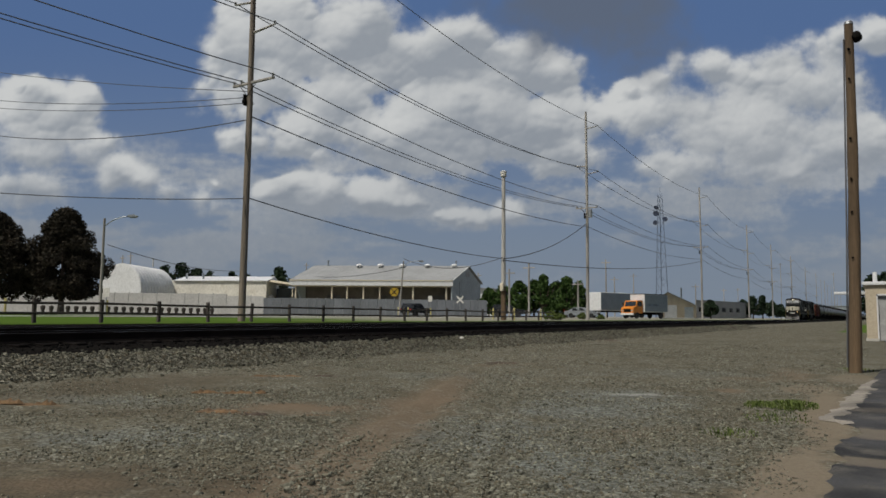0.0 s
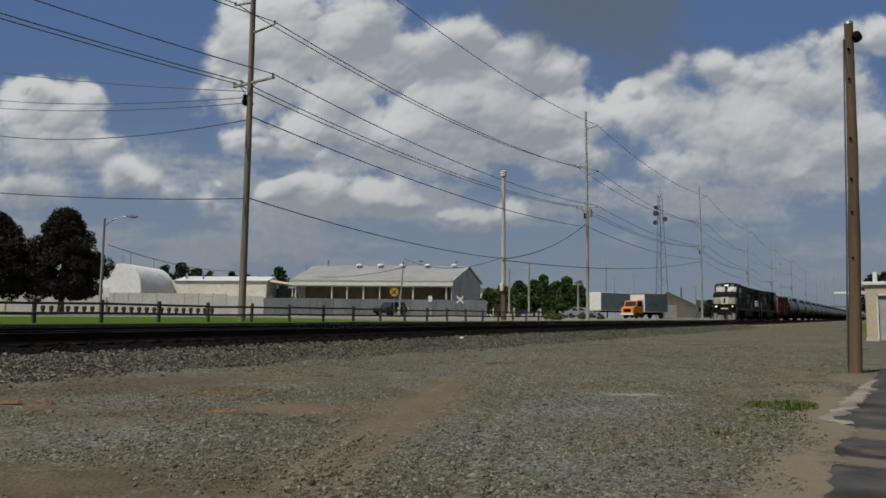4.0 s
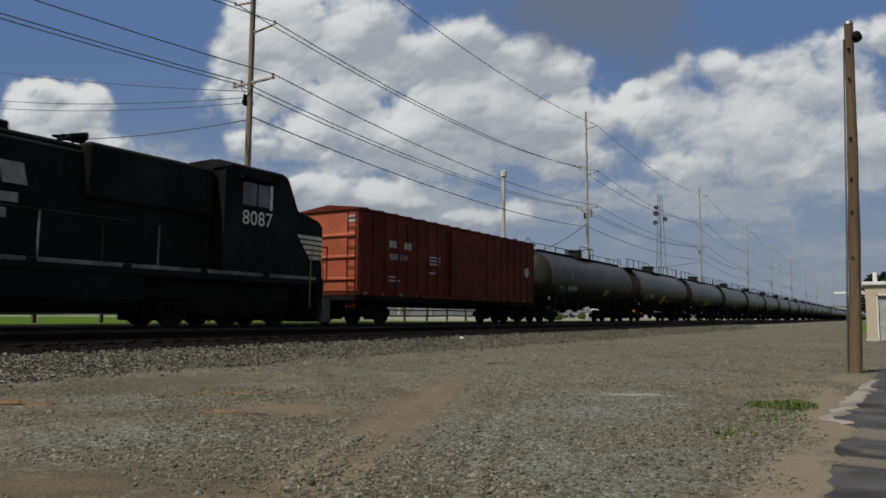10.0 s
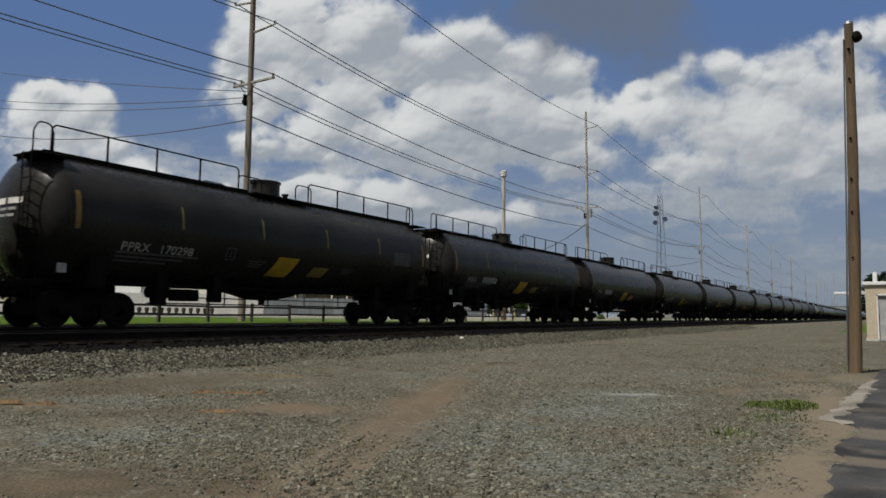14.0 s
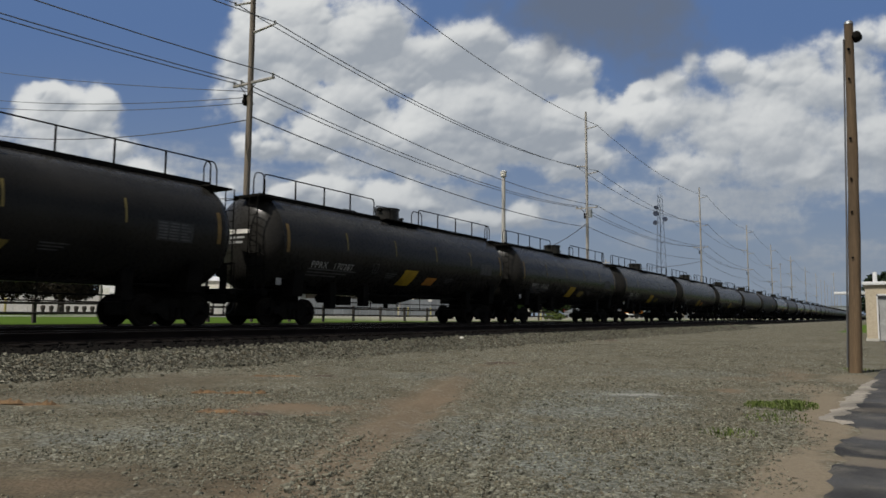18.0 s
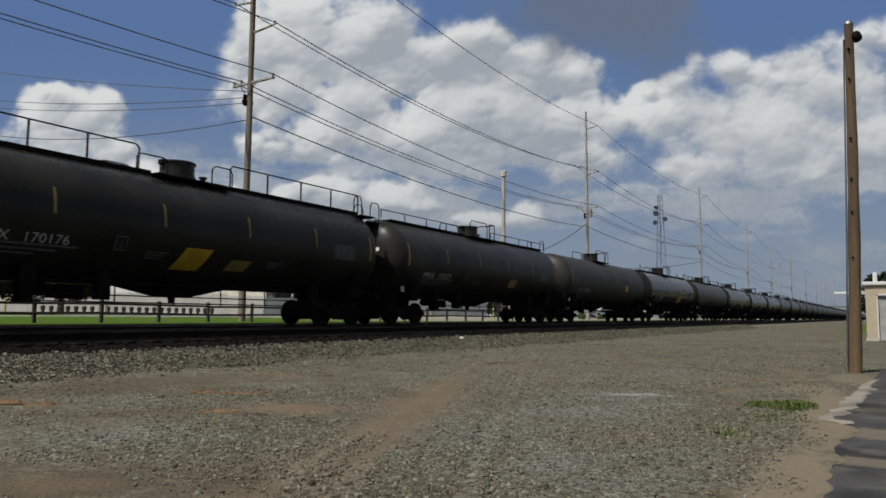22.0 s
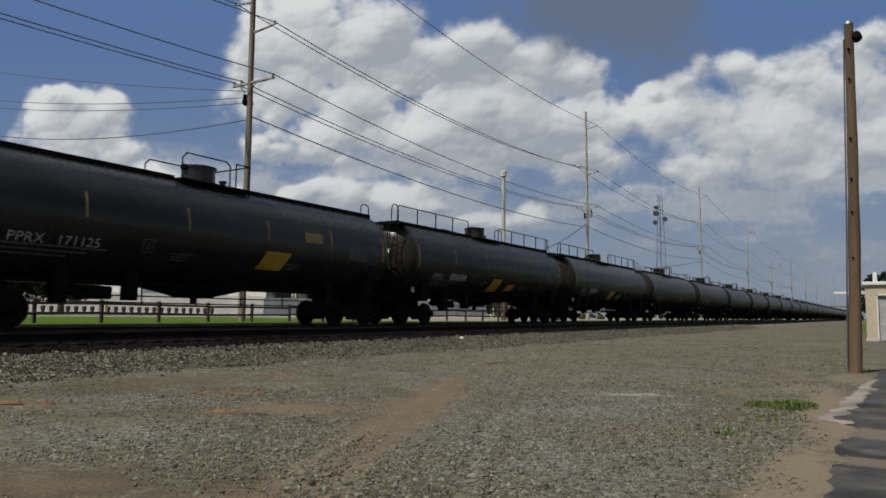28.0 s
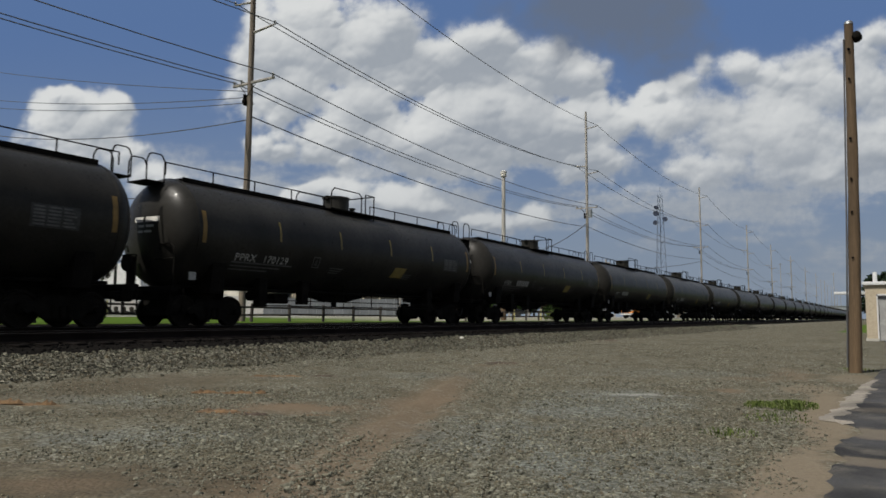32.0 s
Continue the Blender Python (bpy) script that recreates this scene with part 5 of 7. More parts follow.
def boxcar():
    BL = 18.1
    bc = thing("boxcar", "red-brown boxcar with ribbed end coloured sunlit and dirty sides", "boxcar", "")
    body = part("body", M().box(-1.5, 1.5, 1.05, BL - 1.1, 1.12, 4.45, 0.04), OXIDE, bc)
    # the sun on this end is painted: brighter oxide than the sides
    part("end_wall", M().box(-1.46, 1.46, 1.02, 1.06, 1.3, 4.4), OXSUNLIT, body, "corrugated end with sunlight painted in as orange-red")
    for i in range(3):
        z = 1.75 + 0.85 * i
        part("end_rib", M().prism([(1.03, z - 0.09), (0.96, z - 0.03), (0.96, z + 0.03), (1.03, z + 0.09)], "x", -1.4, 1.4), OXSUNLIT, body)
    part("roof", M().prism([(-1.55, 4.43), (-1.55, 4.50), (0, 4.68), (1.55, 4.50), (1.55, 4.43)], "y", 0.95, BL - 1.0), OXIDE, bc)
    for i in range(16):
        y = 1.5 + i * (BL - 3.1) / 15
        part("roof_rib", M().prism([(-1.56, 4.47), (-1.56, 4.54), (0, 4.72), (1.56, 4.54), (1.56, 4.47)], "y", y - 0.05, y + 0.05), OXIDE, bc)
    for i in range(21):
        y = 1.2 + i * (BL - 2.5) / 20
        if not 8.0 < y < 10.3:
            part("side_post", M().box(1.49, 1.535, y - 0.05, y + 0.05, 1.15, 4.38), OXIDE, body)
    dr = part("sliding_door", M().box(1.5, 1.60, 7.7, 10.6, 1.25, 4.3, 0.02), OXIDE, bc)
    for z in (1.6, 2.3, 3.0, 3.7):
        part("door_rib", M().box(1.59, 1.63, 7.8, 10.5, z - 0.05, z + 0.05), OXIDE, dr)
    part("door_track", M().box(1.5, 1.62, 5.2, 13.2, 1.12, 1.22), OXIDE, bc)
    part("side_sill", M().box(-1.5, 1.5, 0.9, BL - 0.9, 0.92, 1.14, 0.02), GEAR, bc)
    part("centre_sill", M().box(-0.3, 0.3, 0.5, BL - 0.5, 0.72, 1.0, 0.02), GEAR, bc)
    for i in range(14):
        y = 1.4 + i * 1.18
        part("reflector", M().box(1.5, 1.508, y, y + 0.22, 1.17, 1.26), DIMYEL, body)
    for j, (a, b, z, h) in enumerate(((3.0, 4.7, 3.25, 0.28), (3.0, 4.7, 2.75, 0.28), (6.0, 6.9, 2.9, 0.08), (6.0, 6.9, 2.75, 0.08), (6.0, 6.8, 2.6, 0.08), (6.0, 6.5, 2.2, 0.07), (3.0, 3.6, 1.9, 0.06), (3.0, 3.8, 1.75, 0.06))):
        if j > 1:
            part("stencil_line", M().box(1.5, 1.509, a, b, z, z + h), GREYP, body)
    part("reporting_number", on_side(text_mesh("808 119", 0.36), 1.538, 3.0, 2.62), GREYP, body)
    for a in (3.0, 3.26, 4.05, 4.31):
        part("lettering_bar", M().box(1.5, 1.538, a, a + 0.2, 3.12, 3.40), GREYP, body)
    part("round_emblem", M().cyl((1.5, 15.9, 2.8), (1.54, 15.9, 2.8), 0.27, 0.27, 20), GREYP, body)
    part("end_mark", M().box(0.95, 1.35, 1.0, 1.025, 3.95, 4.2), GREYP, body)
    for yy in (0.98, BL - 1.03):
        ld = M()
        for sx in (1.0, 1.4):
            ld.cyl((sx, yy, 0.6), (sx, yy, 4.4), 0.018, 0.018, 6)
        for i in range(10):
            ld.cyl((1.0, yy, 0.7 + 0.38 * i), (1.4, yy, 0.7 + 0.38 * i), 0.014, 0.014, 6)
        part("ladder", ld, OXIDE, bc)
    freight_truck(bc, 2.6)
    freight_truck(bc, BL - 2.6)
    end_gear(bc, BL)
    return bc


# ---- the train: leading faces along the track at time 0 ----
SPEED = 20.97
CONSIST = []


def place(ob, y, turned=False):
    ob.matrix_basis = pose(TRAIN_X, y, RAIL_Z, 0, 0, 180 if turned else 0)
    CONSIST.append((ob, y, turned))
    return ob


place(locomotive("9603"), 184.65)
place(locomotive("8087", True), 229.5, True)
place(boxcar(), 229.5)
PROTO = {s: tank_car(s) for s in ("railed", "low", "dome", "plain")}
PROTOFAR = tank_car("low", True)
STYLES = ["low"] + ["railed"] * 12 + ["low", "plain", "dome", "low", "dome", "dome", "dome", "railed", "railed"] + ["low"] * 9
NUMBERS = {3: "170297", 4: "170298", 7: "318039", 9: "170287", 12: "170277", 23: "170131", 8: "170214", 13: "170176", 10: "170162", 11: "170283", 14: "170327", 15: "360255", 16: "171142", 17: "170243", 20: "171125", 25: "170129"}
# coupler slack and small differences in length, by joint
SLACK = {4: 0.3, 5: 0.35, 6: 0.4, 7: 0.45, 8: 0.5, 9: 0.62, 10: 0.75, 11: 0.55, 12: 0.68, 13: 0.75, 14: 0.6, 15: 0.45, 16: 0.3, 17: 0.25}
used = set()
for i in range(1, 64):
    y = 265.5 + 18.16 * (i - 2) + SLACK.get(i - 3, 0.08 if i < 10 else 0.0)
    s = STYLES[i - 1] if i <= len(STYLES) else "far"
    proto = PROTOFAR if s == "far" else PROTO[s]
    car = proto if s not in used else copy_thing(proto, pose(0, 0, 0))
    used.add(s)
    place(car, y)


def car_marks():
    for i in range(1, 32):
        car = CONSIST[2 + i][0]
        s = STYLES[i - 1]
        num = NUMBERS.get(i)
        head = "TILX" if s == "plain" else "TCLX" if i == 7 else "PPRX"
        if num:
            tone = MARKP if s != "plain" else GREYP
            hm, nm = text_mesh(head, 0.35), text_mesh(num, 0.35)
            wide = max(v.co.x for v in hm.vertices)
            part("reporting_mark", on_tank(hm, 2.68, TC - 0.80, TC, TR + 0.008), tone, car, "white stencilled reporting mark")
            part("car_number", on_tank(nm, 2.68 + wide + 0.30, TC - 0.80, TC, TR + 0.008), tone, car, "white stencilled car number")
        else:
            me = on_tank(text_mesh(head, 0.35), 2.68, TC - 0.80, TC, TR + 0.008)
            part("reporting_mark", me, GREYP, car, "white stencilled reporting mark")
            for k in range(6):
                part("number_bar", tank_patch(4.15 + 0.25 * k, 4.33 + 0.25 * k, TC - 0.80, TC - 0.50, TC, TR + 0.008), GREYP, car)
        if s == "railed":
            part("yellow_panel", tank_patch(8.0, 8.95, TC - 1.3, TC - 0.55, TC, TR + 0.01, 0.35), YELLOW, car)
            part("yellow_panel", tank_patch(9.9, 10.7, TC - 1.2, TC - 0.8, TC, TR + 0.01, 0.2), ORANGE if i % 3 == 0 else DIMYEL, car)
        elif s == "dome":
            part("yellow_panel", tank_patch(10.3, 11.4, TC - 1.05, TC - 0.4, TC, TR + 0.01, 0.3), YELLOW, car)
            part("yellow_panel", tank_patch(12.3, 13.2, TC + 0.05, TC + 0.4, TC, TR + 0.01), DIMYEL, car)
        elif s == "plain":
            part("yellow_panel", tank_patch(12.2, 12.9, TC - 0.5, TC - 0.05, TC, TR + 0.01), ORANGE, car)
        else:
            part("yellow_panel", tank_patch(10.8, 11.6, TC - 0.95, TC - 0.5, TC, TR + 0.01, 0.2), DIMYEL, car)


car_marks()

# ---- poles, wires and the street behind the tracks ----
def wire(a, b, sag, r=0.016, label="thin dark overhead wire", n=14):
    mm = M()
    a, b = Vector(a), Vector(b)
    pts = []
    for i in range(n + 1):
        t = i / n
        p = a.lerp(b, t)
        p.z -= sag * 4 * t * (1 - t)
        pts.append(p)
    v, f = [], []
    d = (b - a).normalized()
    u = d.cross(Vector((0, 0, 1))).normalized()
    w = u.cross(d)
    for p in pts:
        for k in range(5):
            t = 2 * math.pi * k / 5
            v.append(p + (u * math.cos(t) + w * math.sin(t)) * r)
    for i in range(n):
        for k in range(5):
            f.append((i * 5 + k, i * 5 + (k + 1) % 5, i * 5 + 5 + (k + 1) % 5, i * 5 + 5 + k))
    mm.add(v, f)
    return single("overhead_wire", mm, WIRE, label, "wire", "overhead wires")


def tapered_pole(mm, h, r0, r1, n=14, bend=0.05):
    prof = []
    for i in range(9):
        t = i / 8
        prof.append((h * t - (0.3 if i == 0 else 0), r0 + (r1 - r0) * t + 0.006 * math.sin(i * 2.7)))
    mm.lathe(prof, axis="z", n=n)
    mm.v = [(x + bend * math.sin(z / h * 3.0), y, z) for x, y, z in mm.v]


def insulator(parent, x, y, z):
    part("insulator", M().lathe([(0, 0.03), (0.05, 0.07), (0.08, 0.04), (0.12, 0.075), (0.15, 0.04), (0.19, 0.06), (0.22, 0.02)], (x, y, z), "z", 10), GREYP, parent)


def arms(near):
    """Depths of the arms below the pole's top, and the reach of the crossarm to both sides."""
    return (6.95, 8.70, 11.55, 1.15, 1.75) if near else (6.3, 7.2, 11.2, 1.2, 1.2)


def line_pole(y, h, near):
    x = -28.2
    po = thing("utility_pole", "tall weathered wooden power pole with crossarms", "utility pole", "power line poles", pose(x, y, ground_z(x)))
    mm = M()
    tapered_pole(mm, h, 0.19, 0.12, 16)
    part("pole", mm, POLEW if near else GREYPOLE, po)
    a2, a3, ac, left, right = arms(near)
    for z, sx in ((h - 1.9, 1.35), (h - a2, -1.35), (h - a3, right if near else 1.35)):
        part("standoff_arm", M().cyl((0, 0, z - 0.1), (sx, 0, z + 0.05), 0.07, 0.05, 8), GREYPOLE, po, "pale standoff insulator arm")
        insulator(po, sx, 0, z + 0.03)
    zc = h - ac
    part("crossarm", M().box(-left - 0.1, right + 0.1, -0.09, 0.03, zc - 0.06, zc + 0.06, 0.01), GREYPOLE, po)
    for sx in (-left, -0.6, right):
        insulator(po, sx, -0.03, zc + 0.06)
    for sx in (-1, 1):
        part("brace", M().cyl((sx * 0.65, -0.12, zc - 0.05), (0, -0.16, zc - 0.75), 0.02, 0.02, 6), GEAR, po)
    part("bracket", M().box(-0.22, 0.0, -0.3, 0.3, zc - 1.1, zc - 0.95).box(-0.28, -0.2, -0.2, 0.2, zc - 1.2, zc - 0.6, 0.02), GEAR, po)
    if near:
        part("ground_wire", M().tube([(0.22, -0.08, 0), (0.2, -0.07, 6), (0.17, -0.05, h * 0.6)], 0.012, 5), WIRE, po)
    return po


LINE = [(25.35, 24.2), (75.6, 23.9), (134.4, 24.5), (187.3, 23.5), (231.0, 22.5), (284.0, 23.0), (340.0, 22.5), (396.0, 23.0), (455.0, 22.0), (515.0, 22.0), (580.0, 22.0)]
for k, (y, h) in enumerate(LINE):
    line_pole(y, h, k == 0)
    if k == 1:
        tr = tagged(part("transformer", M().lathe([(11.6, 0.05), (11.6, 0.24), (12.5, 0.24), (12.55, 0.1)], (0.42, 0, 0), "z", 14), STEEL, bpy.context.scene.objects["utility_pole.001"]), "pale grey pole transformer")
LINE0 = [(-27.0, 24.0)] + LINE
for (ya, ha), (yb, hb) in zip(LINE0[:8], LINE0[1:9]):
    g = ground_z(-28.2)
    na, nb = arms(ya < 30), arms(yb < 30)
    runs = [(1.75, 1.35, 1.75, 1.35, 1.3), (na[0] - 0.15, -1.35, nb[0] - 0.15, -1.35, 1.3), (na[1] - 0.15, 1.75 if ya < 30 else 1.35, nb[1] - 0.15, 1.75 if yb < 30 else 1.35, 1.3)]
    runs += [(na[2] - 0.2, a, nb[2] - 0.2, b, 1.1) for a, b in ((na[4], nb[4]), (-0.6, -0.6), (-na[3], -nb[3]))]
    if ya > 0:
        runs.append((13.4, 0.2, 13.4, 0.2, 0.9))
    for da, sa, db, sb, sag in runs:
        wire((-28.2 + sa, ya, g + ha - da), (-28.2 + sb, yb, g + hb - db), sag, 0.034 if da > 13 else 0.028)
# cross-street services and low lines
wire((-28.2, 25.6, 12.6), (-67.98, 28.72, 19.88), 0.5, 0.024)
wire((-28.2, 25.6, 12.3), (-68.01, 28.78, 19.19), 0.5, 0.024)
wire((-28.2, 25.6, 11.4), (-62.44, 26.56, 15.58), 0.9, 0.030)
wire((-28.2, 25.6, 12.9), (-70.39, 26.87, 22.94), 0.4, 0.022)
wire((-28.2, 25.6, 7.1), (-42.07, 14.54, 7.37), 0.3, 0.026)
wire((-28.2, 25.6, 7.1), (-28.32, 55.17, 6.06), 0.45, 0.032)
wire((-28.32, 55.17, 6.06), (-28.2, 75.6, 11.6), 0.8, 0.04)
wire((-28.32, 55.18, 5.92), (-27.09, 128.91, 10.90), 1.0, 0.04)
wire((-42.50, 26.74, 5.41), (-56.12, 50.04, 5.39), 0.5, 0.026)
wire((-42.98, 60.57, 6.98), (-28.31, 55.16, 6.21), 1.0, 0.032)
wire((-43.02, 60.65, 6.02), (-70.67, 77.53, 6.53), 0.4, 0.034)

# brown service pole at the edge of the yard, with a floodlight
sp = thing("utility_pole", "brown treated timber pole with a small floodlight at its head", "utility pole", "", pose(-0.515, 15.78, 0))
mm = M()
tapered_pole(mm, 6.93, 0.120, 0.078, 20, 0.03)
mm.v = [(x + 0.022 * z, y, z) for x, y, z in mm.v]
part("pole", mm, POLEBR, sp)
part("pole_cap", M().cyl((0.156, 0, 6.90), (0.156, 0, 6.96), 0.088, 0.07, 14), STEEL, sp, "thin grey metal pole cap")
part("conduit", M().tube([(-0.125, -0.05, 0.1), (-0.03, -0.05, 3.0), (0.062, -0.04, 6.6)], 0.016, 6), WIRE, sp)
# small dark blocks added in place of knots in the timber
for z in (6.35, 5.75, 4.55, 3.75, 3.1, 2.2):
    part("pole_step", M().box(0.022 * z - 0.02, 0.022 * z + 0.02, -0.14, -0.07, z, z + 0.03, 0.006), GEAR, sp)
fl = part("floodlight", M().lathe([(-0.13, 0.03), (-0.12, 0.07), (0.0, 0.085), (0.08, 0.10), (0.10, 0.10)], (0.285, -0.05, 6.62), "y", 14), GEAR, sp)
part("lamp_bracket", M().tube([(0.15, 0, 6.58), (0.285, -0.03, 6.72), (0.285, -0.05, 6.68)], 0.02, 6), GEAR, sp)

# siren mast
MASTP = surf("pale_weathered_mast", (0.50, 0.48, 0.44), 0.85, dark=0.7, light=1.12, big=1.0, fine=20, bump=0.2, stretch=(4, 4, 0.3))
ma = thing("siren_mast", "slim pale mast with a white siren head", "mast", "", pose(*(-28.53, 55.59), 0.62))
mm = M()
tapered_pole(mm, 12.95, 0.21, 0.16, 14, 0.0)
part("mast", mm, MASTP, ma)
part("mast_base", M().cyl((0, 0, 0), (0, 0, 3.0), 0.235, 0.225, 14), POLEBR, ma, "rust-brown lower sleeve")
part("siren", M().lathe([(12.85, 0.16), (12.9, 0.27), (13.05, 0.28), (13.09, 0.18), (13.15, 0.28), (13.36, 0.29), (13.45, 0.1)], (0, 0, 0), "z", 16), WHITEP, ma, "white siren drum")
part("control_box", M().box(-0.15, 0.15, -0.42, -0.2, 2.6, 3.3, 0.02), CREAM, ma)

# lattice tower
def lattice_tower():
    tw = thing("radio_tower", "blue-grey lattice radio tower with dark dish drums", "radio tower", "", pose(*(-41.57, 157.62), 0.9))
    h, wb, wt = 27.6, 1.65, 0.5
    def corner(k, z):
        s = wb + (wt - wb) * z / h
        a = math.pi / 2 + k * 2 * math.pi / 3 + 0.3
        return (s * math.cos(a), s * math.sin(a), z)
    for k in range(3):
        part("leg", M().cyl(corner(k, 0), corner(k, h), 0.11, 0.07, 8), BLUESTL, tw)
        for i in range(14):
            z0, z1 = h * i / 14, h * (i + 1) / 14
            a, b = corner(k, z0), corner((k + 1) % 3, z1)
            part("brace", M().cyl(a if i % 2 else corner((k + 1) % 3, z0), b if i % 2 else corner(k, z1), 0.045, 0.045, 5), BLUESTL, tw)
    for z, dx, r in ((24.6, -0.75, 0.45), (23.3, -0.85, 0.6), (21.2, -1.0, 0.5), (21.9, 1.1, 0.5)):
        part("dish_drum", M().cyl((dx, -0.6, z), (dx, 0.1, z), r, r, 16), surf("dish_navy", (0.02, 0.03, 0.06), 0.5, bump=0), tw)
    part("lightning_rod", M().cyl((0, 0, h), (0, 0, h + 2.2), 0.04, 0.02, 6), BLUESTL, tw)


lattice_tower()


def street_lamp(p, h, reach, turn, lean=0.0):
    sl = thing("street_lamp", "grey metal street lamp with a long curved arm", "street lamp", "street lamps", pose(p[0], p[1], ground_z(p[0]), 0, lean, turn))
    part("pole", M().cyl((0, 0, -0.2), (0, 0, h), 0.10, 0.07, 12), GREYPOLE, sl)
    part("arm", M().tube([(0, 0, h - 0.5), (reach * 0.35, 0, h - 0.12), (reach * 0.7, 0, h + 0.08), (reach, 0, h + 0.12)], 0.035, 8), STEEL, sl)
    hd = part("lamp_head", M().prism([(reach - 0.1, h + 0.10), (reach + 0.5, h + 0.08), (reach + 0.55, h + 0.14), (reach + 0.35, h + 0.24), (reach, h + 0.2)], "y", -0.13, 0.13), STEEL, sl)
    part("lens", M().box(reach + 0.1, reach + 0.45, -0.1, 0.1, h + 0.03, h + 0.09, 0.01), GREYP, hd)


street_lamp((-41.17, 25.63), 6.15, 1.55, 30)
street_lamp((-43.64, 60.82), 6.0, 1.6, 32, 4)
for (p, h) in (((-40.82, 87.07), 7.3), ((-44.97, 89.37), 6.8), ((-41.64, 120.84), 10.3), ((-50.47, 152.05), 9.0), ((-53.12, 174.88), 11.0), ((-38.23, 98.49), 5.5), ((-122.95, 131.11), 13.0), ((-71.02, 126.93), 9.0),
               ((-45.89, 252.88), 10.0), ((-45.47, 277.64), 11.0), ((-37.57, 172.38), 8.0), ((-42.08, 377.72), 27.0), ((-29.67, 299.79), 23.0), ((-32.51, 493.93), 24.0), ((-18.35, 355.86), 20.5), ((-20.29, 452.61), 15.0), ((-29.25, 495.98), 21.0), ((-133.67, 87.66), 12.0), ((-132.28, 88.53), 12.5)):
    up = thing("utility_pole", "slender grey distant utility pole", "utility pole", "distant poles", pose(p[0], p[1], 0.9))
    mm = M()
    tapered_pole(mm, h, 0.17, 0.11, 8, 0.02)
    part("pole", mm, GREYPOLE, up)
    part("crossarm", M().box(-0.9, 0.9, -0.06, 0.06, h - 0.7, h - 0.55), GREYPOLE, up)

# rail fence along the far verge
FX = -26.9
fence = thing("rail_fence", "dark weathered timber post-and-rail fence", "fence", "")
postm = M().box(-0.065, 0.065, -0.065, 0.065, -0.2, 0.92, 0.015).mesh("post")
railm = M().box(-0.025, 0.025, -1.34, 1.34, -0.048, 0.048, 0.012).mesh("rail")
fy = 3.5
k = 0
while fy < 60:
    part("post", postm, FENCEW, fence, m=pose(FX, fy, ground_z(FX), 1.5 * math.sin(k * 2.1), 1.5 * math.sin(k * 3.3), 0))
    for z in (0.36, 0.74):
        part("rail", railm, FENCEW, fence, m=pose(FX + 0.09, fy + 1.33, ground_z(FX) + z + 0.02 * math.sin(k * 5.1 + z), 0.6 * math.sin(k * 1.9 + z), 0, 0))
    fy += 2.665
    k += 1

# row of dark rounded timber bollards with a pale kerb
pb = M().lathe([(-0.1, 0.10), (0.25, 0.11), (0.40, 0.16), (0.55, 0.15), (0.60, 0.07)], axis="z", n=10).mesh("bollard")
a, b = Vector((-49.92, 26.27)), Vector((-43.67, 36.31))
for i in range(24):
    p = a.lerp(b, i / 23)
    ob = single("bollard", pb, FENCEW, "short dark round-topped timber bollard on the kerb", "bollard", "bollards along the lawn", pose(p.x, p.y, ground_z(p.x) + 0.05))
mm = M()
d = (b - a).normalized()
nrm = Vector((-d.y, d.x))
c = [a - d * 14 - nrm * 0.2, b + d * 3 - nrm * 0.2, b + d * 3 + nrm * 0.5, a - d * 14 + nrm * 0.5]
mm.add([(q.x, q.y, z) for z in (0.6, ground_z(a.x) + 0.12) for q in c], [(0, 1, 2, 3), (4, 5, 6, 7), (0, 1, 5, 4), (1, 2, 6, 5), (2, 3, 7, 6), (3, 0, 4, 7)])
single("trim", mm, CONCRETE, "pale concrete kerb behind the lawn", "kerb", kind="structure")

# signs
BOLLY = surf("sun_bleached_yellow", (0.50, 0.43, 0.16), 0.7, dark=0.7, light=1.1, big=2, fine=16, bump=0.05, dirt=(0.3, 0.26, 0.15), dirt_amt=0.3)
def sign_post(p, h, name, label, build):
    s = thing(name, label, "sign", "", pose(p[0], p[1], ground_z(p[0]), 0, 0, 32))
    part("post", M().cyl((0, 0.03, 0), (0, 0.03, h), 0.035, 0.035, 8), STEEL, s)
    build(s, h)


def rr_sign(s, h):
    part("second_post", M().cyl((0.55, 0.03, 0), (0.55, 0.03, h - 0.6), 0.035, 0.035, 8), STEEL, s)
    dk = part("disc", M().cyl((0, -0.03, h - 0.45), (0, 0.0, h - 0.45), 0.47, 0.47, 28), YELLOW, s, "yellow round warning disc")
    for t in (45, -45):
        c_, s_ = math.cos(radians(t)), math.sin(radians(t))
        q = [(-0.42, -0.04), (0.42, -0.04), (0.42, 0.04), (-0.42, 0.04)]
        part("black_bar", M().prism([(x * c_ - y * s_, h - 0.45 + x * s_ + y * c_) for x, y in q], "y", -0.04, -0.03), CARBLK, dk)


def crossbuck(s, h):
    for t in (45, -45):
        c_, s_ = math.cos(radians(t)), math.sin(radians(t))
        q = [(-0.6, -0.1), (0.6, -0.1), (0.6, 0.1), (-0.6, 0.1)]
        part("blade", M().prism([(x * c_ - y * s_, h - 0.4 + x * s_ + y * c_) for x, y in q], "y", -0.04 if t > 0 else -0.06, -0.01 if t > 0 else -0.035), WHITEP, s, "white crossbuck blade")


def plate(s, h):
    part("plate", M().box(-0.22, 0.22, -0.03, 0.0, h - 0.62, h, 0.005), WHITEP, s)


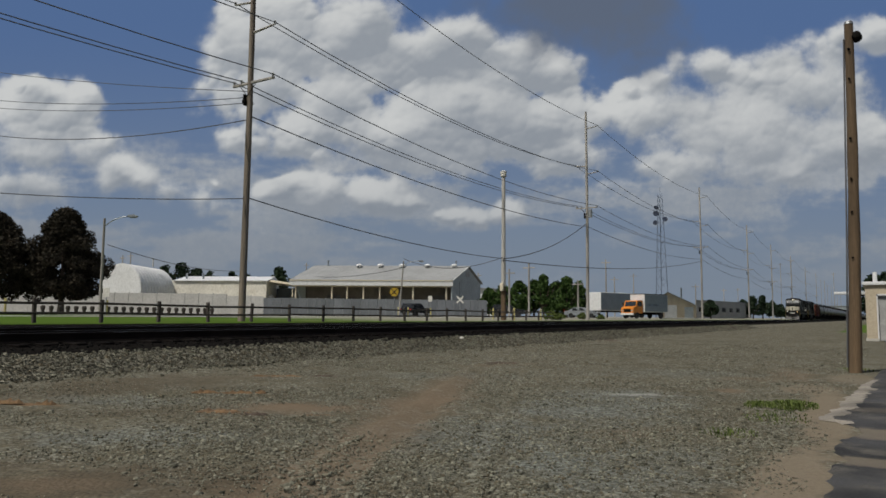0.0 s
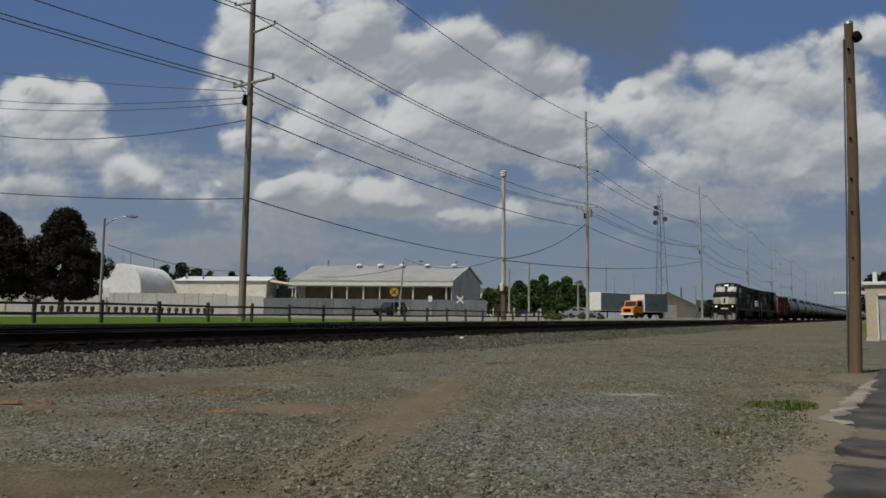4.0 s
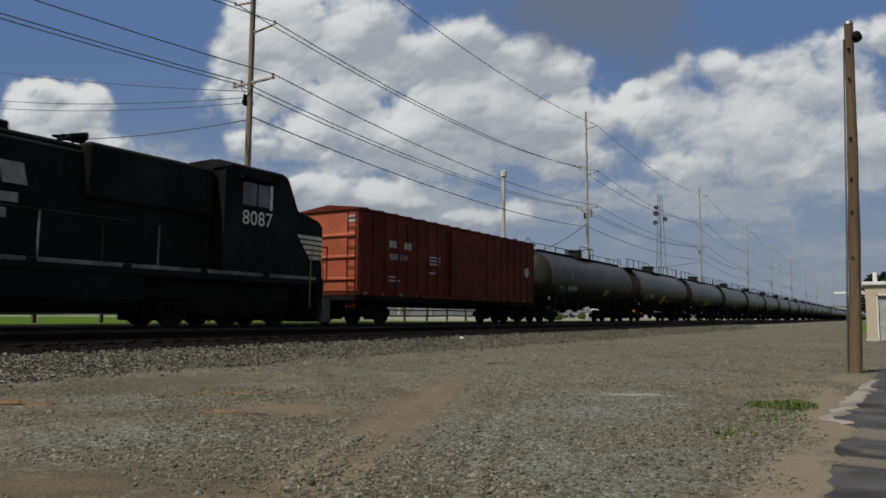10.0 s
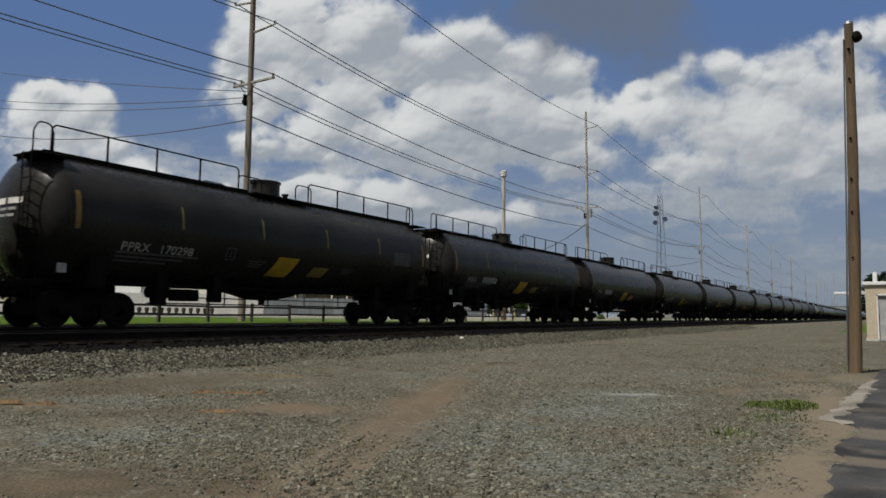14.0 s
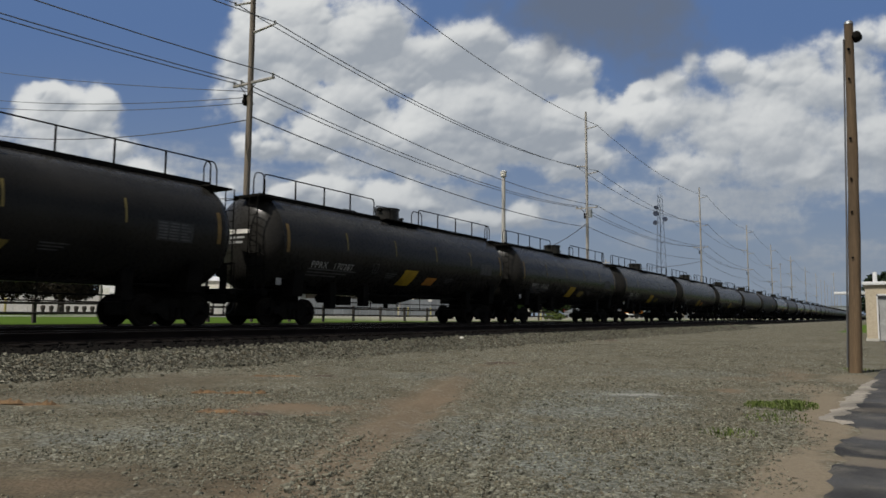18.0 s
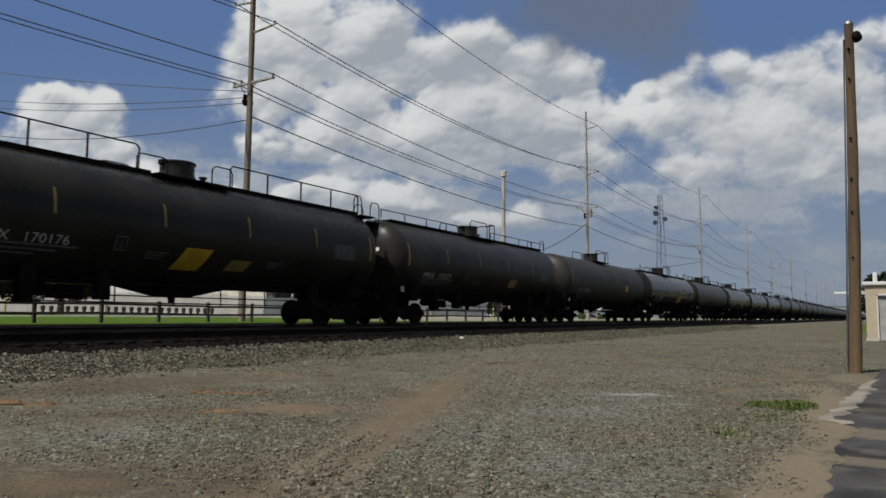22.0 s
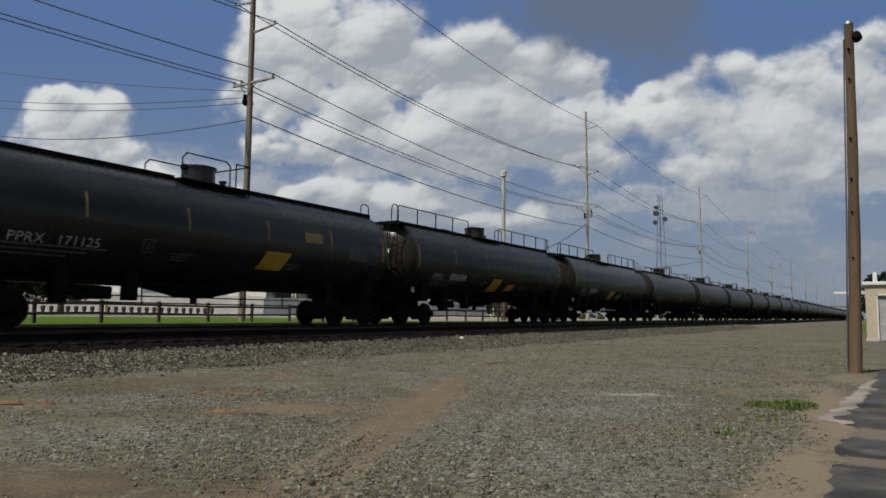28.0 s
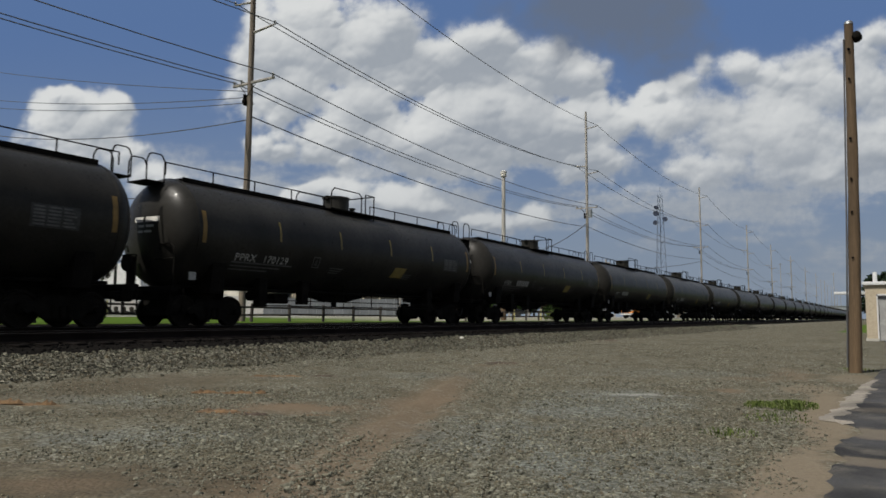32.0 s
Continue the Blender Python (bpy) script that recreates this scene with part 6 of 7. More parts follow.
sign_post((-44.71, 61.37), 3.15, "warning_sign", "round yellow railway warning sign on a steel post", rr_sign)
sign_post((-44.51, 74.97), 2.6, "crossbuck_sign", "white crossed railway sign on a thin post", crossbuck)
sign_post((-43.11, 66.04), 2.4, "road_sign", "small white rectangular road sign", plate)
sign_post((-44.76, 28.27), 1.9, "road_sign", "small white rectangular road sign", plate)
yb = M().cyl((0, 0, -0.1), (0, 0, 1.05), 0.085, 0.085, 12).cyl((0, 0, 1.05), (0, 0, 1.1), 0.085, 0.04, 12).mesh("bollard")
for p in ((-44.90, 62.47), (-44.01, 63.03), (-32.22, 60.62), (-28.65, 57.97), (-28.31, 63.08), (-41.92, 64.34), (-50.54, 24.65), (-45.67, 28.93)):
    single("bollard", yb, BOLLY, "yellow painted steel bollard", "bollard", "yellow bollards", pose(p[0], p[1], ground_z(p[0])))

# ---- buildings behind the street ----
GZ = 0.95


def framed(o, a, b):
    """Plan axes from three ground points: origin, end of the front, end of the side."""
    o, a, b = Vector(o), Vector(a), Vector(b)
    la, lb = (a - o).length, (b - a).length
    e, s = (a - o) / la, (b - a) / lb
    return o, e, s, la, lb


def skew(mm, o, e, s):
    mm.v = [(o.x + e.x * x + s.x * y, o.y + e.y * x + s.y * y, GZ + z) for x, y, z in mm.v]
    return mm


# the shade under the porch roof is put into this wall colour
PORCHWALL = surf("shade_toned_porch_wall", (0.12, 0.105, 0.09), 0.85, dark=0.7, light=1.2, big=0.5, fine=8, bump=0.1)


def warehouse():
    o, e, s, w, d = framed((-89.39, 92.14), (-64.31, 105.41), (-66.08, 119.00))
    wh = thing("warehouse", "long grey metal warehouse with a deep open porch and white fascia", "warehouse", "")
    ev, rg = 7.08 - GZ, 10.04 - GZ
    ft, fb = ev, 6.15 - GZ
    pd = 3.4
    K = lambda mm: skew(mm, o, e, s)
    part("back_wall", K(M().box(0, w, pd, pd + 0.2, 0, ev)), PORCHWALL, wh, "porch wall with its shade painted in as dark brown-grey")
    part("rear_wall", K(M().box(0, w, d - 0.2, d, 0, ev)), CLADGREY, wh)
    for a, b in ((0.0, 0.2), (w - 0.2, w)):
        g = part("gable_wall", K(M().prism([(pd if a < 1 else 0.3, 0), (d, 0), (d, ev), (d * 0.52, rg - 0.1), (0.05, ev)], "x", a, b)), CLADGREY, wh, "grey ribbed gable wall")
    for i in range(24):
        y = 0.5 + i * (d - 0.6) / 24
        zt = ev + (rg - ev) * (1 - abs(y / d - 0.52) / 0.52) - 0.15
        part("cladding_rib", K(M().box(w, w + 0.04, y, y + 0.06, 0, max(ev - 0.1, zt))), CLADGREY, wh)
    rf = part("roof", K(M().prism([(-0.4, ev - 0.05), (d * 0.52, rg), (d + 0.3, ev), (d + 0.3, ev + 0.15), (d * 0.52, rg + 0.15), (-0.4, ev + 0.1)], "x", -0.5, w + 0.4)), ROOFGREY, wh)
    for i in range(26):
        x = -0.3 + i * (w + 0.4) / 25
        part("roof_seam", K(M().prism([(-0.4, ev + 0.08), (d * 0.52, rg + 0.13), (d * 0.52, rg + 0.17), (-0.4, ev + 0.12)], "x", x, x + 0.05)), ROOFGREY, rf)
    part("fascia", K(M().box(-0.5, w + 0.4, -0.45, -0.3, fb, ft + 0.05)), CLADWHITE, wh, "white painted fascia band")
    part("gutter", K(M().box(-0.5, w + 0.4, -0.55, -0.44, ft - 0.08, ft + 0.06)), CREAM, wh)
    part("porch_ceiling", K(M().box(0, w, -0.3, pd, fb - 0.12, fb)), CREAM, wh)
    part("rake_trim", K(M().prism([(-0.4, ev), (d * 0.52, rg + 0.05), (d * 0.52, rg + 0.2), (-0.4, ev + 0.15)], "x", w + 0.4, w + 0.5)), CLADWHITE, wh)
    for t in (0.012, 0.245, 0.342, 0.445, 0.548, 0.758, 0.965):
        part("porch_post", K(M().box(w * t - 0.1, w * t + 0.1, 0, 0.2, 0, fb)), CREAM, wh)
    for t in (0.30, 0.44, 0.585, 0.75, 0.925):
        x = w * t
        v = M().lathe([(0, 0.55), (0.25, 0.6), (0.4, 0.5), (0.52, 0.25), (0.56, 0.03)], (0, 0, 0), "z", 14)
        v.v = [(o.x + e.x * x + s.x * d * 0.46 + px, o.y + e.y * x + s.y * d * 0.46 + py, GZ + rg - 0.1 + pz) for px, py, pz in v.v]
        part("roof_vent", v, CLADWHITE, wh, "white domed roof vent")
    for t in (0.08, 0.93):
        x = w * t
        q = o + e * x + s * (d * 0.5)
        part("flue", M().cyl((q.x, q.y, GZ + rg), (q.x, q.y, GZ + rg + 0.9), 0.12, 0.12, 8).cyl((q.x, q.y, GZ + rg + 0.8), (q.x, q.y, GZ + rg + 1.05), 0.2, 0.2, 8), STEEL, wh)
    # flat dark panels stand in for the dimness of open bays
    for t in (0.15, 0.5, 0.82):
        part("loading_door", K(M().box(w * t, w * t + 2.4, pd - 0.05, pd, 0.9, 3.6)), DARKIN, wh)
    part("gable_vent", K(M().box(w, w + 0.05, d * 0.46, d * 0.58, rg - 1.9, rg - 0.9)), GREYP, wh)


warehouse()


def long_white():
    o, e, s, w, d = framed((-112.48, 83.80), (-95.81, 91.79), (-106.00, 105.00))
    lw = thing("workshop", "low white flat-fronted workshop with stained upper wall", "workshop", "")
    K = lambda mm: skew(mm, o, e, s)
    h = 7.08 - GZ
    part("wall", K(M().box(0, w, 0, d, 0, h, 0.02)), surf("stained_white_wall", (0.72, 0.69, 0.60), 0.7, big=0.25, fine=3, dark=0.85, light=1.05, dirt=(0.42, 0.36, 0.26), dirt_amt=0.45), lw)
    part("roof", K(M().prism([(-0.3, h), (d * 0.5, h + 1.2), (d + 0.3, h), (d + 0.3, h - 0.1), (-0.3, h - 0.1)], "x", 0.6, w + 0.3)), CLADWHITE, lw, "pale low-pitched sheet roof")
    for t in (0.12, 0.3):
        q = o + e * (w * t) + s * 3
        part("roof_vent", M().cyl((q.x, q.y, GZ + h), (q.x, q.y, GZ + h + 1.5), 0.2, 0.2, 8), STEEL, lw)
    o2, e2, s2, w2, d2 = framed((-97.36, 93.27), (-89.14, 92.30), (-97.13, 101.99))
    cn = thing("canopy", "open lean-to canopy with a pale edge over a shaded bay", "canopy", "")
    K2 = lambda mm: skew(mm, o2, e2, s2)
    hc, hd = 7.04 - GZ, 6.14 - GZ
    part("roof", K2(M().prism([(0, hc), (w2, hd), (w2, hd + 0.35), (0, hc + 0.35)], "y", -0.3, d2)), CREAM, cn)
    part("back", K2(M().box(0, w2, d2 - 0.2, d2, 0, hd)), CLADGREY, cn)
    part("post", K2(M().box(w2 * 0.9, w2 * 0.9 + 0.15, 0, 0.15, 0, hd)), CREAM, cn)
    tk = single("covered_stack", skew(M().prism([(0, 0), (2.6, 0), (2.2, 3.1), (1.3, 3.6), (0.2, 3.1)], "y", 0.5, 2.5), o2, e2, s2), CLADWHITE, "white sheet-covered stack under the canopy", "stack")


long_white()


def quonset():
    o, e, s, w, d = framed((-114.03, 70.58), (-104.09, 71.91), (-111.85, 84.19))
    qh = thing("quonset_hut", "white arched metal hut with ribbed grey-white sides", "hut", "")
    h = 9.28 - GZ
    arc = [(0, 0), (0, h * 0.45)] + [(w / 2 - w / 2 * math.cos(radians(a)), h * 0.45 + h * 0.55 * math.sin(radians(a))) for a in range(10, 180, 10)] + [(w, h * 0.45), (w, 0)]
    part("shell", skew(M().prism(arc, "y", 0.05, d), o, e, s), CLADWHITE, qh)
    part("front_wall", skew(M().prism([(w / 2 + (x - w / 2) * 0.98, z * 0.985) for x, z in arc], "y", -0.05, 0.06), o, e, s), CLADWHITE, qh, "plain white front wall")
    for i in range(12):
        y = 0.3 + i * (d - 0.6) / 11
        part("rib", skew(M().prism([(w / 2 + (x - w / 2) * 1.015, z * 1.008) for x, z in arc], "y", y, y + 0.28), o, e, s), CLADWHITE, qh)
    part("vent_pipe", skew(M().cyl((w * 0.75, d * 0.6, h), (w * 0.75, d * 0.6, h + 1.6), 0.15, 0.15, 8), o, e, s), GREYP, qh)


quonset()


def yard_wall(p, q, h, material, label, n):
    a, b = Vector(p), Vector(q)
    d = (b - a).normalized()
    nr = Vector((-d.y, d.x)) * 0.09
    wl = thing("yard_wall", label, "wall", "yard walls")
    L = (b - a).length
    for i in range(n):
        s0, s1 = a + d * (L * i / n + 0.03), a + d * (L * (i + 1) / n - 0.03)
        c = [s0 - nr, s1 - nr, s1 + nr, s0 + nr]
        part("panel", M().add([(k.x, k.y, z) for z in (GZ - 0.3, GZ + h) for k in c], [(0, 1, 2, 3), (4, 5, 6, 7), (0, 1, 5, 4), (1, 2, 6, 5), (2, 3, 7, 6), (3, 0, 4, 7)]), material, wl)
        part("post", M().box(s0.x - 0.06, s0.x + 0.06, s0.y - 0.06, s0.y + 0.06, GZ - 0.2, GZ + h + 0.08), STEEL, wl)


WALLLT = surf("light_grey_block_wall", (0.50, 0.49, 0.47), 0.85, dark=0.9, light=1.06, big=0.3, fine=4, bump=0.1, dirt=(0.35, 0.33, 0.3), dirt_amt=0.2)
WALLDK = surf("grey_slatted_fence", (0.17, 0.185, 0.20), 0.7, dark=0.85, light=1.1, big=0.4, fine=8, bump=0.1, stretch=(1, 1, 0.2), vary=0.1)
yard_wall((-121.74, 46.16), (-85.50, 73.77), 3.05, WALLLT, "pale grey block wall along the yard", 22)
yard_wall((-85.50, 73.77), (-80.72, 76.76), 2.75, WALLLT, "pale grey block wall along the yard", 3)
yard_wall((-82.20, 78.28), (-54.56, 100.51), 2.55, WALLDK, "dark grey slatted privacy fence", 26)


TANWALL = surf("sand_wall_paint", (0.47, 0.40, 0.29), 0.75, dark=0.85, light=1.06, big=0.5, fine=10, bump=0.1, dirt=(0.28, 0.23, 0.17), dirt_amt=0.25)


def beige_shed():
    o, e, s, w, d = framed((-36.02, 134.17), (-31.46, 144.37), (-38.02, 172.10))
    sh = thing("shed", "beige gabled metal shed with a white roller door", "shed", "")
    hz = 5.70 - GZ
    hl, hr = hz - 1.3, 3.38 - GZ
    poly = [(0, 0), (w, 0), (w, hr), (w * 0.24, hz), (0, hl)]
    part("wall", skew(M().prism(poly, "y", 0, d), o, e, s), TANWALL, sh)
    part("roof", skew(M().prism([(-0.2, hl), (w * 0.24, hz), (w + 0.2, hr - 0.05), (w + 0.2, hr + 0.1), (w * 0.24, hz + 0.18), (-0.2, hl + 0.15)], "y", -0.15, d + 0.2), o, e, s), ROOFGREY, sh)
    part("roller_door", skew(M().box(w * 0.15, w * 0.47, -0.05, 0.02, 0, 2.4), o, e, s), CLADWHITE, sh)
    part("side_door", skew(M().box(w * 0.68, w * 0.92, -0.05, 0.02, 0, 2.1), o, e, s), CLADGREY, sh)
    part("flue", skew(M().cyl((w * 0.6, 4, hr), (w * 0.6, 4, hz + 1.2), 0.25, 0.25, 8), o, e, s), STEEL, sh)


beige_shed()


def low_block(p, q, r, h, material, name, label):
    o, e, s, w, d = framed(p, q, r)
    b = thing(name, label, name.replace("_", " "), "distant buildings")
    part("wall", skew(M().box(0, w, 0, d, 0, h - 0.4), o, e, s), material, b)
    part("roof", skew(M().box(-0.4, w + 0.4, -0.4, d + 0.4, h - 0.4, h), o, e, s), ROOFGREY, b)
    for i in range(6):
        part("window", skew(M().box(w * (i + 0.25) / 6, w * (i + 0.75) / 6, -0.06, 0.02, h * 0.35, h * 0.6), o, e, s), GLASS, b)


low_block((-44.48, 204.79), (-38.34, 239.24), (-43.06, 291.39), 5.0, ROOFGREY, "factory", "low grey factory block far behind the poles")
low_block((-76.09, 135.99), (-73.34, 137.72), (-81.67, 156.98), 6.2, CLADWHITE, "office", "low pale office block behind the trees")
low_block((-35.47, 614.52), (-23.73, 621.89), (-23.14, 720.22), 10.0, CLADGREY, "factory", "low grey factory block far along the line")


def pump_house():
    ph = thing("utility_building", "small cream masonry building with a flat white-capped roof", "utility building", "", pose(-0.72, 38.7, 0))
    W, D, H = 9.0, 10.0, 2.62
    part("front_wall", M().box(0, 0.50, 0, 0.2, 0, H).box(3.1, W, 0, 0.2, 0, H).box(0.50, 3.1, 0, 0.2, 2.12, H), TANWALL, ph)
    part("side_wall", M().box(0, 0.2, 0.2, D, 0, H), TANWALL, ph)
    part("far_wall", M().box(0.2, W, D - 0.2, D, 0, H).box(W - 0.2, W, 0.2, D - 0.2, 0, H), TANWALL, ph)
    part("roof", M().box(-0.12, W + 0.1, -0.12, D + 0.1, H, H + 0.16, 0.02), CLADWHITE, ph, "white flat roof edge")
    part("door", M().box(0.50, 3.1, 0.08, 0.14, 0.02, 2.12), GREYP, ph, "plain grey door")
    part("door_frame", M().box(0.44, 0.50, -0.03, 0.16, 0, 2.2).box(0.44, 3.16, -0.03, 0.16, 2.12, 2.2), CLADWHITE, ph)
    part("pipe", M().cyl((0.4, 2.5, H), (0.4, 2.5, H + 0.75), 0.10, 0.10, 10), CLADWHITE, ph)
    part("gutter_arm", M().box(-1.6, 0, 6.0, 6.3, H - 0.25, H - 0.1, 0.02), CLADWHITE, ph)
    part("plinth", M().box(-0.04, 0.5, -0.04, D, 0, 0.12), CONCRETE, ph)


pump_house()

# ---- vehicles ----
def wheel_set(parent, pts, r, wd=0.22):
    for x, y in pts:
        t = part("wheel", M().lathe([(-wd / 2, r * 0.62), (-wd / 2, r * 0.95), (-wd / 2 + 0.03, r), (wd / 2 - 0.03, r), (wd / 2, r * 0.95), (wd / 2, r * 0.62)], (x, y, r), "x", 18), RUBBER, parent)
        part("rim", M().lathe([(-wd / 2 + 0.02, 0.05), (-wd / 2 + 0.03, r * 0.62), (wd / 2 - 0.03, r * 0.62), (wd / 2 - 0.02, 0.05)], (x, y, r), "x", 14), STEEL, t)


def road_car(paint, label, suv=True, name="car"):
    c = thing(name, label, "car", "")
    L, W, H = (4.9, 1.9, 1.78) if suv else (4.6, 1.8, 1.42)
    z0 = 0.32
    hw = W / 2
    if suv:
        body = [(0.0, 0.55), (0.02, 0.95), (0.2, 1.05), (1.35, 1.12), (L - 0.05, 1.14), (L, 0.9), (L - 0.05, 0.45), (0.1, 0.38)]
        cabin = [(1.25, 1.10), (2.0, H - 0.06), (2.4, H), (L - 0.45, H - 0.02), (L - 0.12, 1.12)]
    else:
        body = [(0.0, 0.5), (0.03, 0.72), (0.25, 0.82), (1.3, 0.9), (L - 0.7, 0.96), (L - 0.05, 0.9), (L, 0.6), (L - 0.1, 0.36), (0.1, 0.32)]
        cabin = [(1.15, 0.88), (1.95, H - 0.04), (2.5, H), (3.3, H - 0.05), (4.1, 0.94)]
    b = M().prism(body, "x", -hw, hw)
    part("body", b, paint, c)
    cb = M().prism(cabin, "x", -hw + 0.1, hw - 0.1)
    cb.v = [(x * (1 - 0.10 * max(0, (z - 1.0))), y, z) for x, y, z in cb.v]
    part("cabin", cb, paint, c)
    for sx in (-1, 1):
        for y0, y1 in ((1.75, 2.75), (2.85, 3.85)) if suv else ((1.75, 2.55), (2.65, 3.45)):
            part("side_window", M().prism([(y0, (1.18 if suv else 0.95)), (y1, (1.18 if suv else 0.95)), (y1 - 0.03, H - 0.14), (y0 + 0.35, H - 0.14)], "x", sx * (hw - 0.10) - 0.02, sx * (hw - 0.10) + 0.02), GLASS, c)
        part("head_lamp", M().box(sx * hw * 0.75 - 0.16, sx * hw * 0.75 + 0.16, -0.01, 0.08, 0.72, 0.88, 0.02), GREYP, c)
        part("tail_lamp", M().box(sx * hw * 0.85 - 0.1, sx * hw * 0.85 + 0.1, L - 0.06, L + 0.01, 0.8, 1.0, 0.02), REDP, c)
    part("windscreen", M().prism([(1.30, 1.14) if suv else (1.2, 0.92), (1.98, H - 0.1) if suv else (1.93, H - 0.08), (1.95, H - 0.06), (1.26, 1.16) if suv else (1.15, 0.94)], "x", -hw + 0.2, hw - 0.2), GLASS, c)
    part("bumper", M().box(-hw + 0.05, hw - 0.05, -0.05, 0.1, 0.42, 0.62, 0.03), GEAR, c)
    wheel_set(c, [(sx * (hw - 0.1), y) for sx in (-1, 1) for y in (0.9, L - 0.95)], 0.36 if suv else 0.32)
    return c


suv = road_car(CARBLK, "dark green-black sport utility car driving on the street")
sedan = road_car(CARBLK, "black hatchback driving on the street", True)
parked = road_car(SILVER, "silver saloon parked beside the truck", False)
parked.matrix_basis = pose(*(-32.77, 92.12), 0.86, 0, 0, 100)
dark_pickup = road_car(CARBLK, "dark car parked beside the line poles", True)
dark_pickup.matrix_basis = pose(*(-44.94, 94.29), 0.93, 0, 0, 110)


def box_truck():
    tk = thing("box_truck", "box truck with an orange cab and white cargo box", "truck", "", pose(*(-32.09, 102.34), 0.80, 0, 0, -16))
    cb = part("cab", M().prism([(0, 0.75), (0, 1.55), (0.75, 1.75), (1.1, 2.65), (2.5, 2.7), (2.5, 0.75)], "x", -1.05, 1.05), TRUCKOR, tk)
    part("windscreen", M().prism([(0.74, 1.82), (1.02, 2.52), (1.06, 2.52), (0.78, 1.82)], "x", -0.92, 0.92), GLASS, cb)
    part("grille", M().box(-0.6, 0.6, -0.03, 0.02, 0.95, 1.4, 0.01), GEAR, cb)
    for sx in (-1, 1):
        part("head_lamp", M().box(sx * 0.8 - 0.14, sx * 0.8 + 0.14, -0.04, 0.02, 1.05, 1.25, 0.02), GREYP, cb)
        part("side_window", M().prism([(1.15, 1.8), (2.2, 1.8), (2.2, 2.5), (1.3, 2.5)], "x", sx * 1.05 - 0.015, sx * 1.05 + 0.015), GLASS, cb)
        part("mirror", M().box(sx * 1.3 - 0.1, sx * 1.3 + 0.1, 0.9, 0.98, 1.9, 2.35, 0.02), GEAR, cb)
    part("bumper", M().box(-1.1, 1.1, -0.15, 0.05, 0.5, 0.8, 0.03), CLADWHITE, tk)
    bx = part("cargo_box", M().box(-1.25, 1.25, 2.7, 9.2, 0.95, 3.65, 0.04), CLADWHITE, tk)
    part("side_decal", M().box(1.25, 1.262, 3.4, 6.6, 1.9, 2.15), BLUESTL, bx, "dark blank decal band")
    part("side_panel", M().box(1.25, 1.256, 2.8, 9.1, 1.05, 3.55), surf("blue_grey_box_side", (0.24, 0.28, 0.32), 0.5, big=0.6, fine=4, dark=0.9, light=1.08), bx)
    part("roof_rail", M().box(-1.27, 1.27, 2.68, 9.22, 3.6, 3.7), GEAR, bx)
    part("chassis", M().box(-0.5, 0.5, 0.4, 9.0, 0.55, 0.95, 0.03), GEAR, tk)
    wheel_set(tk, [(sx * 0.95, y) for sx in (-1, 1) for y in (1.0, 7.6)], 0.48, 0.3)
    tl = thing("semi_trailer", "parked white and grey box trailer", "trailer", "", pose(*(-38.36, 105.76), 0.88, 0, 0, -18))
    bx = part("cargo_box", M().box(-1.25, 1.25, 0, 12.5, 1.1, 3.95, 0.04), CLADWHITE, tl, "scuffed white box")
    part("side_panel", M().box(1.25, 1.258, 0.1, 12.4, 1.2, 3.85), surf("blue_grey_trailer_side", (0.22, 0.26, 0.30), 0.5, big=0.6, fine=4, dark=0.9, light=1.08), bx)
    part("landing_leg", M().box(-0.8, -0.65, 2.2, 2.35, 0, 1.15), GEAR, tl)
    part("landing_leg", M().box(0.65, 0.8, 2.2, 2.35, 0, 1.15), GEAR, tl)
    part("chassis", M().box(-0.55, 0.55, 0.3, 12.4, 0.85, 1.1, 0.03), GEAR, tl)
    wheel_set(tl, [(sx * 0.95, y) for sx in (-1, 1) for y in (9.8, 11.2)], 0.5, 0.35)


box_truck()


# ---- trees and bushes ----
def leaf_cloud(rng, clumps, n, size):
    """Small bent leaf sprays filling a set of clumps (centre, radii)."""
    wts = np.array([c[3] * c[4] * c[5] for c in clumps]) ** 0.66
    which = rng.choice(len(clumps), n, p=wts / wts.sum())
    cl = np.array(clumps)[which]
    d = rng.normal(size=(n, 3))
    d /= np.linalg.norm(d, axis=1)[:, None]
    rad = rng.uniform(0.45, 1.08, n) ** 0.6
    c = cl[:, :3] + d * cl[:, 3:6] * rad[:, None]
    a = rng.normal(size=(n, 3))
    a /= np.linalg.norm(a, axis=1)[:, None]
    b = np.cross(a, rng.normal(size=(n, 3)))
    b /= np.linalg.norm(b, axis=1)[:, None]
    s = size * rng.uniform(0.6, 1.4, n)[:, None]
    v = np.stack([c - a * s, c + b * s * 0.55, c + a * s, c - b * s * 0.55], 1).reshape(-1, 3)
    me = bpy.data.meshes.new("crown")
    me.vertices.add(4 * n)
    me.vertices.foreach_set("co", v.astype(np.float32).ravel())
    me.loops.add(4 * n)
    me.loops.foreach_set("vertex_index", np.arange(4 * n, dtype=np.int32))
    me.polygons.add(n)
    me.polygons.foreach_set("loop_start", np.arange(0, 4 * n, 4, dtype=np.int32))
    me.update()
    return me


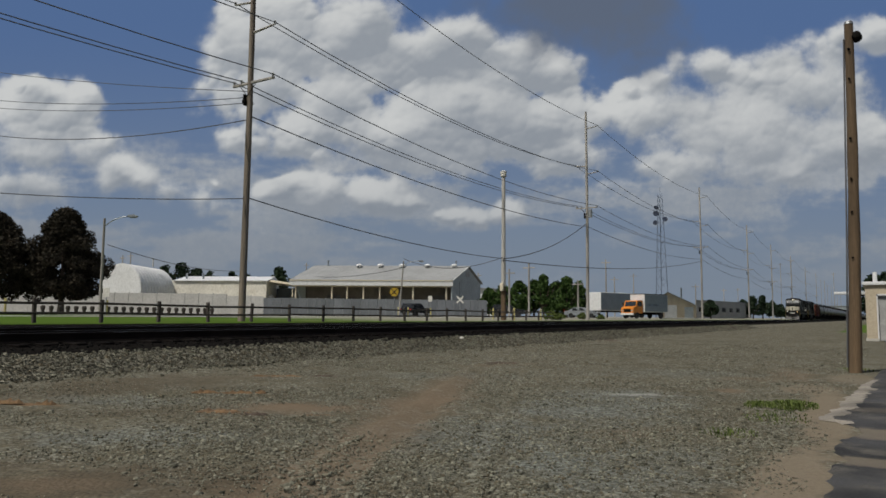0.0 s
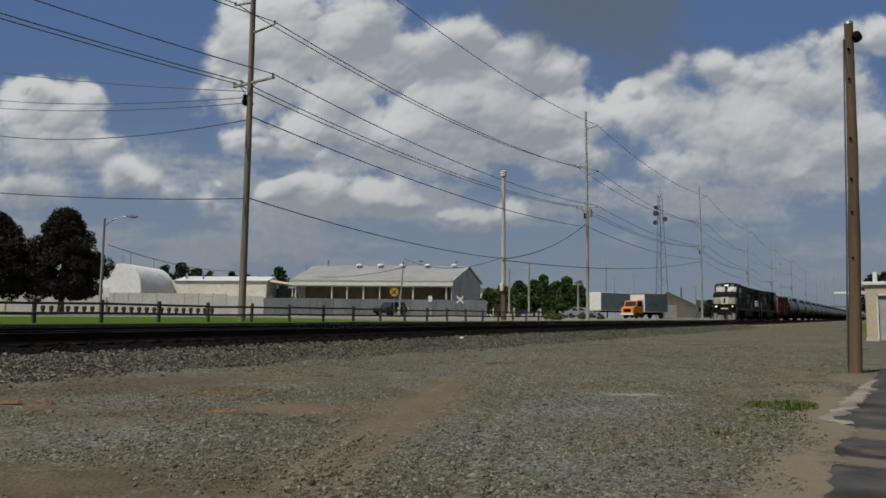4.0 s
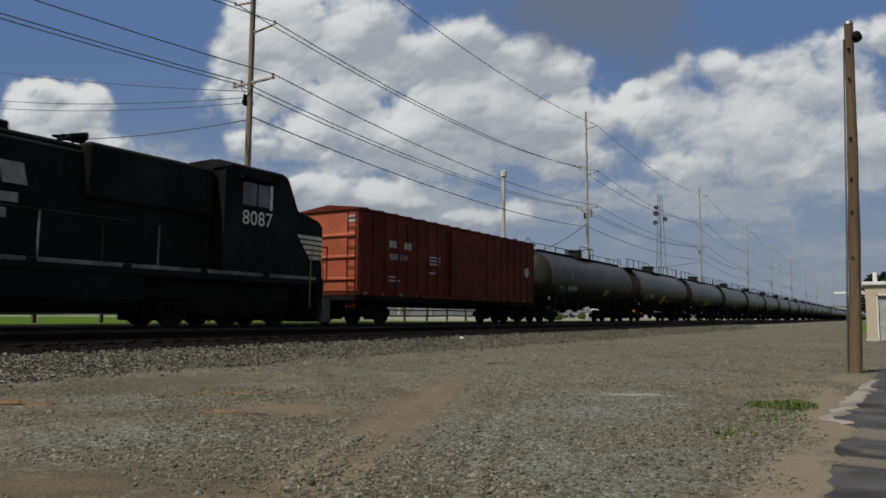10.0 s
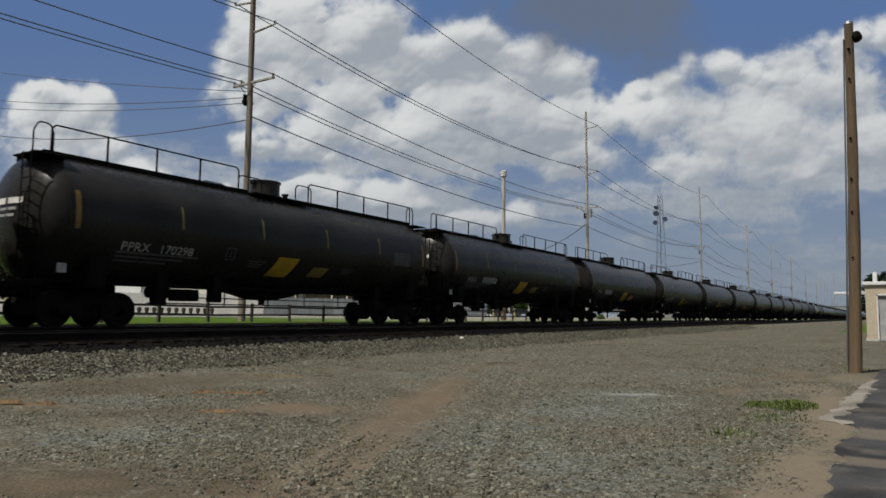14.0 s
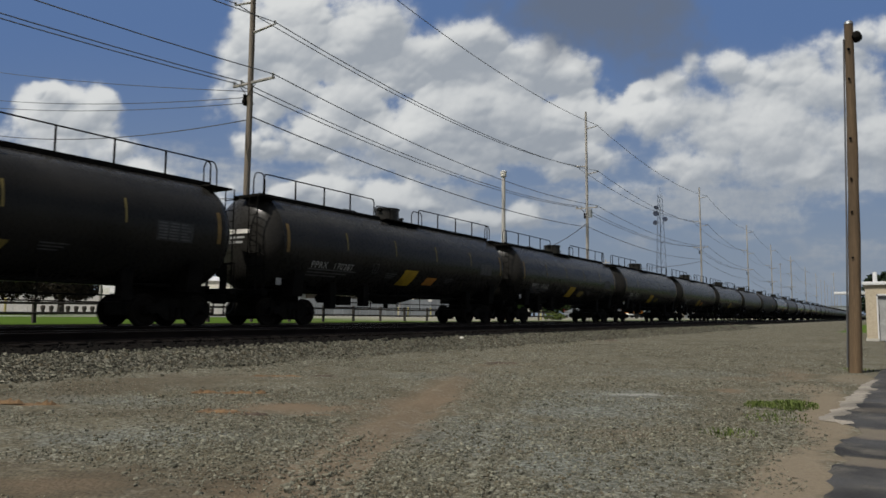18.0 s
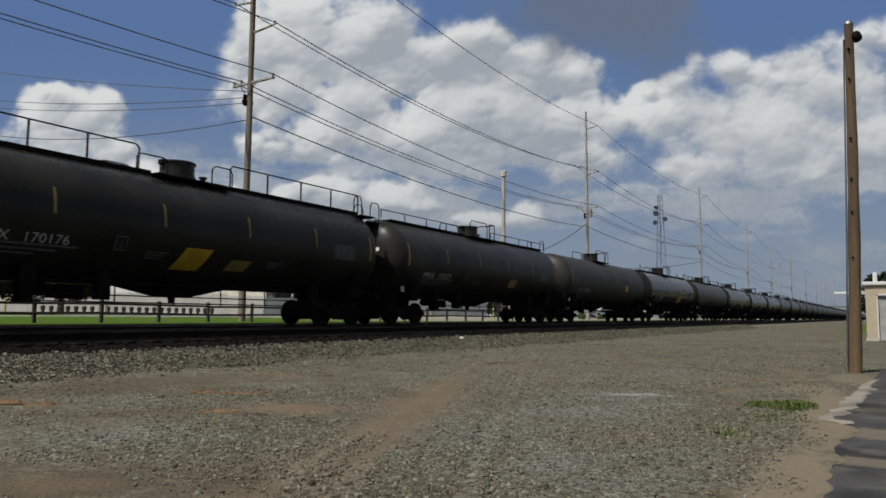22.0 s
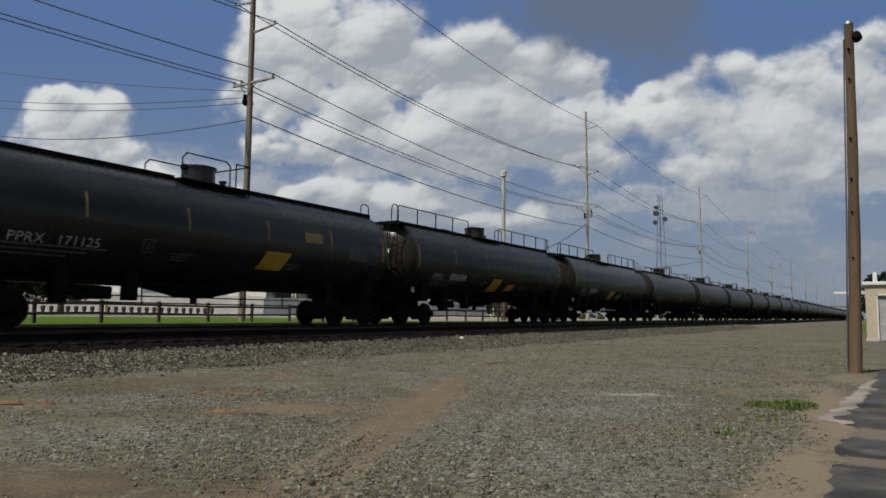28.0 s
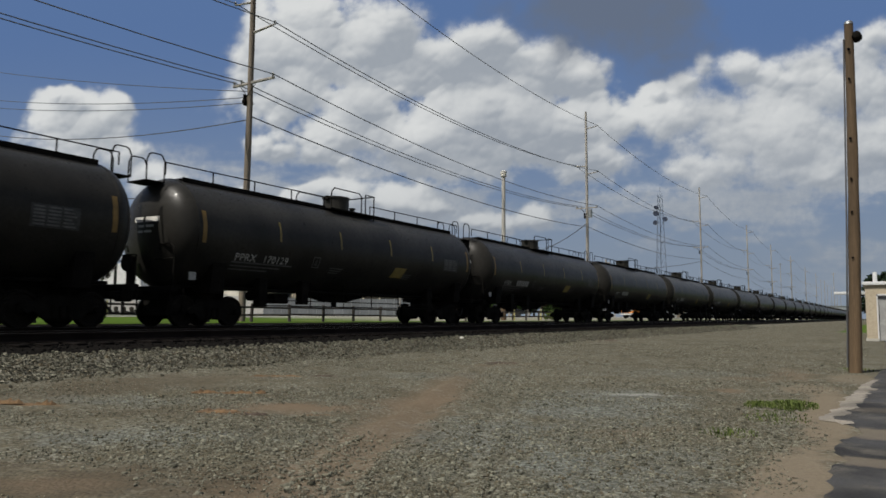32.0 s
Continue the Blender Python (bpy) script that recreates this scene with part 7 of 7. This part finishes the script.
def tree(p, z, h, spread, seed, leaf, label, n=5000, size=0.16, trunk_h=0.22, name="tree", group="", conical=False, clumps=90):
    rng = np.random.default_rng(seed)
    t = thing(name, label, "tree" if name == "tree" else "bush", group, pose(p[0], p[1], z))
    th = h * trunk_h
    tr = part("trunk", M().lathe([(-0.2, 0.045 * h), (0.1, 0.032 * h), (th, 0.026 * h), (h * 0.75, 0.006 * h)], axis="z", n=10), BARK, t)
    for i in range(7):
        a = i * 2.4
        r = spread * rng.uniform(0.5, 0.8)
        z0, z1 = th * rng.uniform(0.9, 1.6), h * rng.uniform(0.45, 0.8)
        part("limb", M().cyl((0, 0, z0), (r * math.cos(a), r * math.sin(a), z1), 0.014 * h, 0.004 * h, 7), BARK, tr)
    cl = []
    for i in range(clumps):
        u = rng.uniform(0, 1) ** 0.85
        zz = th + (h - th) * (0.06 + 0.88 * u)
        if conical:
            wz = (1 - u) + 0.1
        else:
            wz = 0.70 + 1.0 * u if u < 0.28 else 0.98 * (1 - ((u - 0.28) / 0.72) ** 1.55) + 0.06
        a = rng.uniform(0, 6.28)
        r = spread * wz * rng.uniform(0.35, 0.92)
        s = spread * rng.uniform(0.13, 0.25)
        cl.append((r * math.cos(a), r * math.sin(a), zz, s, s, s * 0.8))
    part("crown", leaf_cloud(rng, cl, n, size), leaf, t)
    return t


tree((-63.75, 35.9), 0.88, 9.6, 4.0, 1, LEAFRED, "broad dark purple-leaved maple on the lawn", 60000, 0.12, 0.11, clumps=230)
tree((-66.6, 31.4), 0.88, 8.9, 3.9, 2, LEAFRED, "broad dark purple-leaved maple on the lawn", 50000, 0.12, 0.11, clumps=200)
tree((-69.9, 29.2), 0.88, 8.6, 3.6, 3, LEAFRED, "broad dark purple-leaved maple on the lawn", 16000, 0.16, 0.16)
for i, (x, zt, dd) in enumerate((((-55.31, 102.48), 4.6, 2.2), ((-54.76, 106.50), 5.4, 2.6), ((-51.12, 105.11), 5.8, 2.6), ((-50.30, 109.30), 6.2, 2.8), ((-47.64, 107.29), 7.0, 2.6), ((-47.46, 112.30), 6.0, 2.8), ((-44.40, 109.32), 6.6, 2.8), ((-44.19, 114.35), 6.0, 2.4), ((-57.03, 108.75), 4.2, 2.2))):
    tree(x, 0.95, zt, dd, 10 + i, LEAFGRN, "dense green tree in a hedge row", 3200, 0.24, 0.1, group="green trees behind the yard", conical=i in (4, 6))
for i, (x, h, dd) in enumerate((((-188.94, 138.73), 15.5, 5), ((-184.79, 141.34), 16.0, 5), ((-182.51, 145.21), 14.5, 5), ((-177.08, 146.17), 13.5, 5), ((-173.08, 151.12), 13.5, 4.5), ((-167.89, 151.93), 13.0, 4.5), ((-136.28, 135.00), 13.0, 4.2),
                              ((-1.14, 133.99), 7.4, 2.6), ((0.80, 135.20), 8.0, 3.0))):
    tree(x, 0.9, h, dd, 30 + i, LEAFDK, "distant dark green tree", 1500, 0.5, 0.12, group="distant trees")
for i, (x, h, dd) in enumerate((((-42.29, 267.38), 6.5, 3.4), ((-38.42, 263.68), 7.8, 3.2), ((-36.36, 271.10), 8.0, 3.4), ((-34.01, 278.70), 6.0, 3.4), ((-32.23, 285.93), 5.2, 3.0), ((-36.80, 185.11), 4.5, 2.2))):
    tree(x, 0.9, h, dd, 50 + i, LEAFDK, "distant dark green bushy tree", 1300, 0.42, 0.1, group="bushes along the line", conical=i in (1, 2))
for i, (x, h, dd) in enumerate((((-29.13, 67.46), 0.9, 1.0), ((-29.20, 69.86), 0.7, 0.8), ((-33.21, 86.94), 0.8, 0.8), ((-31.80, 90.27), 0.6, 0.7))):
    tree(x, ground_z(x[0]), h, dd, 70 + i, WEED, "low scruffy green shrub", 900, 0.09, 0.1, name="shrub", group="verge shrubs")

# ---- loose stone, weeds and litter ----
def scatter(name, pts, radius, template_v, template_f, material, label, category, rng, squash=0.7):
    n, k, m = len(pts), len(template_v), len(template_f)
    tv = np.array(template_v, dtype=np.float64)
    sc = radius[:, None, None] * rng.uniform(0.65, 1.25, (n, 1, 3))
    jit = 1 + rng.uniform(-0.28, 0.28, (n, k, 1))
    v = tv[None] * sc * jit
    q = rng.normal(size=(n, 4))
    q /= np.linalg.norm(q, axis=1)[:, None]
    w, x, y, z = q.T
    R = np.stack([1 - 2 * (y * y + z * z), 2 * (x * y - z * w), 2 * (x * z + y * w), 2 * (x * y + z * w), 1 - 2 * (x * x + z * z), 2 * (y * z - x * w),
                  2 * (x * z - y * w), 2 * (y * z + x * w), 1 - 2 * (x * x + y * y)], 1).reshape(n, 3, 3)
    v = np.einsum("nij,nkj->nki", R, v)
    v[:, :, 2] *= squash
    v += pts[:, None, :]
    f = (np.array(template_f)[None] + (np.arange(n) * k)[:, None, None]).reshape(-1, 3)
    me = bpy.data.meshes.new(name)
    me.vertices.add(n * k)
    me.vertices.foreach_set("co", v.astype(np.float32).ravel())
    me.loops.add(len(f) * 3)
    me.loops.foreach_set("vertex_index", f.astype(np.int32).ravel())
    me.polygons.add(len(f))
    me.polygons.foreach_set("loop_start", np.arange(0, len(f) * 3, 3, dtype=np.int32))
    me.update()
    me.materials.append(material)
    return tagged(new(name, me), label, category, kind="stuff")


def stone_mat(name, a, z, brown):
    mt, nt, b = nodes_of(name)
    g = nt.nodes.new("ShaderNodeNewGeometry")
    rnd = g.outputs["Random Per Island"]
    c = mixc(nt, rnd, a, z)
    sel = ramp(nt, math_n(nt, "FRACT", math_n(nt, "MULTIPLY", rnd, 17.3)), 0.72, 0.95, 0, 0.7)
    c = mixc(nt, sel, c, brown)
    n = noise_n(nt, g.outputs["Position"], 60, 3)
    c = mixc(nt, ramp(nt, n, 0.35, 0.7, 0, 0.4), c, tuple(x * 0.5 for x in a))
    nt.links.new(c, b.inputs["Base Color"])
    b.inputs["Roughness"].default_value = 0.92
    b.inputs["Specular IOR Level"].default_value = 0.05
    return mt


PHI = (1 + 5 ** 0.5) / 2
ICO_V = [(0, 1, PHI), (0, -1, PHI), (0, 1, -PHI), (0, -1, -PHI), (1, PHI, 0), (-1, PHI, 0), (1, -PHI, 0), (-1, -PHI, 0), (PHI, 0, 1), (-PHI, 0, 1), (PHI, 0, -1), (-PHI, 0, -1)]
ICO_V = [tuple(c / 1.9 for c in p) for p in ICO_V]
ICO_F = [t for t in [(i, j, k) for i in range(12) for j in range(i + 1, 12) for k in range(j + 1, 12)]
         if all(abs(sum((ICO_V[a][c] - ICO_V[b][c]) ** 2 for c in range(3)) - (2 / 1.9) ** 2) < 0.01 for a, b in ((t[0], t[1]), (t[1], t[2]), (t[0], t[2])))]
OCT_V = [(1, 0, 0), (-1, 0, 0), (0, 1, 0), (0, -1, 0), (0, 0, 1), (0, 0, -1)]
OCT_F = [(0, 2, 4), (2, 1, 4), (1, 3, 4), (3, 0, 4), (2, 0, 5), (1, 2, 5), (3, 1, 5), (0, 3, 5)]
STONE = stone_mat("ballast_stone", (0.060, 0.058, 0.045), (0.23, 0.22, 0.172), (0.14, 0.118, 0.078))
# stones of the track bed, kept near black like the bed itself
DARKST = stone_mat("near_black_ballast_stone", (0.005, 0.0047, 0.0045), (0.014, 0.013, 0.012), (0.012, 0.010, 0.008))
PEBBLE = stone_mat("yard_pebble", (0.044, 0.043, 0.032), (0.265, 0.258, 0.20), (0.115, 0.090, 0.055))


def stones():
    rng = np.random.default_rng(5)
    n = 26000
    y = 2.5 + 75 * rng.uniform(0, 1, n) ** 1.5
    x = rng.uniform(-12.02, -10.85, n) + rng.normal(0, 0.08, n)
    x += np.where(rng.uniform(0, 1, n) < 0.06, rng.uniform(0, 0.9, n), 0)
    z = np.array([ground_z(a) for a in x]) + 0.008
    r = rng.uniform(0.020, 0.046, n) * (1 + y / 90)
    scatter("ballast_stones", np.stack([x, y, z], 1), r, ICO_V, ICO_F, STONE, "loose grey crushed-stone ballast on the bank", "ballast", rng)
    n = 9000
    y = 2.5 + 50 * rng.uniform(0, 1, n) ** 1.3
    x = rng.uniform(-21.4, -12.2, n)
    z = np.array([ground_z(a) for a in x]) + rng.uniform(0, 0.03, n)
    scatter("track_ballast", np.stack([x, y, z], 1), rng.uniform(0.025, 0.05, n), OCT_V, OCT_F, DARKST, "near-black ballast between the rails", "ballast", rng)
    n = 460000
    a = np.radians(rng.uniform(-3, 66, n))
    d = 2.6 + 27 * rng.uniform(0, 1, n) ** 1.5
    x, y = -np.sin(a) * d, np.cos(a) * d
    keep = (x > -10.9) & (x < -0.45)
    dens = np.array([0.15 + noise.noise((p * 0.55, q * 0.55, 1.7)) + 0.5 * noise.noise((p * 1.7, q * 1.7, 7.7)) for p, q in zip(x, y)])
    for cx, cy, rx, ry in ((-2.8, 9.2, 1.5, 2.2), (-2.7, 5.4, 1.3, 1.4), (-5.2, 4.1, 1.2, 0.7), (-1.5, 5.6, 0.8, 1.2)):
        dens += 0.55 * np.exp(-((x - cx) / rx) ** 2 - ((y - cy) / ry) ** 2)
    dens -= 0.55 * np.exp(-((x - track_line(y) + 0.1) / 0.45) ** 2)
    for cx, cy, rx, ry in ((-5.55, 5.7, 1.0, 0.6), (-8.3, 4.3, 0.5, 0.3), (-4.95, 7.0, 0.7, 1.2), (-4.3, 2.4, 0.6, 0.3), (-1.9, 10.9, 0.4, 0.8), (-0.5, 8.0, 0.28, 5.0)):
        dens -= 0.7 * np.exp(-((x - cx) / rx) ** 2 - ((y - cy) / ry) ** 2)
    for cx, cy, rx, ry in ((-4.4, 2.4, 2.2, 0.6), (-9.2, 6.6, 1.2, 2.4), (-6.6, 4.7, 1.3, 0.35), (-7.5, 8.0, 1.2, 1.0), (-3.6, 11.5, 1.4, 1.0), (-1.3, 12.5, 0.6, 1.6)):
        dens -= 0.32 * np.exp(-((x - cx) / rx) ** 2 - ((y - cy) / ry) ** 2)
    keep &= rng.uniform(-0.45, 1.15, n) < dens * 1.25
    x, y = x[keep], y[keep]
    r = np.clip(rng.lognormal(-5.2, 0.55, len(x)), 0.004, 0.028) * (1 + d[keep] / 40)
    z = np.array([yard_z(p, q) for p, q in zip(x, y)]) + 0.002
    scatter("yard_gravel", np.stack([x, y, z], 1), r, OCT_V, OCT_F, PEBBLE, "scattered grey gravel on the yard", "gravel", rng, 0.68)


stones()


def tuft(name, cx, cy, rx, ry, n, hmax, seed, label):
    rng = np.random.default_rng(seed)
    a, r = rng.uniform(0, 6.28, n), rng.uniform(0, 1, n) ** 0.7
    mm = M()
    for i in range(n):
        x, y = cx + rx * r[i] * math.cos(a[i]), cy + ry * r[i] * math.sin(a[i])
        h = hmax * rng.uniform(0.35, 1.0) * (1.15 - r[i] * 0.7)
        t = rng.uniform(0, 6.28)
        dx, dy = math.cos(t), math.sin(t)
        w, b = 0.003 + 0.005 * rng.uniform(), h * rng.uniform(0.2, 0.9)
        mm.add([(x - dy * w, y + dx * w, 0), (x + dy * w, y - dx * w, 0), (x + dx * b * 0.4 + dy * w * 0.8, y + dy * b * 0.4 - dx * w * 0.8, h * 0.65), (x + dx * b * 0.4 - dy * w * 0.8, y + dy * b * 0.4 + dx * w * 0.8, h * 0.65), (x + dx * b, y + dy * b, h)],
               [(0, 1, 2, 3), (3, 2, 4)])
    me = bpy.data.meshes.new(name)
    me.from_pydata(mm.v, [], mm.f)
    me.materials.append(WEED)
    return tagged(new(name, me), label, "weeds", kind="stuff")


tuft("weeds", -0.98, 9.35, 0.30, 0.55, 900, 0.075, 1, "patch of bright green weeds in the gravel")
tuft("weeds", -1.32, 9.2, 0.16, 0.35, 320, 0.07, 2, "thin patch of green weeds in the gravel")
tuft("weeds", -1.22, 6.8, 0.26, 0.35, 160, 0.05, 3, "sparse green sprigs in the gravel")
tuft("weeds", -1.0, 8.2, 0.34, 0.6, 180, 0.05, 4, "sparse green sprigs in the gravel")
tuft("weeds", -0.55, 16.6, 0.5, 0.6, 160, 0.08, 5, "dry weeds round the foot of the pole")


def litter(x, y, l, w, turn, material, label, h=0.03, name="wood_piece"):
    """A ragged, splintered lump lying in the dirt."""
    mm = M()
    n, m = 16, 6
    v, f = [], []
    for i in range(n + 1):
        for j in range(m + 1):
            a, b = i / n * 2 - 1, j / m * 2 - 1
            e = max(0.0, 1 - a * a) ** 0.5
            rag = 0.55 + 0.45 * noise.noise((a * 2.3 + x, b * 0.7 + y, 1))
            lift = h * max(0.0, 1 - b * b) * e * (0.55 + 0.9 * noise.noise((a * 4 + x, b * 2.5, y)))
            v.append((a * l / 2, b * w / 2 * e * (0.6 + rag) + 0.12 * w * noise.noise((a * 3, x, y)), max(-0.01, lift)))
    for i in range(n):
        for j in range(m):
            k = i * (m + 1) + j
            f.append((k, k + m + 1, k + m + 2, k + 1))
    mm.add(v, f)
    return single(name, mm, material, label, "wood", "", pose(x, y, yard_z(x, y) + 0.004, 0, 0, turn))


ROTWOOD = surf("rotten_orange_wood", (0.135, 0.080, 0.036), 0.95, dark=0.5, light=1.4, big=5, fine=40, bump=0.6)
litter(-7.45, 6.12, 0.34, 0.10, 40, ROTWOOD, "short piece of rotten orange-brown wood", 0.06)
litter(-7.05, 6.32, 0.40, 0.07, 32, ROTWOOD, "thin splinter of rotten orange-brown wood", 0.05)
litter(-6.80, 6.48, 0.16, 0.10, 10, ROTWOOD, "small chip of rotten wood", 0.05)
litter(-8.6, 8.55, 0.9, 0.08, 32, ROTWOOD, "flat strip of weathered wood", 0.03)
litter(-7.95, 8.95, 0.5, 0.05, 40, BARK, "dark weathered stick on the gravel", 0.03)
litter(-5.85, 4.98, 0.45, 0.16, 36, ROTWOOD, "flat flake of orange-brown bark", 0.04)
litter(-5.45, 5.10, 0.30, 0.06, 50, BARK, "dark strip of bark half buried in dirt", 0.035)
litter(-8.45, 4.20, 0.42, 0.13, 28, ROTWOOD, "splintered slab of orange-brown bark", 0.06)
litter(-8.05, 4.42, 0.25, 0.08, 40, ROTWOOD, "small flake of orange-brown bark", 0.05)
litter(-9.9, 29.0, 0.9, 0.2, 20, BARK, "weathered board lying on the gravel", 0.07)
litter(-7.1, 13.8, 0.8, 0.1, 30, BARK, "dark weathered stick lying on the gravel", 0.05)
single("stone", M().lathe([(0, 0.03), (0.02, 0.075), (0.05, 0.07), (0.07, 0.03)], axis="z", n=9), WHITEP, "single white stone on the ballast bank", "stone", "", pose(-11.75, 19.9, 0.27))
br = M().tube([(0, 0, 0), (0.1, 0.5, 0.25), (0.3, 0.9, 0.1), (0.5, 1.6, 0.3)], 0.03, 6).tube([(0.1, 0.5, 0.25), (-0.2, 0.8, 0.6)], 0.02, 5)
single("branch", br, BARK, "bare fallen branch on the bank", "branch", "", pose(-10.9, 62.0, 0.04))


NEARBY = {ob for ob, y, turned in CONSIST[:34]}


def roll_wheels():
    """Every wheel turns on its axle at the train's speed; wheels alike share one set of keys."""
    made = {}
    for w in [o for o in scene.objects if o.name.startswith("wheel") and o.parent and o.parent.name.startswith("truck")]:
        top = w.parent.parent
        if top not in NEARBY:
            continue
        r = w.matrix_basis.translation.z
        back = w.matrix_basis.to_3x3()[0][0] < 0
        turned = top.matrix_basis.to_3x3()[0][0] < 0
        key = (tuple(round(c, 3) for c in w.matrix_basis.translation), back, turned)
        if key not in made:
            base = w.matrix_basis.copy()
            step = math.degrees(SPEED / r) * (1 if back == turned else -1)
            walk(w, [(k / 30, base @ pose(0, 0, 0, step * k / 30, 0, 0)) for k in range(0, 961)])
            made[key] = w
        else:
            src = made[key].animation_data
            w.rotation_mode = "QUATERNION"
            w.animation_data_create()
            w.animation_data.action = src.action
            w.animation_data.action_slot = src.action_slot


def motions():
    roll_wheels()
    for ob, y, turned in CONSIST:
        rz = 180 if turned else 0
        walk(ob, [(t, pose(TRAIN_X, y - SPEED * t, RAIL_Z, 0, 0, rz)) for t in (0.0, 8.0, 16.0, 24.0, 32.0)])
    drive = ((0.0, 129.9), (2.0, 97.1), (3.5, 78.1), (5.5, 53.1), (6.1, 45.2), (6.7, 38.9), (7.5, 30.2), (8.0, 26.3), (12.0, -5.0), (20.0, -68.0), (32.0, -160.0))
    walk(suv, [(t, pose(-53.1, y - 2.4, ground_z(-53.1) + 0.02)) for t, y in drive])
    away = ((0.0, 83.2), (0.5, 90.0), (1.0, 96.2), (1.5, 102.0), (3.0, 119.0), (8.0, 180.0), (32.0, 470.0))
    walk(sedan, [(t, pose(-56.8, y + 2.4, ground_z(-56.8) + 0.02, 0, 0, 180)) for t, y in away])
    for ob in SKY_SHEETS:
        walk(ob, [(t, pose(0, 0, 0, 0, 0, -0.066 * (t - 16)) @ VIEW @ pose(0, 0, 0, -0.014 * (t - 16))) for t in (0.0, 16.0, 32.0)])


motions()
